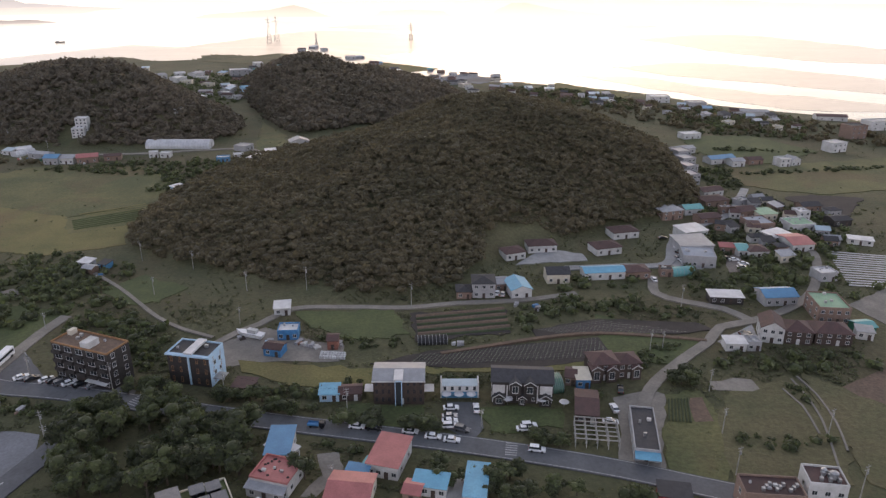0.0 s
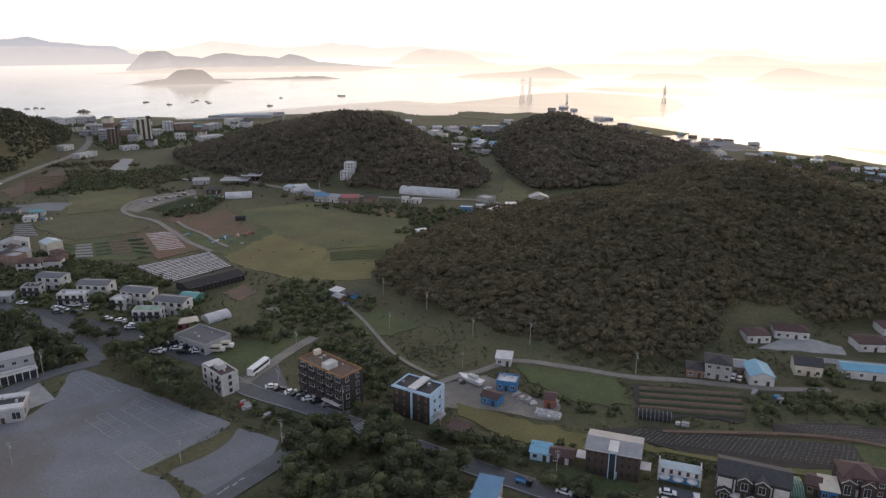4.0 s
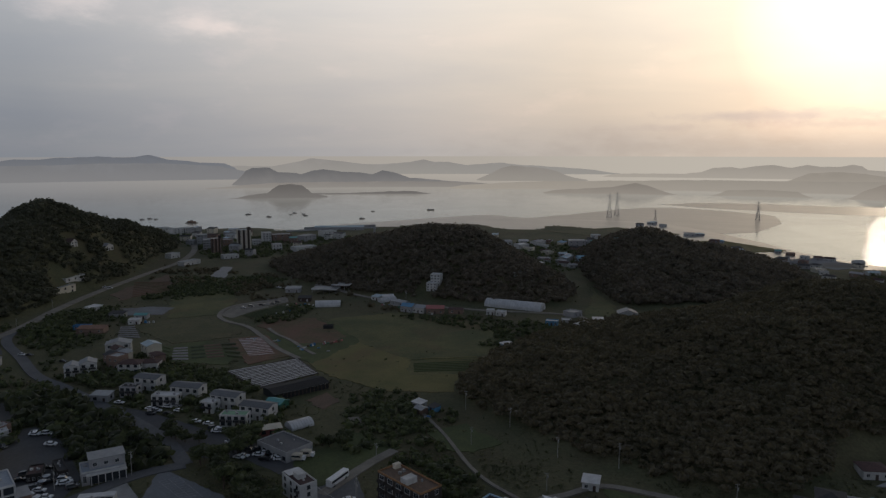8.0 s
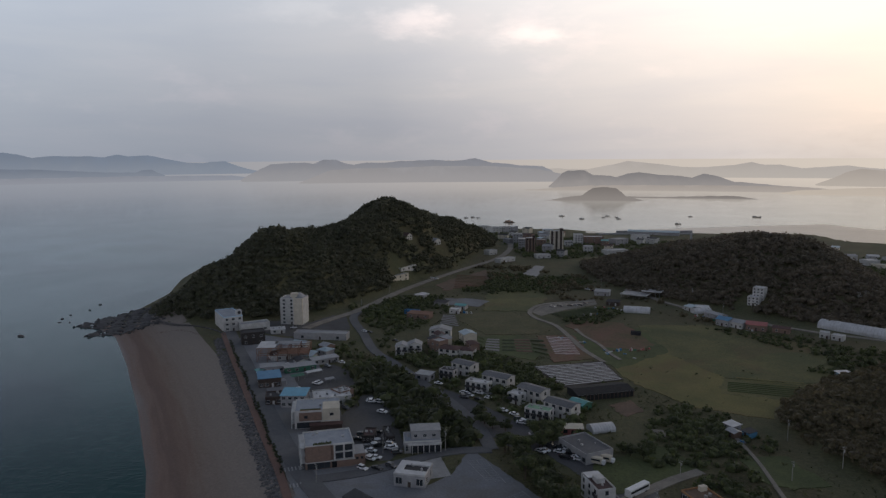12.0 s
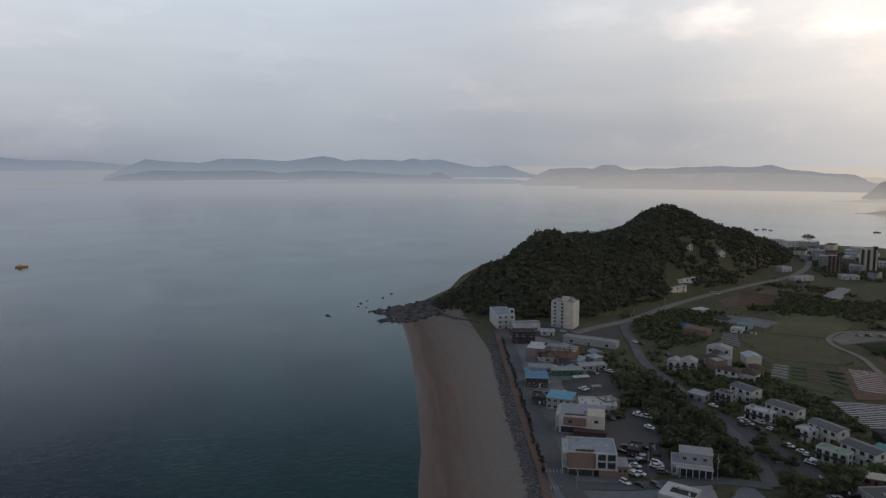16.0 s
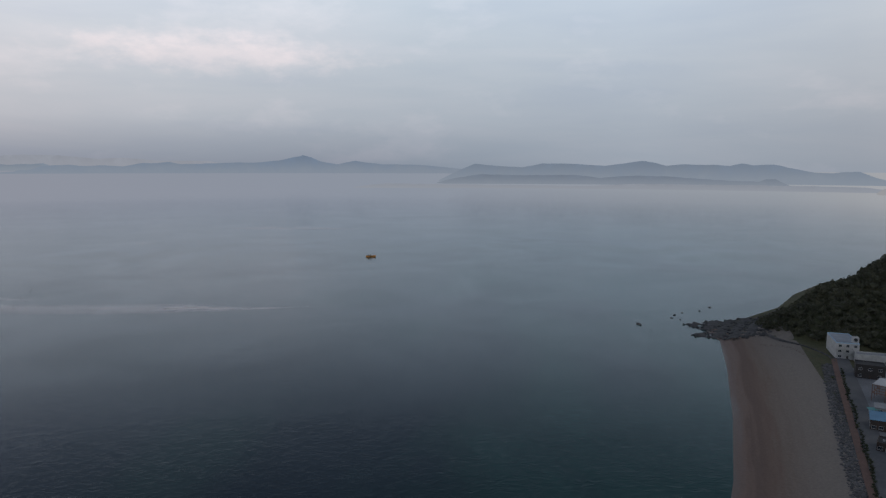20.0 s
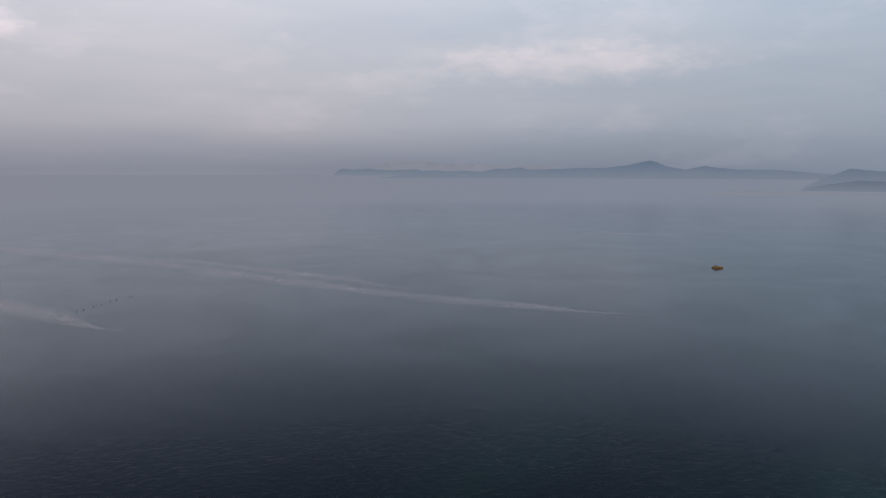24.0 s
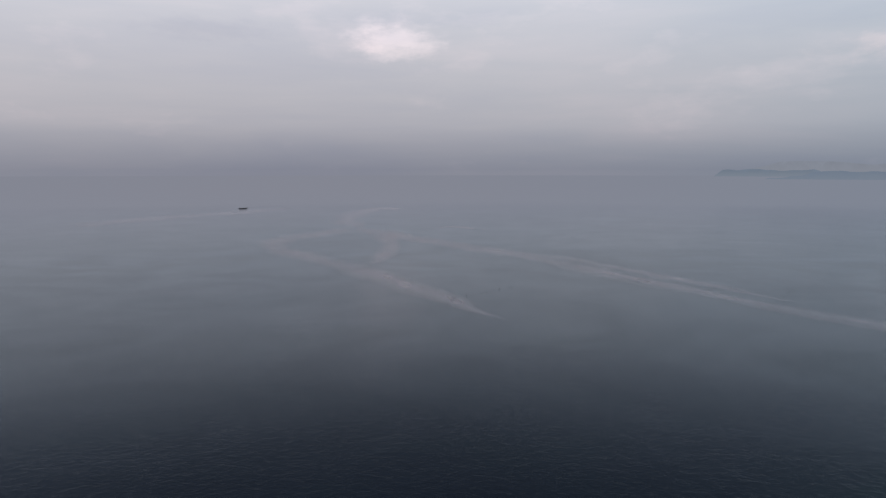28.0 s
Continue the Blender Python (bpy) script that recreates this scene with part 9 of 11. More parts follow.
scrub("copse", "dense dark green wood between the cafes and the motels", [[(-326.0, 195.1), (-329.9, 223.2), (-278.6, 212.5), (-231.1, 200.1), (-205.3, 187.8), (-213.2, 173.9), (-237.5, 167.3), (-274.5, 175.6)]], 4.4, 4.6, 31, M["treeleaf"])
scrub("hedgerows", "scrubby bushes and hedgerows across the plain", [
    [(-134.2, 218.0), (-141.3, 244.8), (-123.9, 255.1), (-100.1, 226.7), (-88.3, 199.5), (-100.5, 196.0), (-110.0, 214.2)],
    [(-191.8, 283.3), (-169.8, 303.6), (-142.8, 277.5), (-140.8, 235.3), (-153.8, 217.9)],
    [(41.3, 236.7), (54.4, 251.3), (92.1, 251.6), (100.3, 237.1), (85.9, 231.6), (57.9, 235.9)],
    [(29.4, 243.7), (50.4, 253.9), (54.0, 248.8), (36.5, 232.1), (28.3, 223.3)],
    [(-59.4, 186.4), (-23.1, 186.7), (-22.6, 182.1), (-37.8, 182.0), (-58.6, 183.3)],
    [(98.9, 273.7), (134.6, 274.0), (147.9, 257.3), (123.2, 251.9), (100.5, 256.9)],
    [(129.8, 279.9), (158.7, 306.7), (159.0, 280.2), (138.9, 257.2)],
    [(105.2, 208.1), (148.5, 208.4), (144.2, 201.1), (115.3, 197.4), (87.5, 200.7)],
    [(-295.4, 220.8), (-280.8, 226.2), (-228.6, 201.7), (-212.0, 188.3), (-216.2, 171.8), (-251.3, 184.6)],
    [(-485.1, 438.7), (-464.3, 472.6), (-434.0, 434.6), (-443.3, 404.4)],
    [(-284.1, 277.9), (-266.9, 279.4), (-235.5, 263.6), (-250.6, 253.7), (-303.6, 270.6)],
    [(-183.4, 262.7), (-166.4, 285.3), (-129.4, 283.0), (-130.3, 260.8), (-145.6, 248.3), (-171.3, 248.9)],
    [(-138.5, 226.5), (-117.4, 234.4), (-96.9, 220.8), (-93.3, 212.6), (-104.8, 208.4), (-129.2, 219.1)],
    [(-170.8, 392.2), (-168.9, 425.7), (-150.4, 429.6), (-153.7, 391.8)],
    [(-269.6, 435.5), (-199.6, 458.7), (-149.6, 463.4), (-135.1, 443.5), (-159.8, 422.9), (-222.3, 431.9)],
    [(-347.0, 392.0), (-343.9, 440.8), (-325.9, 431.3), (-314.0, 390.2), (-329.3, 372.1)],
    [(-470.3, 292.3), (-470.9, 342.4), (-432.2, 353.3), (-411.4, 330.7), (-428.6, 295.8), (-434.5, 274.7)],
    [(-489.5, 441.5), (-461.9, 520.8), (-420.6, 521.4), (-417.4, 442.0), (-455.3, 417.4)],
    [(-383.0, 237.4), (-377.0, 255.4), (-354.6, 240.1), (-356.0, 228.6)],
    [(162.8, 446.6), (174.6, 446.7), (173.8, 408.2), (156.2, 396.4)],
    [(209.6, 669.6), (257.9, 629.1), (308.2, 588.4), (292.8, 565.9), (190.1, 602.8)],
    [(58.6, 786.0), (131.0, 775.9), (185.2, 699.7), (174.1, 654.6), (121.6, 682.9)],
    [(44.0, 184.0), (51.2, 185.6), (48.9, 173.8), (45.7, 172.4)],
    [(-477.2, 285.9), (-486.5, 342.9), (-462.2, 372.4), (-430.7, 342.6), (-447.3, 306.0), (-442.9, 270.3)],
    [(-409.7, 267.6), (-414.5, 306.7), (-392.4, 299.4), (-382.4, 258.3)],
    [(-510.6, 410.6), (-516.8, 482.1), (-484.1, 500.0), (-451.5, 461.3), (-462.5, 393.9)],
    [(-354.4, 263.1), (-335.0, 287.5), (-285.6, 277.5), (-276.8, 262.3), (-311.1, 256.6)],
    [(-314.5, 273.5), (-294.1, 287.1), (-272.0, 285.0), (-263.0, 272.1), (-279.8, 266.0), (-297.3, 260.7)],
    [(-279.8, 266.0), (-265.2, 278.1), (-238.7, 268.5), (-235.2, 257.8), (-255.6, 257.6)],
    [(-214.6, 216.0), (-212.8, 227.9), (-197.6, 215.0), (-199.7, 203.0)],
    [(-215.1, 246.1), (-206.1, 252.1), (-198.7, 240.2), (-206.3, 236.4)],
    [(-248.1, 217.0), (-233.7, 217.0), (-230.5, 208.1)],
    [(-235.0, 267.9), (-215.2, 294.0), (-206.8, 283.0), (-206.1, 252.1)],
    [(-256.3, 288.4), (-254.4, 299.5), (-212.1, 285.8), (-199.4, 277.1), (-227.8, 266.5)],
], 4.2, 2.3, 32, M["treeleaf"])
scrub("verge_bushes", "low green bushes along verges and plots", [
    [(-130.8, 178.4), (-96.8, 177.2), (-73.2, 171.1), (-76.3, 166.3), (-102.5, 171.5), (-127.5, 172.7)],
    [(-134.9, 181.9), (-118.5, 178.3), (-113.0, 172.5), (-119.2, 172.4), (-134.9, 177.1)],
    [(57.0, 204.1), (77.4, 216.3), (88.6, 214.8), (74.6, 200.6), (62.7, 197.1)],
    [(-34.4, 161.4), (-20.3, 159.0), (-21.4, 155.4), (-33.8, 157.7)],
    [(36.0, 166.9), (36.1, 158.1), (30.9, 159.3)],
    [(100.1, 219.7), (103.7, 204.4), (94.3, 204.3)],
    [(-120.0, 202.7), (-93.5, 208.0), (-88.4, 201.2), (-98.6, 191.3)],
    [(-44.0, 218.7), (-12.5, 218.9), (-12.3, 214.1), (-31.3, 211.7)],
    [(-32.6, 193.1), (-23.8, 193.8), (-23.1, 186.7), (-38.7, 187.2)],
    [(-4.1, 192.6), (46.4, 197.0), (45.9, 194.2), (-2.3, 189.3)],
    [(105.4, 187.5), (112.7, 195.7), (114.2, 187.5), (108.1, 178.4)],
    [(81.1, 164.6), (108.1, 162.2), (105.5, 157.3), (78.7, 158.3)],
    [(-425.4, 165.8), (-359.5, 147.1), (-358.6, 145.2), (-423.9, 161.5)],
    [(-236.4, 183.3), (-208.6, 188.3), (-208.6, 182.1), (-216.8, 173.9)],
], 2.6, 1.3, 33, M["treeleaf"])
scrub("village_trees", "garden trees and hedges between the houses", [
    [(95.8, 279.6), (145.5, 374.9), (212.6, 365.7), (175.1, 257.5), (138.3, 237.4), (105.0, 257.0)],
    [(-352.3, 242.8), (-304.9, 261.8), (-207.5, 239.4), (-172.5, 223.3), (-196.7, 202.7), (-272.5, 222.5)],
    [(-817.0, 736.8), (-636.2, 774.4), (-551.0, 822.4), (-516.3, 735.6), (-537.2, 605.2), (-584.6, 585.0)],
    [(219.5, 684.8), (316.3, 605.0), (271.1, 529.3), (192.6, 579.6)],
    [(-328.5, 868.8), (-241.5, 942.8), (-187.3, 711.2), (-220.1, 644.0)],
    [(10.1, 246.0), (84.6, 264.9), (91.0, 279.6), (65.6, 285.6), (25.3, 246.1)],
    [(-405.0, 200.5), (-393.8, 235.5), (-345.2, 213.7), (-346.9, 177.9)],
], 6.4, 2.5, 34, M["treeleaf"])

scrub("field_hedges", "dark hedges along the field edges near the village", [
    [(187.0, 436.0), (288.0, 455.0), (289.0, 449.0), (189.0, 430.0)],
    [(180.0, 394.0), (185.0, 392.0), (184.5, 365.0), (180.0, 366.0)],
    [(193.8, 504.0), (267.0, 494.0), (266.0, 488.0), (193.0, 497.0)],
    [(185.0, 560.0), (300.0, 545.0), (299.0, 538.0), (186.0, 552.0)],
    [(120.0, 300.0), (150.0, 380.0), (212.0, 366.0), (182.0, 300.0), (150.0, 285.0)],
    [(168.0, 400.0), (178.0, 450.0), (186.0, 450.0), (176.0, 398.0)],
], 3.6, 1.9, 37, M["treeleaf"])
scrub("motel_trees", "dark garden trees between the motels", [
    [(-352.3, 246.8), (-304.9, 263.8), (-207.5, 247.4), (-200.0, 232.0), (-230.0, 229.0), (-272.5, 233.0), (-300.0, 226.0), (-345.0, 226.0)],
    [(-418.1, 262.5), (-455.0, 288.8), (-450.6, 317.0), (-411.4, 290.6), (-405.1, 266.8)],
    [(-279.5, 165.0), (-331.8, 192.9), (-353.2, 217.5), (-339.8, 227.8), (-317.2, 221.1), (-286.4, 211.1), (-267.1, 199.8)],
], 5.0, 3.3, 38, M["treeleaf"])
scrub("shore_trees", "clumps of trees along the shore and between the fields", [
    [(57.8, 774.2), (130.9, 738.9), (213.1, 681.6), (315.1, 602.6), (346.3, 550.1), (322.0, 508.2), (275.4, 529.4), (190.6, 572.9), (147.3, 627.1), (114.8, 673.7), (54.7, 730.3)],
], 8.0, 3.4, 35, M["leaf"])
scrub("field_trees", "scattered bushes and trees on the coastal plain", [
    [(-586.4, 483.0), (-589.1, 551.1), (-480.4, 524.8), (-373.1, 482.4), (-363.6, 435.3), (-434.0, 434.6), (-498.9, 445.9)],
    [(-484.6, 546.2), (-367.1, 500.7), (-266.6, 486.7), (-253.7, 448.9), (-370.5, 459.8), (-417.4, 442.0)],
], 5.0, 2.4, 36, M["leaf"], clumped=True)


# tussocks and weeds on all the open ground that nothing else covers
rng_t = np.random.RandomState(44)
tx, ty = [], []
for r0, r1, n in ((120, 260, 52000), (260, 430, 26000), (430, 640, 6000)):
    a = np.radians(rng_t.uniform(-34, 72, n))
    r = np.sqrt(rng_t.uniform(r0 * r0, r1 * r1, n))
    tx.append(-r * np.sin(a)), ty.append(r * np.cos(a))
tx, ty = np.concatenate(tx), np.concatenate(ty)
clump = np.sin(tx * 0.06 + 1.3 * np.sin(ty * 0.045)) * np.sin(ty * 0.07 + 0.8 * np.sin(tx * 0.05)) + 0.6 * rng_t.randn(len(tx))
free = (ridge_height(tx, ty) < 1.2) & (shore_distance(tx, ty) > 52) & (clump > 0.15)
for ring in RINGS:
    free &= ~inside(tx, ty, ring)
thin = rng_t.rand(len(tx)) < 0.06
for ring in SOFT:
    free &= ~inside(tx, ty, ring) | thin
for mid, half in LINES:
    m = np.array([(p.x, p.y) for p in mid])
    free &= (np.hypot(tx[:, None] - m[None, :, 0], ty[:, None] - m[None, :, 1]).min(1) > half + 3.0)
for cx, cy, cr in SPOTS:
    free &= np.hypot(tx - cx, ty - cy) > cr
tx, ty = tx[free], ty[free]
ts = (0.30 + 0.55 * rng_t.rand(len(tx)) ** 3) * (1 + np.hypot(tx, ty) / 700)


def tuft_arrays(rng, blades):
    """A low spreading tuft of broad blades."""
    verts, tris = [], []
    for k in range(blades):
        a = k * math.tau / blades + rng.uniform(-0.4, 0.4)
        d, side = np.array([math.cos(a), math.sin(a), 0]), np.array([-math.sin(a), math.cos(a), 0])
        q = d * rng.uniform(0.7, 1.3) + np.array([0, 0, rng.uniform(0.35, 0.8)])
        verts.append(np.array([d * 0.1 - side * 0.22, d * 0.1 + side * 0.22, q * 0.6 + side * 0.3, q, q * 0.6 - side * 0.3]))
        tris.append(np.array([[0, 1, 2], [0, 2, 4], [4, 2, 3]]) + 5 * k)
    return np.concatenate(verts), np.concatenate(tris)


weed_crowns = [tuft_arrays(rng_t, 7) for _ in range(8)]
forest("weeds", "weeds, tussocks and low bushes on open ground", tx, ty, land_height(tx, ty) - ts * 0.78, ts, weed_crowns, M["weed"], 45)

# seedlings through the film of the ploughed field
sx, sy = [], []
for (ax, ay), (bx, by), (cx, cy), (dx, dy), n in (((-7.2, 207.3), (53.6, 219.4), (56.7, 206.6), (-11.6, 200.0), 20), ((33.6, 225.5), (57.4, 233.1), (88.6, 223.8), (43.1, 221.8), 10)):
    for i in range(n):
        k = (i + 0.5) / n
        p, q = (ax + (dx - ax) * k, ay + (dy - ay) * k), (bx + (cx - bx) * k, by + (cy - by) * k)
        u = np.arange(0.3, math.hypot(q[0] - p[0], q[1] - p[1]), 1.5) / math.hypot(q[0] - p[0], q[1] - p[1])
        sx += list(p[0] + (q[0] - p[0]) * u + rng_t.uniform(-0.15, 0.15, len(u)))
        sy += list(p[1] + (q[1] - p[1]) * u + rng_t.uniform(-0.1, 0.1, len(u)))
sx, sy = np.array(sx), np.array(sy)
forest("seedlings", "rows of pale young cabbage plants set through black film", sx, sy, np.full(len(sx), GROUND + 0.28), 0.14 + 0.09 * rng_t.rand(len(sx)), weed_crowns, M["cabbage"], 46)

# ---------------------------------------------------------------- shore
def rocks(name, label, xs, ys, sizes, seed, sink=0.3):
    rng = np.random.RandomState(seed)
    bm = bmesh.new()
    bmesh.ops.create_icosphere(bm, subdivisions=1, radius=1)
    dirs = np.array([v.co[:] for v in bm.verts])
    tri = np.array([[v.index for v in f.verts] for f in bm.faces])
    bm.free()
    vs, ts = [], []
    for i, (x, y, s) in enumerate(zip(xs, ys, sizes)):
        v = dirs * (0.7 + 0.5 * rng.rand(len(dirs)))[:, None] * s * (1, 0.6 + 0.7 * rng.rand(), 0.45 + 0.35 * rng.rand())
        a = rng.rand() * math.tau
        z = max(zed(x, y), -0.2) + s * (0.35 - sink)
        vs.append(np.stack([v[:, 0] * math.cos(a) - v[:, 1] * math.sin(a) + x, v[:, 0] * math.sin(a) + v[:, 1] * math.cos(a) + y, v[:, 2] + z], 1))
        ts.append(tri + i * len(dirs))
    ob = fast_mesh(name, np.concatenate(vs), np.concatenate(ts), M["rock"])
    return tagged(ob, label, "rocks", kind="stuff")


rng_r = np.random.RandomState(9)
line = smooth_line([(-215.6, 97.8), (-241.4, 107.3), (-281.5, 118.8), (-334.9, 134.0), (-408.9, 156.0), (-449.8, 169.1)], 1.0)
rx = np.array([p.x for p in line for _ in range(11)]) + rng_r.uniform(-3.1, 3.1, len(line) * 11)
ry = np.array([p.y for p in line for _ in range(11)]) + rng_r.uniform(-3.1, 3.1, len(line) * 11)
rocks("revetment", "grey boulder revetment between beach and promenade", rx, ry, 0.35 + 0.55 * rng_r.rand(len(rx)), 1)
REEF = [(-566.8, 108.0), (-577.2, 120.7), (-582.4, 131.9), (-587.9, 143.6), (-595.2, 154.1), (-598.1, 163.7), (-613.0, 177.1), (-632.5, 191.2), (-649.8, 206.7), (-610.1, 202.3), (-552.9, 169.7), (-525.1, 151.9), (-525.9, 145.8), (-521.2, 135.9), (-515.7, 127.6), (-523.5, 123.3), (-524.4, 117.3), (-526.9, 109.5), (-533.7, 106.3), (-539.1, 114.8), (-546.5, 121.4), (-553.2, 113.5)]


def shelf(name, label, ring, step, material):
    """A low broken rock shelf: a sheet of tilted slabs, cut by gullies."""
    rng = np.random.RandomState(3)
    xs, ys = [q[0] for q in ring], [q[1] for q in ring]
    nx, ny = int((max(xs) - min(xs)) / step), int((max(ys) - min(ys)) / step)
    gx, gy = np.meshgrid(min(xs) + step * np.arange(nx), min(ys) + step * np.arange(ny), indexing="ij")
    gx, gy = gx + rng.uniform(-0.4, 0.4, gx.shape) * step, gy + rng.uniform(-0.4, 0.4, gy.shape) * step
    ok = inside(gx.ravel(), gy.ravel(), ring).reshape(gx.shape)
    lie = 0.55 * np.sin(gx * 0.21 + gy * 0.47 + 1.5 * np.sin(gy * 0.09)) + 0.4 * rng.rand(*gx.shape) + 0.35 * np.sin(gx * 0.62 - gy * 0.3)
    gz = np.where(ok, np.maximum(land_height(gx.ravel(), gy.ravel()).reshape(gx.shape), 0.0) + 0.3 + lie, -1.2)
    n = np.arange(gx.size).reshape(gx.shape)
    quads = np.stack([n[:-1, :-1].ravel(), n[1:, :-1].ravel(), n[1:, 1:].ravel(), n[:-1, 1:].ravel()], 1)
    quads = quads[ok.ravel()[quads].any(1)]
    ob = fast_mesh(name, np.stack([gx.ravel(), gy.ravel(), gz.ravel()], 1), np.concatenate([quads[:, [0, 1, 2]], quads[:, [0, 2, 3]]]), material)
    return tagged(ob, label, "rock shelf", kind="structure")


shelf("ground_rock_shelf", "dark low rock shelf at the foot of the headland, bared by the ebb", REEF, 2.2, M["rock"])
rx, ry = np.array([q[0] for q in REEF]), np.array([q[1] for q in REEF])
px, py = rng_r.uniform(rx.min() - 8, rx.max(), 2600), rng_r.uniform(ry.min() - 8, ry.max(), 2600)
wide_ring = [(q[0] + (q[0] - rx.mean()) * 0.06, q[1] + (q[1] - ry.mean()) * 0.10) for q in REEF]
on = inside(px, py, wide_ring)
px, py = px[on], py[on]
rocks("reef", "dark broken shore rocks at the foot of the headland", px, py, 0.45 + 1.3 * rng_r.rand(len(px)) ** 3, 2, 0.15)
rocks("sea_rock", "lone dark rock standing in the sea", np.array([-562.0, -559.0, -565.0]), np.array([70.5, 71.5, 70.0]), np.array([2.6, 1.8, 1.6]), 3)
rocks("sea_rocks", "small dark rocks off the headland", np.array([-602.0, -612, -590, -622, -585, -640]), np.array([104.0, 112, 100, 128, 106, 140]), np.array([1.6, 1.2, 1.5, 1.3, 1.1, 1.6]), 4)


def flat_mud(name, pts):
    ring = smooth_line(pts + pts[:1], 30)[:-1]
    r = random.Random(len(pts))
    out_ = [(p.x + r.uniform(-8, 8), p.y + r.uniform(-8, 8)) for p in ring]
    area = sum(a[0] * b[1] - b[0] * a[1] for a, b in zip(out_, out_[1:] + out_[:1]))
    ob = Shape().prism(out_ if area > 0 else out_[::-1], -0.8, 0.12).make(name, M["mud"])
    return tagged(ob, "wet tidal mud flat bared by the ebb", "mud flat", kind="structure")


flat_mud("ground_mudflat", [(-517.1, 1055.3), (-434.6, 1236.9), (-362.9, 1409.6), (-269.1, 1590.0), (-51.0, 1490.1), (-31.7, 1241.0), (-140.3, 1092.9), (-282.3, 1099.8)])
flat_mud("ground_mudflat_north", [(-286.4, 1689.7), (-154.2, 1788.1), (109.4, 1792.9), (382.3, 1811.9), (497.9, 1728.2), (170.0, 1572.5), (-101.7, 1598.8)])
flat_mud("ground_mudflat_east", [(154.2, 920.8), (254.4, 893.0), (322.7, 797.9), (440.9, 711.9), (485.4, 667.8), (335.5, 688.2), (253.7, 777.2)])

flat_mud("ground_mudflat_far", [(361.8, 1411.6), (598.1, 1521.5), (746.5, 1239.9), (765.5, 1081.8), (581.0, 1049.4), (464.6, 1170.6)])
flat_mud("ground_mudflat_shore", [(229.2, 1001.6), (375.8, 1043.6), (486.5, 939.8), (572.2, 845.1), (494.6, 771.1), (375.5, 849.3), (281.3, 913.7)])


# low stone wall at the head of the beach
line_ = smooth_line([(-531.9, 153.9), (-511.3, 159.2), (-494.4, 169.5), (-471.9, 176.0), (-456.3, 175.3)], 3.0)
t = thing("sea_wall", line_[0].x, line_[0].y, 0, 0, "low grey stone wall at the head of the beach", "wall")
for k, (p_, q_) in enumerate(zip(line_, line_[1:])):
    d_ = (q_ - p_).normalized()
    n_ = Vector((-d_.y, d_.x, 0)) * 0.45
    base = Vector((line_[0].x, line_[0].y, 0))
    foot = [p_ - n_ - base, q_ - n_ - base, q_ + n_ - base, p_ + n_ - base]
    top_z = 4.6 + 0.12 * math.sin(k * 2.1)
    Shape().solid([(v.x, v.y, 0.5) for v in foot] + [(v.x, v.y, top_z) for v in foot],
                  [(3, 2, 1, 0), (4, 5, 6, 7), (0, 1, 5, 4), (1, 2, 6, 5), (2, 3, 7, 6), (3, 0, 4, 7)]).make("stone_block", M["rock"], t)


# ---------------------------------------------------------------- vehicles
def car_proto(label, paint, kind="sedan"):
    """A car pointing along +x, 4.6 m long."""
    t = thing("car", 0, 0, -520, 0, label, "car", "parked cars")
    suv = kind == "suv"
    top = 1.72 if suv else 1.45
    low = [(-2.3, 0.35), (2.3, 0.35), (2.32, 0.62), (2.2, 0.80), (1.15, 0.98 if suv else 0.92), (-1.9 if suv else -1.35, 1.0), (-2.25, 0.95), (-2.34, 0.6)]

    def side(o, y0, y1, inset=0.0):
        n = len(o)
        s = Shape()
        s.solid([(x, y0 + (inset if z > 0.9 else 0), z) for x, z in o] + [(x, y1 - (inset if z > 0.9 else 0), z) for x, z in o],
                [tuple(range(n))[::-1], tuple(range(n, 2 * n))] + [(i, (i + 1) % n, n + (i + 1) % n, n + i) for i in range(n)][::1])
        return s
    side(low, -0.90, 0.90, 0.06).make("body", M[paint], t)
    cab = [(1.15, 0.9), (0.45, top - 0.06), (-1.0 if not suv else -1.9, top - 0.06), (-1.75 if not suv else -2.25, 0.94)]
    side(cab, -0.80, 0.80, 0.02).make("glazing", M["glass"], t)
    rf = [(0.5, top - 0.08), (0.35, top), (-0.9 if not suv else -1.8, top), (-1.08 if not suv else -1.98, top - 0.08)]
    side(rf, -0.74, 0.74).make("roof", M[paint], t)
    for x in (-1.4, 1.4):
        for y in (-0.84, 0.84):
            Shape().tube((x, y - 0.11, 0.33), (x, y + 0.11, 0.33), 0.33, n=12).make("wheel", M["tyre"], t)
    for y in (-0.68, 0.68):
        Shape().box(2.18, y - 0.18, 0.62, 2.33, y + 0.18, 0.76).make("headlight", M["headlight"], t)
        Shape().box(-2.35, y - 0.18, 0.68, -2.24, y + 0.18, 0.88).make("taillight", M["taillight"], t)
    return t


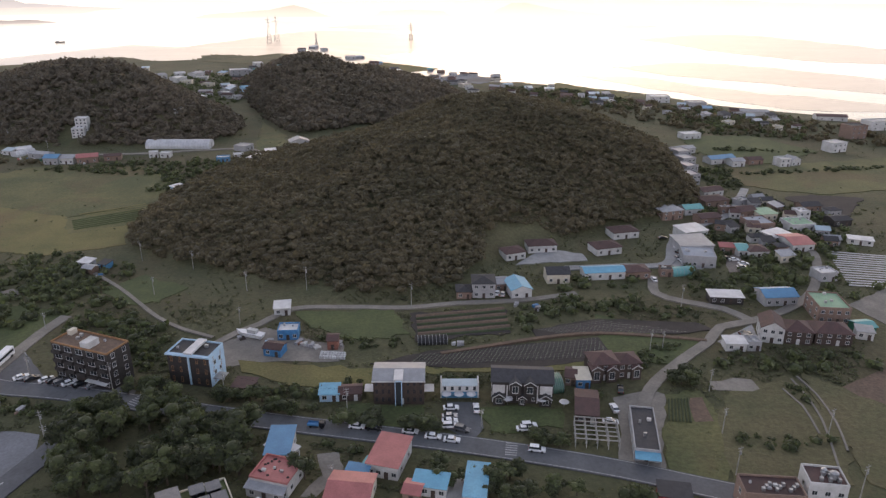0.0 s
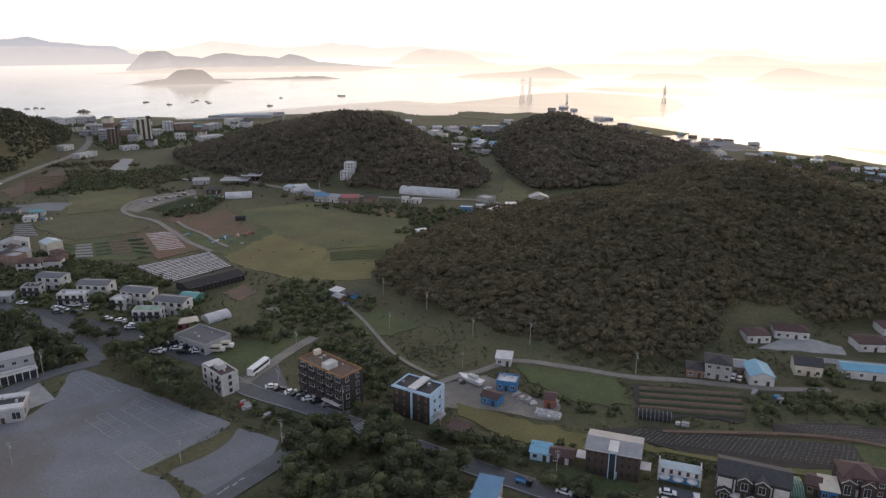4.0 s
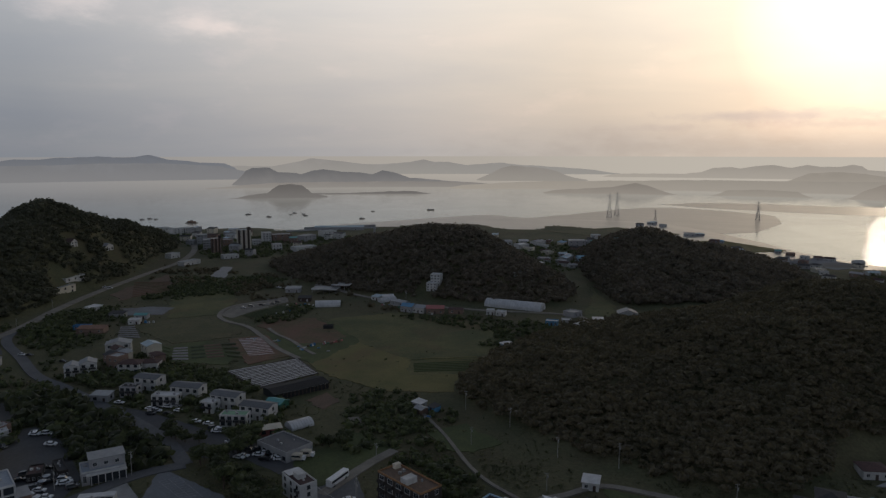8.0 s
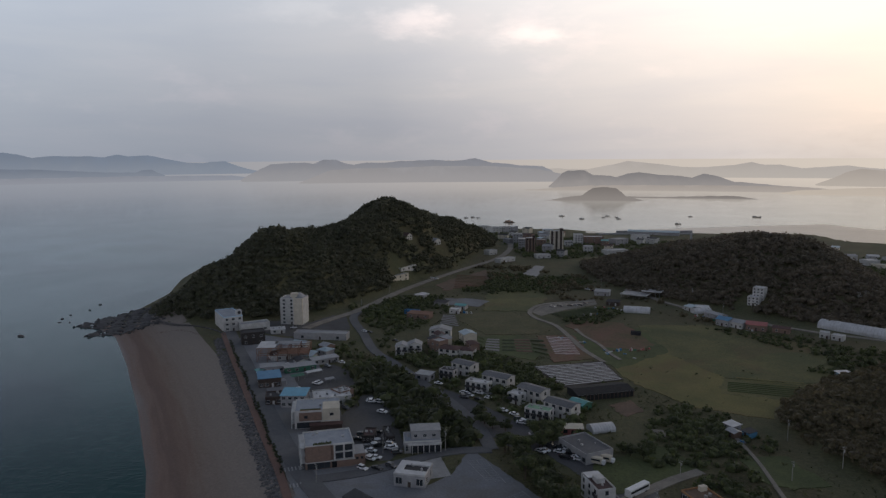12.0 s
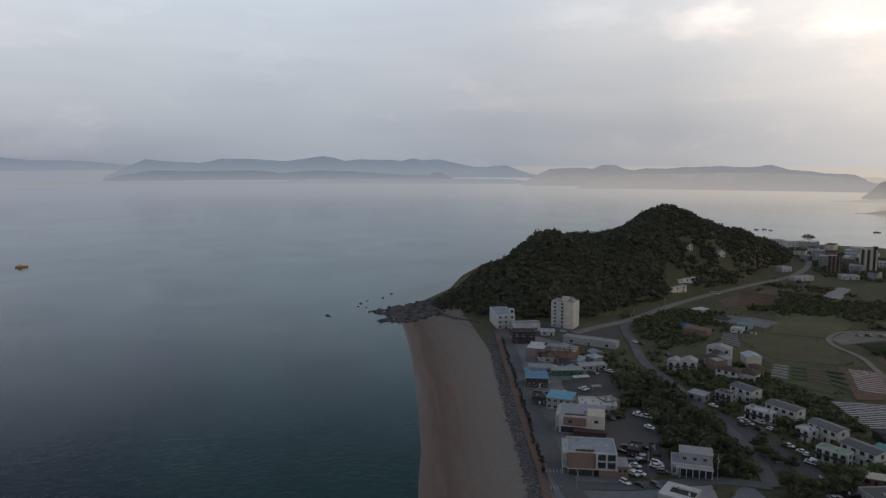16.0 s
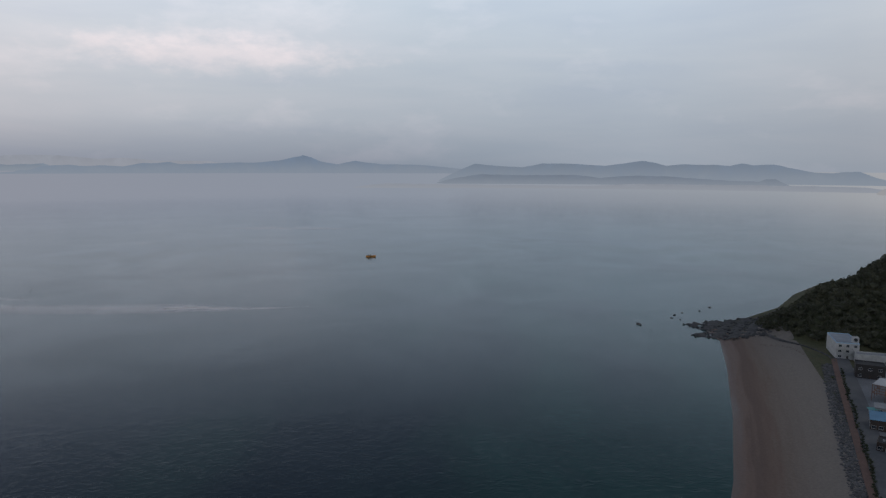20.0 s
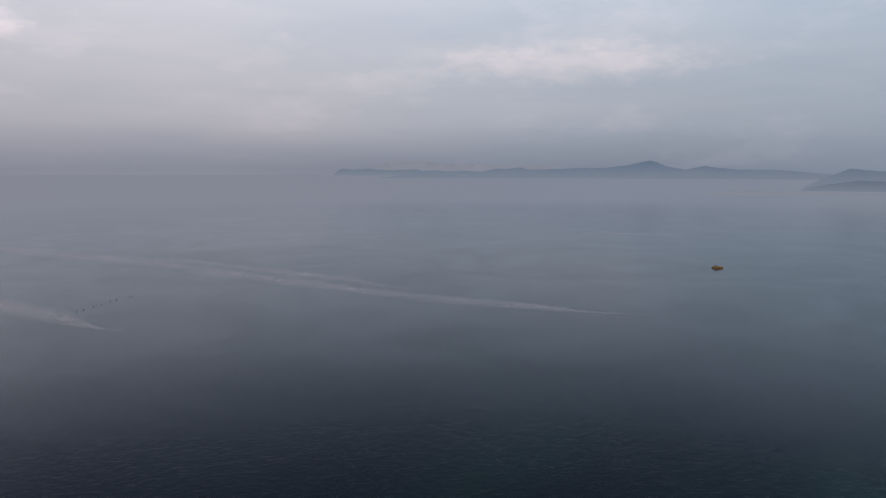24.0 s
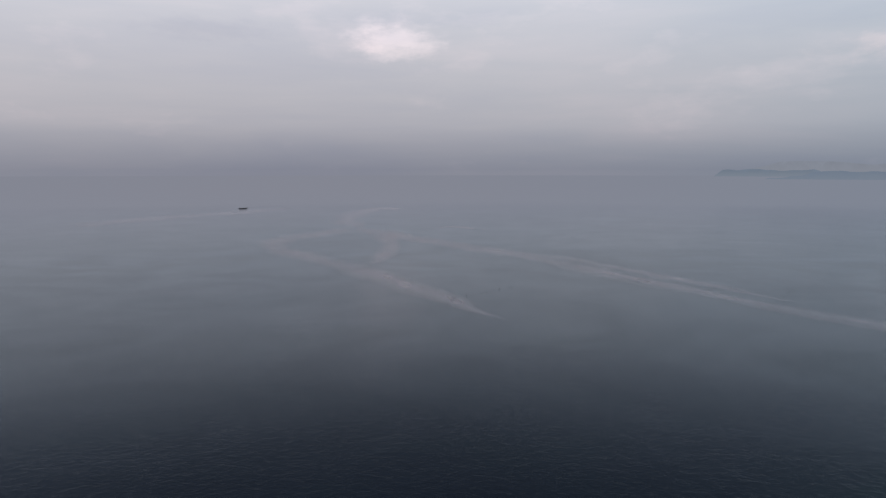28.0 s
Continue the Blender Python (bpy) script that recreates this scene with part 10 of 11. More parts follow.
CARS = {"w": car_proto("white saloon car parked on the ground", "carwhite"), "s": car_proto("white estate car parked on the ground", "carwhite", "suv"),
        "b": car_proto("black saloon car parked on the ground", "carblack"), "g": car_proto("grey estate car parked on the ground", "cargrey", "suv"),
        "v": car_proto("silver saloon car parked on the ground", "carsilver")}
used_cars = set()
for x, y, turn, kind in (
    (-8.9, 164.6, -8, "w"), (-2.5, 162.3, -8, "w"), (2.6, 160.8, -8, "w"), (25.3, 156.8, -10, "s"), (-23.9, 166.8, -8, "w"), (-19.2, 166.1, -8, "b"),
    (2.5, 176.0, 4, "w"), (2.1, 171.8, 4, "v"), (2.1, 169.4, 6, "w"), (2.2, 167.2, 6, "s"), (5.5, 165.7, -20, "g"), (9.9, 175.8, 92, "w"), (22.9, 166.0, 4, "w"), (24.3, 167.4, 8, "s"),
    (47.6, 169.4, -5, "w"), (50.2, 176.0, 96, "w"), (54.3, 185.9, 80, "b"),
    (-131.8, 191.8, 40, "w"), (-128.0, 191.1, 40, "b"), (-123.2, 190.5, 45, "w"), (-120.6, 190.2, 45, "b"), (-117.7, 188.9, 45, "g"), (-115.1, 188.6, 45, "w"), (-111.5, 188.0, 45, "b"), (-107.2, 187.1, 45, "v"),
    (-43.0, 135.2, -30, "s"), (-222.1, 136.9, 15, "s"), (-227.6, 143.8, 20, "w"), (-231.7, 144.6, 20, "w"), (-235.7, 144.9, 20, "s"), (-231.1, 155.7, 40, "w"), (-233.7, 157.9, 40, "s"), (-226.9, 156.4, 30, "b"),
    (-283.0, 179.8, 25, "w"), (-284.9, 181.4, 25, "v"), (-268.0, 176.4, 30, "w"), (-282.7, 165.7, 10, "g"), (-324.5, 172.8, 20, "w"), (-322.1, 161.6, 20, "w"), (-218.5, 141.2, 18, "b"), (-216.8, 146.4, 18, "g"),
    (-247.7, 150.2, 60, "b"), (-250.6, 154.3, 60, "g"), (-248.3, 160.9, 60, "b"), (-238.1, 152.5, 70, "v"), (-237.5, 148.8, 70, "g"), (-236.6, 154.3, 70, "b"),
    (-258.5, 228.6, 20, "w"), (-259.0, 222.7, 20, "w"), (-262.8, 224.8, 20, "b"), (-249.8, 227.3, 20, "w"), (-258.7, 219.2, 30, "g"),
    (-217.6, 218.6, 25, "w"), (-214.9, 217.6, 25, "v"), (-220.2, 218.6, 25, "g"), (-226.0, 221.5, 20, "w"), (-203.9, 211.7, 70, "w"), (-188.6, 209.9, 20, "v"), (-184.4, 206.2, 20, "w"), (-190.8, 208.1, 20, "g"),
    (-179.7, 204.3, 20, "b"), (-174.8, 207.0, 40, "w"), (-180.5, 209.3, 20, "g"), (-298.4, 222.0, 10, "w"), (-293.7, 223.0, 10, "b"), (-283.4, 222.2, 20, "w"), (-302.9, 219.6, 10, "g"), (-313.3, 211.8, 20, "w"),
    (-263.6, 222.9, 10, "w"), (-259.6, 222.3, 10, "v"), (-251.6, 222.4, 10, "b"), (-216.5, 216.7, 25, "w"), (-215.2, 218.5, 25, "s"), (-232.8, 221.1, 20, "w"), (-189.6, 200.9, 10, "w"), (-176.3, 207.5, 15, "w"), (-179.7, 208.4, 15, "b"), (-186.3, 208.8, 15, "b"), (-183.5, 208.7, 15, "w"),
    (109.8, 312.0, 20, "w"), (108.8, 306.2, 20, "w"), (107.7, 299.9, 20, "b"), (106.0, 294.4, 20, "v"), (105.1, 289.2, 100, "w"), (126.0, 292.6, 10, "b"), (128.6, 290.7, 0, "w"), (128.9, 282.4, 0, "v"), (131.1, 286.2, 0, "w"),
    (106.6, 222.2, 10, "b"), (106.4, 219.8, 10, "g"), (87.3, 268.9, 95, "w"), (21.6, 255.2, 80, "w"), (23.7, 254.2, 80, "v"), (104.9, 318.0, 10, "b"),
    (-302.3, 480.3, 10, "w"), (-403.1, 252.3, 10, "w"), (-398.0, 253.6, 10, "b"), (-443.0, 219.7, 60, "w"), (-539.5, 416.4, 20, "w"), (-532.0, 415.4, 20, "s"), (-411.9, 188.2, 20, "w"), (-356.7, 174.3, 0, "w"), (-348.2, 192.9, 10, "v"), (-368.8, 254.2, 10, "b"),
    (-284.4, 181.2, 30, "w"), (-279.3, 182.8, 30, "s"), (-287.5, 170.9, 10, "b"), (-325.4, 174.9, 20, "w"), (-300.6, 190.6, 60, "v"), (-348.5, 202.7, 20, "w"), (-341.2, 204.9, 20, "g"), (-355.1, 199.9, 10, "b"),
    (-283.8, 180.8, 25, "w"), (-267.2, 176.2, 25, "w"), (-231.5, 143.6, 30, "s"), (-227.1, 146.3, 30, "w"), (-230.9, 156.7, 60, "w"), (-225.7, 155.5, 60, "g"), (-222.1, 137.1, 5, "w"), (-294.5, 168.1, 20, "v"), (-233.8, 148.4, 30, "w"),
    (-261.3, 223.2, 15, "w"), (-255.4, 231.5, 15, "v"), (-217.7, 219.0, 15, "w"), (-189.0, 202.7, 20, "w"),
    (-402.5, 483.6, 0, "w"), (-394.1, 481.7, 0, "b"), (-383.9, 478.1, 0, "v"), (-367.7, 421.2, 10, "b"), (-365.1, 424.3, 10, "v"), (-363.7, 428.9, 10, "b"), (-371.6, 413.6, 10, "g"), (-373.5, 407.0, 10, "v"), (-363.6, 435.3, 10, "g"),
):
    m = pose(x, y, zed(x, y) + 0.35, 0, 0, turn)
    if kind in used_cars:
        copy_thing(CARS[kind], m)
    else:
        used_cars.add(kind)
        CARS[kind].matrix_world = m

t = thing("truck", -35.4, 167.3, GROUND + 0.35, -8, "small dark flatbed truck on the road", "truck")
Shape().box(-2.4, -0.9, 0.7, 1.0, 0.9, 0.85).box(-2.4, -0.9, 0.85, 1.0, -0.82, 1.2).box(-2.4, 0.82, 0.85, 1.0, 0.9, 1.2).box(-2.4, -0.9, 0.85, -2.32, 0.9, 1.2).make("flatbed", M["blue"], t)
Shape().extrude_x([(-0.9, 0.5), (0.9, 0.5), (0.85, 1.9), (-0.85, 1.9)], 1.0, 2.5).make("cab", M["carblack"], t)
box_part(t, "windscreen", "glass", 2.45, -0.8, 1.2, 2.54, 0.8, 1.8)
for x in (-1.5, 1.8):
    for y in (-0.8, 0.8):
        Shape().tube((x, y - 0.12, 0.36), (x, y + 0.12, 0.36), 0.36, n=12).make("wheel", M["tyre"], t)
ax, ay = -143.4, 195.7
bx, by = -143.4, 207.2
t = thing("bus", (ax + bx) / 2, (ay + by) / 2, GROUND + 0.3, math.degrees(math.atan2(by - ay, bx - ax)), "long white coach parked on the gravel track", "bus")
Shape().extrude_x([(-1.25, 0.5), (1.25, 0.5), (1.25, 2.9), (1.1, 3.2), (-1.1, 3.2), (-1.25, 2.9)], -5.5, 5.5).make("body", M["carwhite"], t)
for y in (-1.27, 1.27):
    box_part(t, "side_windows", "glass", -5.2, min(y, y * 0.98), 1.7, 5.0, max(y, y * 0.98), 2.6)
box_part(t, "windscreen", "glass", 5.48, -1.1, 1.3, 5.54, 1.1, 2.8)
for x in (-3.6, 3.6):
    for y in (-1.1, 1.1):
        Shape().tube((x, y - 0.15, 0.5), (x, y + 0.15, 0.5), 0.5, n=12).make("wheel", M["tyre"], t)
for x, y, turn in ((-168.4, 209.9, 20), (-167.3, 214.1, 20)):
    t = thing("camper_van", x, y, GROUND + 0.3, turn, "cream camper van beside the shop block", "camper van", "camper vans")
    Shape().extrude_x([(-1.1, 0.5), (1.1, 0.5), (1.1, 2.7), (0.9, 2.9), (-0.9, 2.9), (-1.1, 2.7)], -3.2, 2.2).make("body", M["cream"], t)
    Shape().extrude_x([(-1.0, 0.5), (1.0, 0.5), (0.9, 1.9), (-0.9, 1.9)], 2.2, 3.4).make("cab", M["carwhite"], t)
    box_part(t, "side_window", "glass", -2.5, -1.13, 1.5, 1.6, -1.08, 2.2)
    for wx in (-2.2, 2.4):
        for wy in (-0.95, 0.95):
            Shape().tube((wx, wy - 0.12, 0.36), (wx, wy + 0.12, 0.36), 0.36, n=12).make("wheel", M["tyre"], t)


# ---------------------------------------------------------------- poles and masts
def pole_proto():
    t = thing("utility_pole", 0, 0, -540, 0, "tall grey concrete utility pole with crossarms", "utility pole", "utility poles")
    Shape().tube((0, 0, -0.5), (0, 0, 10), 0.14, 0.08, 8).make("pole", M["pole"], t)
    for z in (9.3, 8.5):
        Shape().box(-0.75, -0.05, z, 0.75, 0.05, z + 0.09).make("crossarm", M["steel"], t)
    for x in (-0.65, 0, 0.65):
        Shape().tube((x, 0, 9.4), (x, 0, 9.75), 0.05, n=6).make("insulator", M["grey"], t)
    Shape().tube((0.3, 0, 7.2), (0.3, 0, 8.1), 0.24, n=8).make("transformer", M["steel"], t)
    return t


pole0, first = pole_proto(), True
POLES = []
for x, y, h in ((-27.3, 172.5, 9.8), (-12.0, 244.3, 10), (-54.3, 257.8, 10.5), (-78.2, 257.6, 9), (-106.1, 277.9, 9), (-132.4, 289.0, 9.5), (-73.4, 229.5, 7), (-108.1, 160.5, 10), (-100.5, 185.6, 10), (-65.5, 182.7, 8),
                (70.0, 210.8, 8), (90.7, 243.7, 10), (74.7, 212.4, 7), (81.6, 186.4, 8), (77.8, 165.1, 8.5), (74.9, 147.5, 9), (106.8, 164.2, 9), (102.1, 139.3, 10), (-131.2, 195.1, 9),
                (-214.9, 171.8, 10), (-222.9, 117.4, 8), (-230.1, 151.6, 8), (-104.4, 155.4, 9), (-129.0, 192.2, 8), (-131.5, 143.6, 8), (-176.2, 126.0, 8), (-141.1, 224.4, 7), (-113.7, 253.7, 8),
                (-264.6, 229.4, 8), (-465.0, 289.0, 8), (-499.1, 338.9, 8), (-357.0, 416.0, 8), (-399.4, 498.1, 9), (-313.5, 505.6, 9), (-271.9, 479.5, 10), (11.0, 167.8, 6), (-27.4, 142.7, 7)):
    m = pose(x, y, zed(x, y), 0, 0, 20) @ Matrix.Diagonal((1, 1, h / 10, 1))
    ob = pole0 if first else copy_thing(pole0, pose(x, y, 0))
    first = False
    ob.matrix_world = m
    POLES.append(Vector((x, y, zed(x, y) + h * 0.94)))


def wire(a, b, sag):
    v, f = [], []
    n = 8
    for k in range(n + 1):
        p = a.lerp(b, k / n) - Vector((0, 0, sag * 4 * (k / n) * (1 - k / n)))
        v += [(p.x - 0.02, p.y, p.z), (p.x + 0.02, p.y, p.z), (p.x, p.y, p.z + 0.035)]
        if k:
            q = 3 * k
            f += [(q - 3 + j, q - 3 + (j + 1) % 3, q + (j + 1) % 3, q + j) for j in range(3)]
    return tagged(link_mesh("power_line", v, f, M["tyre"]), "thin dark power line strung between poles", "cable", "power lines")


for i, j in ((1, 2), (2, 3), (3, 4), (4, 5), (0, 9), (9, 8), (8, 7), (12, 11), (13, 14), (14, 15)):
    wire(POLES[i], POLES[j], 0.9)


def pylon(x, y, h, label):
    t = thing("pylon", x, y, -1.0, 15, label, "pylon", "pylons")
    b, r = h * 0.10, 0.28
    for sx in (-1, 1):
        for sy in (-1, 1):
            Shape().tube((sx * b, sy * b, 0), (sx * b * 0.28, sy * b * 0.28, h * 0.62), r, r, 5).tube((sx * b * 0.28, sy * b * 0.28, h * 0.62), (0, 0, h), r, r * 0.8, 5).make("leg", M["steel"], t)
    for k in range(6):
        z0, z1 = h * 0.62 * k / 6, h * 0.62 * (k + 1) / 6
        w0, w1 = b * (1 - 0.72 * k / 6), b * (1 - 0.72 * (k + 1) / 6)
        s = Shape()
        for q in range(4):
            c, d = ((-1, -1), (1, -1), (1, 1), (-1, 1))[q], ((1, -1), (1, 1), (-1, 1), (-1, -1))[q]
            s.tube((c[0] * w0, c[1] * w0, z0), (d[0] * w1, d[1] * w1, z1), 0.14, n=4).tube((d[0] * w0, d[1] * w0, z0), (c[0] * w1, c[1] * w1, z1), 0.14, n=4)
        s.make("bracing", M["steel"], t)
    for z, a in ((0.64, 0.17), (0.76, 0.15), (0.88, 0.12)):
        Shape().tube((-h * a, 0, h * z), (h * a, 0, h * z), 0.2, n=5).tube((-h * a, 0, h * z), (0, 0, h * z + 2), 0.13, n=4).tube((h * a, 0, h * z), (0, 0, h * z + 2), 0.13, n=4).make("crossarm", M["steel"], t)
    return t


pylon(-308.2, 1303.1, 47, "tall grey lattice pylon on the tidal flat")
pylon(-303.3, 1342.0, 47, "tall grey lattice pylon beside the first")
pylon(-225.5, 1303.4, 20, "small grey lattice pylon near the shore")
pylon(-61.0, 1373.9, 36, "grey lattice pylon out on the flats")


# ---------------------------------------------------------------- boats
def boat(x, y, L, turn, label, hull, z=0.0, cabin=True):
    t = thing("boat", x, y, z, turn, label, "boat", "boats")
    w = L * 0.27
    d = L * 0.12
    o = [(-L / 2, -w / 2), (L * 0.2, -w / 2), (L / 2, 0), (L * 0.2, w / 2), (-L / 2, w / 2)]
    n = len(o)
    Shape().solid([(x_ * 0.9, y_ * 0.7, -0.3) for x_, y_ in o] + [(x_, y_, d + (0.25 * d if x_ > L * 0.3 else 0)) for x_, y_ in o],
                  [tuple(range(n))[::-1], tuple(range(n, 2 * n))] + [(i, (i + 1) % n, n + (i + 1) % n, n + i) for i in range(n)]).make("hull", M[hull], t)
    if cabin:
        box_part(t, "cabin", "white", -L * 0.28, -w * 0.3, d, L * 0.05, w * 0.3, d + L * 0.12)
        box_part(t, "cabin_windows", "glass", L * 0.045, -w * 0.26, d + L * 0.05, L * 0.06, w * 0.26, d + L * 0.10)
        Shape().tube((-L * 0.1, 0, d), (-L * 0.1, 0, d + L * 0.3), 0.08, 0.04, 6).make("mast", M["steel"], t)
    return t


boat(-922.6, -236.8, 14, 105, "small orange ferry out on the water", "orange")
for x, y, L in ((-1051.1, 896.1, 20), (-1035.3, 913.0, 18), (-951.3, 1058.1, 20), (-883.4, 1041.0, 22), (-889.5, 1124.1, 20), (-836.8, 1091.1, 20), (-707.5, 1087.6, 24), (-773.4, 1229.9, 18), (-681.9, 1309.9, 34),
                (-950.5, 1062.6, 20), (-875.8, 1094.8, 16), (-859.4, 1114.2, 18), (-686.2, 1311.4, 26), (-1185.7, 387.2, 6), (-1051.1, 913.3, 20)):
    boat(x, y, L * 0.45, 20, "grey fishing boat moored in the bay", "cargrey", 0.0, L < 30)
boat(-362.1, -2280.5, 30, 200, "long dark barge far out at sea", "carblack", 0.0, False)
boat(-67.3, 219.7, 11, 160, "white sailing boat laid up on the gravel", "carwhite", GROUND + 0.8)
t = thing("fish_raft", -928.3, 893.6, 0, 10, "dark floating fish-farm platform in the bay", "raft")
box_part(t, "deck", "brown", -9, -5, 0.0, 9, 5, 1.0)
for x in (-6, 0, 6):
    box_part(t, "shed", "brick", x - 1.4, -2, 1.0, x + 1.4, 2, 4.6 if x == 0 else 3.4)
# float lines
for a, b, n in (((-288.9, -606.5), (-377.1, -645.5), 13), ((-536.1, -451.9), (-635.4, -510.3), 8)):
    t = thing("float_line", 0, 0, 0, 0, "line of small dark net floats on the sea", "net floats", "net floats")
    for k in range(n):
        u = k / max(n - 1, 1)
        x, y = a[0] + (b[0] - a[0]) * u + 3 * math.sin(k * 2.1), a[1] + (b[1] - a[1]) * u + 3 * math.sin(k * 3.7)
        Shape().tube((x, y, -0.2), (x, y, 0.7), 0.38, 0.2, 6).make("float", M["tyre"], t)


def slick_material():
    """Thin foam: dense along its middle, fraying to the sides."""
    m = bpy.data.materials.new("thin foam slick")
    m.use_nodes = True
    m.node_tree.nodes.clear()
    node, link = nodes_of(m.node_tree)
    uv = node("ShaderNodeTexCoord")
    xyz = node("ShaderNodeSeparateXYZ")
    link(uv.outputs["UV"], xyz.inputs[0])
    n = node("ShaderNodeTexNoise", Scale=1.0, Detail=3.0, Roughness=0.5, Distortion=0.5)
    v = node("ShaderNodeVectorMath", operation="MULTIPLY")
    v.inputs[1].default_value = (0.30, 2.4, 1.0)
    link(uv.outputs["UV"], v.inputs[0]), link(v.outputs[0], n.inputs["Vector"])
    off = node("ShaderNodeMath", operation="ADD")
    off.inputs[1].default_value = -0.5
    link(xyz.outputs[1], off.inputs[0])
    dist = node("ShaderNodeMath", operation="ABSOLUTE")
    link(off.outputs[0], dist.inputs[0])
    edge = node("ShaderNodeMapRange", interpolation_type="SMOOTHSTEP")
    edge.inputs[1].default_value, edge.inputs[2].default_value, edge.inputs[3].default_value, edge.inputs[4].default_value = 0.5, 0.08, 0.0, 1.0
    link(dist.outputs[0], edge.inputs[0])
    k = node("ShaderNodeMapRange")
    k.inputs[1].default_value, k.inputs[2].default_value, k.inputs[3].default_value, k.inputs[4].default_value = 0.26, 0.74, 0.11, 0.30
    link(n.outputs["Fac"], k.inputs[0])
    amount = node("ShaderNodeMath", operation="MULTIPLY")
    link(edge.outputs[0], amount.inputs[0]), link(k.outputs[0], amount.inputs[1])
    tr, d, mix, o = node("ShaderNodeBsdfTransparent"), node("ShaderNodeBsdfGlossy", Roughness=0.3), node("ShaderNodeMixShader"), node("ShaderNodeOutputMaterial")
    d.inputs[0].default_value = (0.98, 0.91, 0.92, 1)
    link(amount.outputs[0], mix.inputs[0]), link(tr.outputs[0], mix.inputs[1]), link(d.outputs[0], mix.inputs[2]), link(mix.outputs[0], o.inputs[0])
    return m


M["slick"] = slick_material()


def slick(pts, width, seed):
    rng = random.Random(seed)
    mid = smooth_line(pts, 14)
    v, f, uvs = [], [], []
    swell = [rng.uniform(0.7, 1.2) for _ in range(len(mid) // 5 + 3)]
    for i, p in enumerate(mid):
        d = (mid[min(i + 1, len(mid) - 1)] - mid[max(i - 1, 0)]).normalized()
        side = Vector((-d.y, d.x, 0))
        ww = width * (swell[i // 5] * (1 - i % 5 / 5) + swell[i // 5 + 1] * (i % 5 / 5)) * min(1, (i + 1) / 8, (len(mid) - i) / 8) * min(max(p.length / 700, 0.9), 2.4)
        for s in (1, -1):
            q = p + side * s * ww
            v.append((q.x, q.y, float(sea_height(np.array([q.length]))[0]) + 0.08 + 0.02 * seed))
            # the ends thin out to nothing
            gone = 2.0 * (1 - min(1, (i + 1) / 7, (len(mid) - i) / 7))
            uvs.append((i * 14 / width, 0.5 + 0.5 * s + gone * 0.45))
        if i:
            f.append((2 * i - 2, 2 * i - 1, 2 * i + 1, 2 * i))
    ob = link_mesh("water_slick", v, f, M["slick"])
    layer = ob.data.uv_layers.new(name="along")
    for loop in ob.data.loops:
        layer.data[loop.index].uv = uvs[loop.vertex_index]
    tagged(ob, "pale foam slick drifting on the sea", "sea foam", kind="structure")


slick([(-482.6, -1453.5), (-477.5, -1258.9), (-516.5, -971.7), (-533.4, -824.4), (-528.3, -666.9), (-533.6, -536.9), (-537.3, -425.9), (-553.5, -344.9), (-574.4, -255.7), (-592.8, -204.1)], 26, 1)
slick([(-552.5, -932.1), (-569.5, -794.5), (-574.5, -616.4), (-578.8, -529.5), (-574.4, -448.3)], 16, 2)
slick([(-482.6, -1453.5), (-343.2, -1330.3), (-263.4, -1253.8), (-230.3, -1134.6), (-243.4, -1003.4), (-267.1, -871.0), (-275.8, -765.0), (-282.6, -648.3), (-293.0, -505.2)], 26, 3)
slick([(-267.1, -871.0), (-325.6, -920.8), (-405.8, -1083.4), (-477.7, -1329.9)], 18, 4)
slick([(108.9, -1724.0), (6.0, -1841.7), (-190.5, -2022.4), (-314.3, -2090.8), (-504.3, -2318.2)], 30, 5)
slick([(-449.6, -1447.3), (-560.2, -1807.9), (-762.8, -2138.9), (-784.9, -1976.1)], 22, 6)
slick([(-1027.5, -676.3), (-1030.0, -620.0), (-1028.8, -566.8)], 14, 7)
slick([(-1297.9, -648.9), (-1306.2, -531.0), (-1314.9, -437.8), (-1330.0, -330.0)], 16, 8)
slick([(-581.2, -1406.4), (-662.5, -1393.6), (-693.2, -1278.4)], 22, 9)

# ---------------------------------------------------------------- small things on the ground
t = thing("bay_lines", 0, 0, 0, 0, "faded white parking bay lines on the gravel lot", "parking lines")
for a, b, c, d, n in (((-170.8, 162.1), (-145.0, 153.9), (-136.8, 162.6), (-170.5, 171.8), 18), ((-202.4, 173.0), (-184.2, 166.9), (-179.4, 171.6), (-199.4, 179.3), 10),
                      ((-154.1, 141.5), (-140.0, 136.5), (-138.2, 144.3), (-151.0, 148.7), 9), ((-176.7, 152.9), (-160.3, 147.1), (-159.2, 154.3), (-173.5, 158.7), 8)):
    a, b, c, d = (Vector((*q, GROUND + 0.14)) for q in (a, b, c, d))

    def stroke(p, q):
        s = (q - p).normalized().cross(Vector((0, 0, 1))) * 0.07
        link_mesh("line", [tuple(p + s), tuple(p - s), tuple(q - s), tuple(q + s)], [(0, 1, 2, 3)], M["line"], t)
    stroke(a, b), stroke(d, c), stroke(a.lerp(d, 0.5), b.lerp(c, 0.5))
    for k in range(n + 1):
        if rng_p.random() < 0.85:
            stroke(a.lerp(b, k / n), a.lerp(b, k / n).lerp(d.lerp(c, k / n), 0.45))
            stroke(d.lerp(c, k / n), d.lerp(c, k / n).lerp(a.lerp(b, k / n), 0.45))
bag = Shape().tube((0, 0, 0), (0, 0, 0.9), 0.55, 0.5, 10).tube((0, 0, 0.9), (0, 0, 1.15), 0.5, 0.2, 10)
bag_mesh = bpy.data.meshes.new("bale_bag")
bag_mesh.from_pydata(bag.v, [], bag.f)
bag_mesh.materials.append(M["bag"])
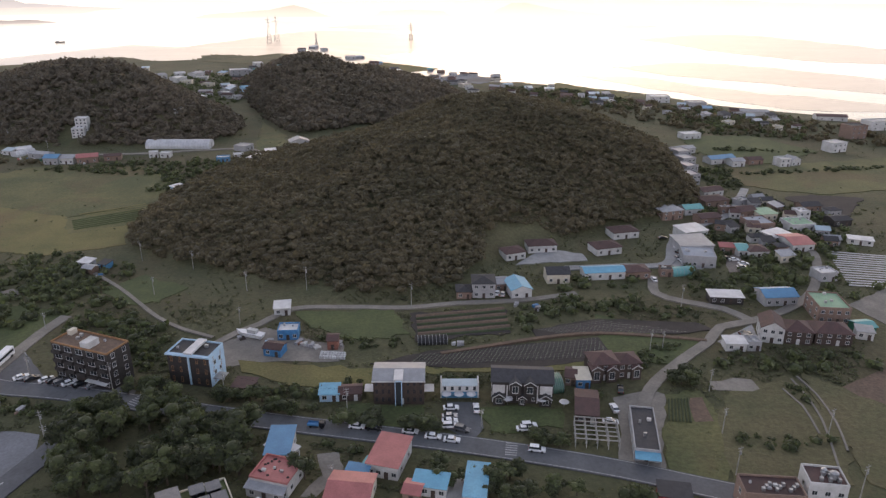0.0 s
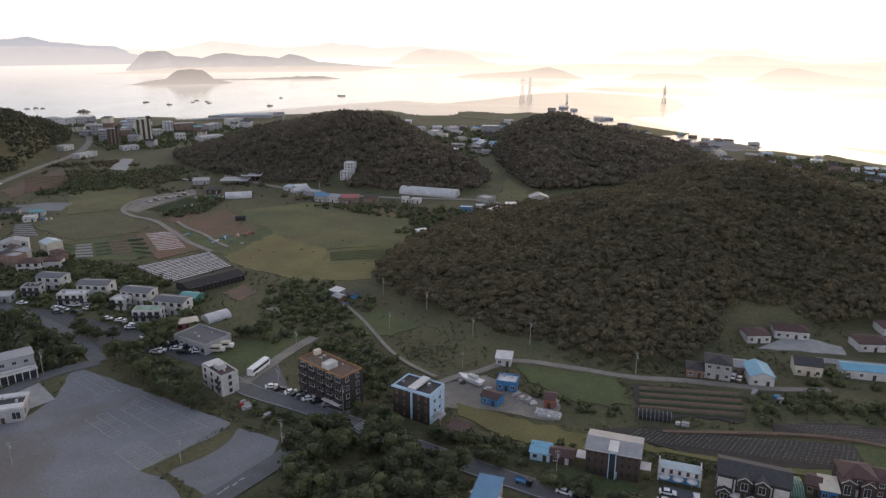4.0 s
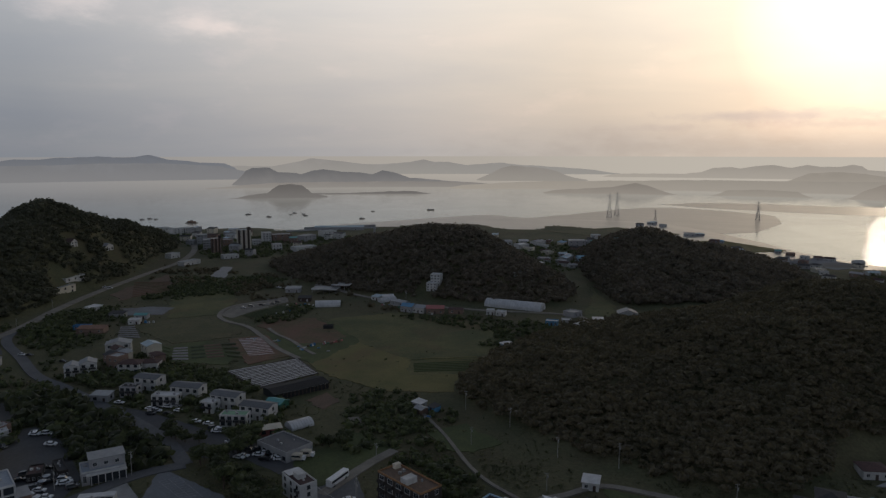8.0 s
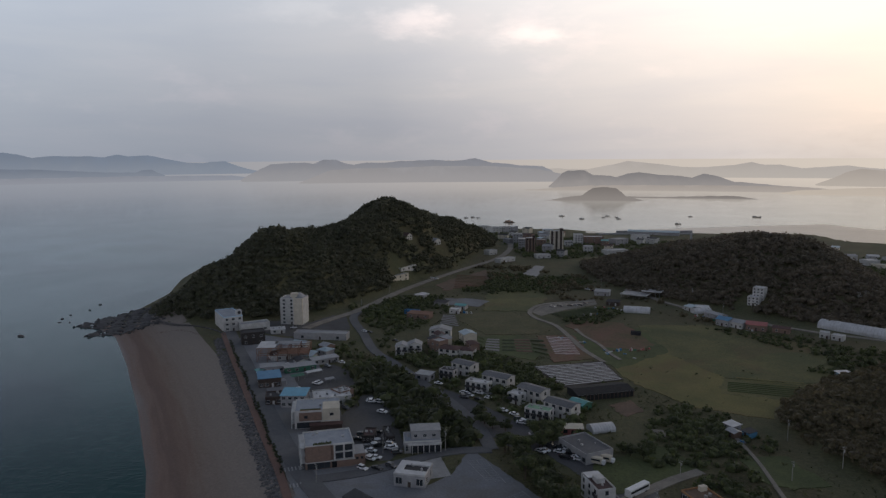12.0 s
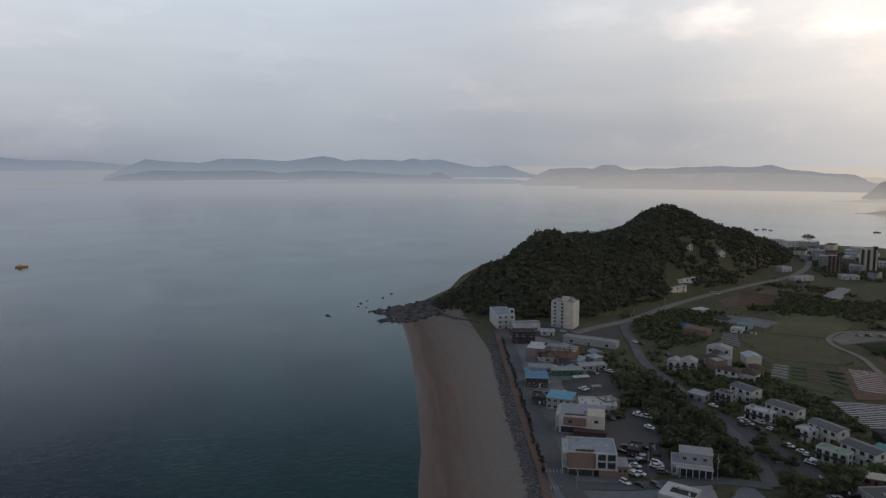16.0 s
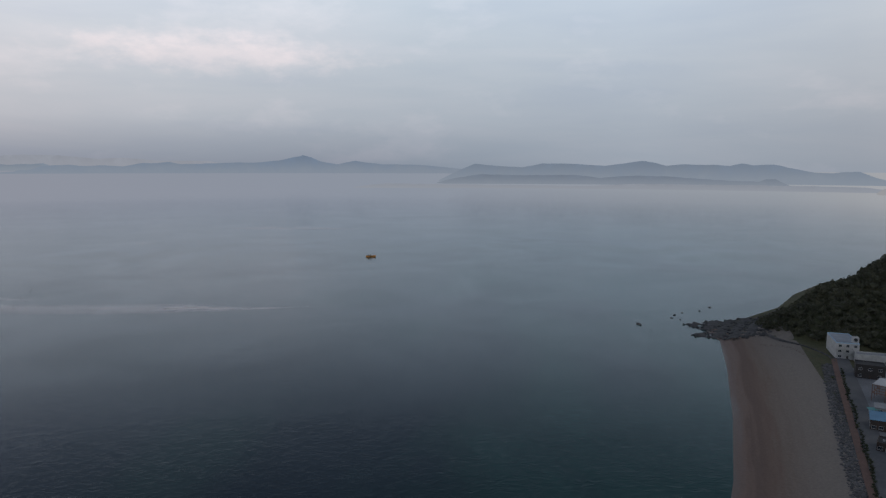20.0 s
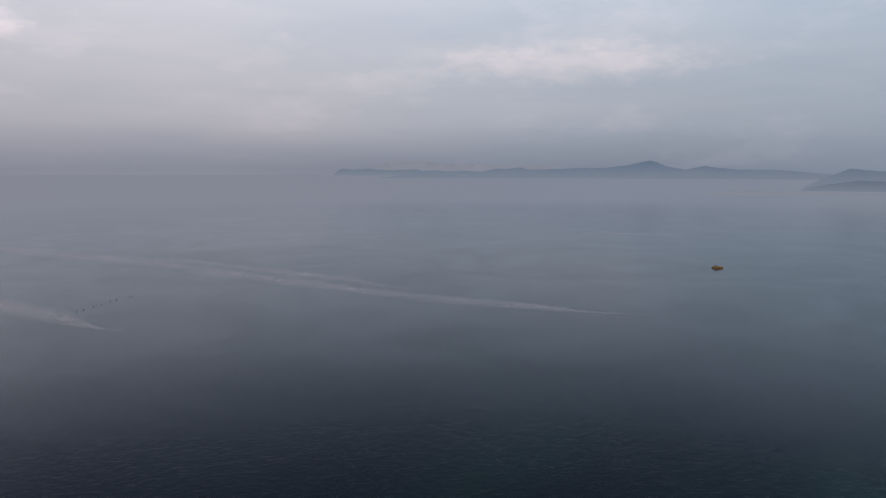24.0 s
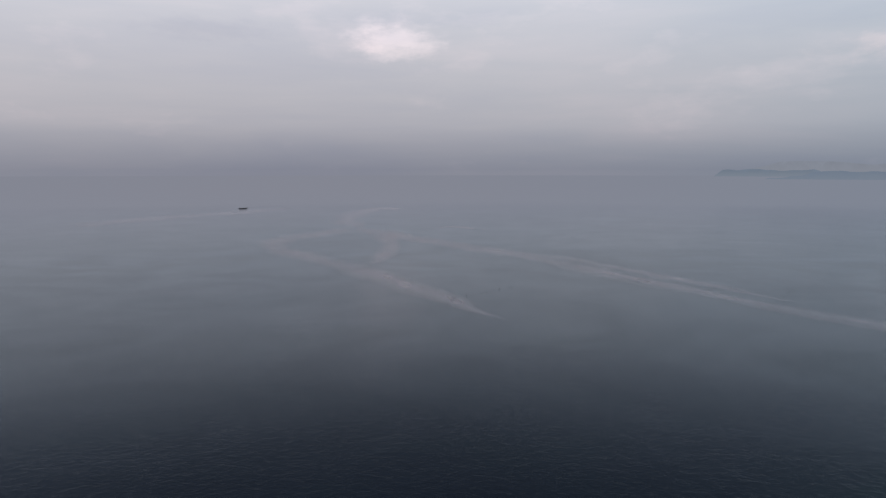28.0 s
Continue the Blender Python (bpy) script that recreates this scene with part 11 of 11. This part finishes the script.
ax, ay = -40.3, 205.6
bx, by = -32.7, 204.9
for j in range(3):
    for i in range(9):
        u = i / 8
        ob = new("bale_bag", bag_mesh)
        ob.location = (ax + (bx - ax) * u + rng_p.uniform(-0.1, 0.1), ay + (by - ay) * u + j * 1.35 + rng_p.uniform(-0.1, 0.1), zed(ax, ay) + 0.05)
        tagged(ob, "white bulk bag standing in the boatyard", "bag", "bulk bags")


def parasol(x, y, z=0):
    t = thing("parasol", x, y, zed(x, y) + z, 0, "open white parasol with a pole", "parasol", "parasols")
    Shape().tube((0, 0, 0), (0, 0, 2.5), 0.04, n=6).make("pole", M["steel"], t)
    Shape().tube((0, 0, 2.1), (0, 0, 2.65), 1.5, 0.05, 10).make("canopy", M["roofwhite"], t)


for x, y in ((1.2, 181.3), (4.9, 181.3), (8.6, 181.3), (19.3, 179.0), (29.2, 178.5), (35.7, 177.4), (-237.2, 151.9), (-239.7, 155.2)):
    parasol(x, y)
rng_c = random.Random(12)
for k, (x, y, mk) in enumerate(((-47.0, 213.9, "grey"), (-45.3, 214.7, "white"), (-49.7, 215.4, "rust"), (-70.5, 218.5, "brown"), (-59.5, 216.2, "paleblue"), (-35.6, 214.7, "grey"), (-43.9, 212.3, "white"), (-133.9, 178.3, "red"), (-131.1, 177.3, "grey"),
                (-122.8, 174.6, "brick"), (-152.0, 284.0, "grey"), (-152.4, 280.7, "white"), (-144.2, 272.8, "blue"), (-363.1, 158.5, "white"), (-326.7, 202.1, "white"), (-333.2, 202.4, "grey"), (28.5, 246.1, "grey"), (35.8, 243.7, "blue"), (4.8, 214.2, "roofwhite"), (36.6, 241.3, "brown"))):
    t = thing("crate_stack", x, y, zed(x, y), rng_c.uniform(0, 90), "stack of crates and sheeting lying in the yard", "crates", "yard clutter")
    for i in range(4):
        s = rng_c.uniform(0.5, 1.2)
        px_, py_ = rng_c.uniform(-1.4, 1.4), rng_c.uniform(-1.4, 1.4)
        box_part(t, "crate", mk if i % 2 == 0 else "grey", px_ - s, py_ - s * 0.6, -0.1, px_ + s, py_ + s * 0.6, rng_c.uniform(0.4, 1.3))
t = thing("gym_frames", -129.0, 116.3, GROUND + 0.2, 30, "blue and grey outdoor exercise frames on a concrete pad", "exercise frames")
for i in range(4):
    Shape().tube((i * 1.4 - 2, 0, 0), (i * 1.4 - 2, 0, 2.0), 0.08).tube((i * 1.4 - 2, 0, 2.0), (i * 1.4 - 1.2, 0.8, 2.0), 0.07).tube((i * 1.4 - 1.2, 0.8, 0), (i * 1.4 - 1.2, 0.8, 2.0), 0.08).make("frame", M["blue" if i % 2 else "steel"], t)
    box_part(t, "seat", "steel", i * 1.4 - 2.2, 0.3, 0.5, i * 1.4 - 1.4, 0.8, 0.62)


def fence(label, pts, material, h=1.2, gap=3.0):
    mid = smooth_line(pts, gap)
    t = thing("fence", mid[0].x, mid[0].y, GROUND + 0.1, 0, label, "fence", "fences")
    o = mid[0]
    for p, q in zip(mid, mid[1:]):
        a, b = p - o, q - o
        Shape().tube((a.x, a.y, -0.2), (a.x, a.y, h), 0.06, n=6).make("post", M[material], t)
        s = Shape()
        for z in (0.45, h - 0.1):
            s.tube((a.x, a.y, z), (b.x, b.y, z), 0.035, n=5)
        s.make("rail", M[material], t)
    return t


fence("low dark fence round the gravel lot", [(-136.2, 138.4), (-134.1, 147.4), (-132.4, 156.7), (-131.0, 162.9)], "brown")
fence("low dark fence beside the lane", [(-135.5, 138.1), (-128.5, 135.3), (-118.1, 131.7)], "brown")
fence("pale guard fence along the hall lane", [(48.8, 280.5), (65.1, 283.1), (80.1, 284.5), (96.4, 285.9)], "concrete")
fence("wooden rail along the head of the beach", [(-489.8, 140.6), (-486.9, 156.9), (-461.8, 163.4), (-451.1, 167.9)], "oldwood")
t = thing("road_marks", 0, 0, 0, 0, "white painted marks and zebra crossings on the roads", "road marks")


def mark(a, b, width):
    p, q = (Vector((*c, GROUND + 0.40)) for c in (a, b))
    s = (q - p).normalized().cross(Vector((0, 0, 1))) * width / 2
    link_mesh("mark", [tuple(p + s), tuple(q + s), tuple(q - s), tuple(p - s)], [(0, 1, 2, 3)], M["line"], t)


for a, b in (((-112.2, 134.4), (-111.7, 136.2)), ((-111.7, 136.7), (-111.3, 138.6)), ((-110.6, 139.1), (-110.3, 140.9)), ((-110.3, 141.8), (-109.6, 143.5)), ((-112.7, 121.4), (-111.5, 125.0)), ((-109.9, 123.3), (-108.2, 126.9)), ((-114.3, 120.3), (-111.8, 119.3))):
    mark(a, b, 0.5)
for (ax, ay), (bx, by), n in (((-239.6, 111.0), (-236.2, 119.8), 7), ((-225.6, 107.8), (-222.2, 116.1), 7)):
    for k in range(n):
        u = (k + 0.5) / n
        x, y = ax + (bx - ax) * u, ay + (by - ay) * u
        mark((x, y), (x - (by - ay) * 0.0 - 3.2, y + 1.2), 0.5)
for x, y, turn in ((18.5, 157.5, -8), (-90.8, 180.1, -25)):
    for k in range(6):
        dx, dy = math.cos(radians(turn)), math.sin(radians(turn))
        ox, oy = x - dy * (k - 2.5) * 1.0, y + dx * (k - 2.5) * 1.0
        mark((ox - dx * 1.6, oy - dy * 1.6), (ox + dx * 1.6, oy + dy * 1.6), 0.45)
for k in range(14):
    x, y = (-297.2, 341.5) if k < 7 else (-259.1, 338.5)
    cx_, cy_ = x + rng_c.uniform(-14, 14), y + rng_c.uniform(-6, 6)
    t = thing("film_roll", cx_, cy_, GROUND + 0.25, rng_c.uniform(0, 180), "bundle of film and trays lying on the field", "bundle", "field bundles")
    Shape().tube((-0.9, 0, 0.25), (0.9, 0, 0.25), 0.3, n=8).make("roll", M[rng_c.choice(("roofwhite", "roofblue", "bag"))], t)
    box_part(t, "tray", "white", -0.8, 0.4, -0.1, 0.7, 1.2, 0.25)
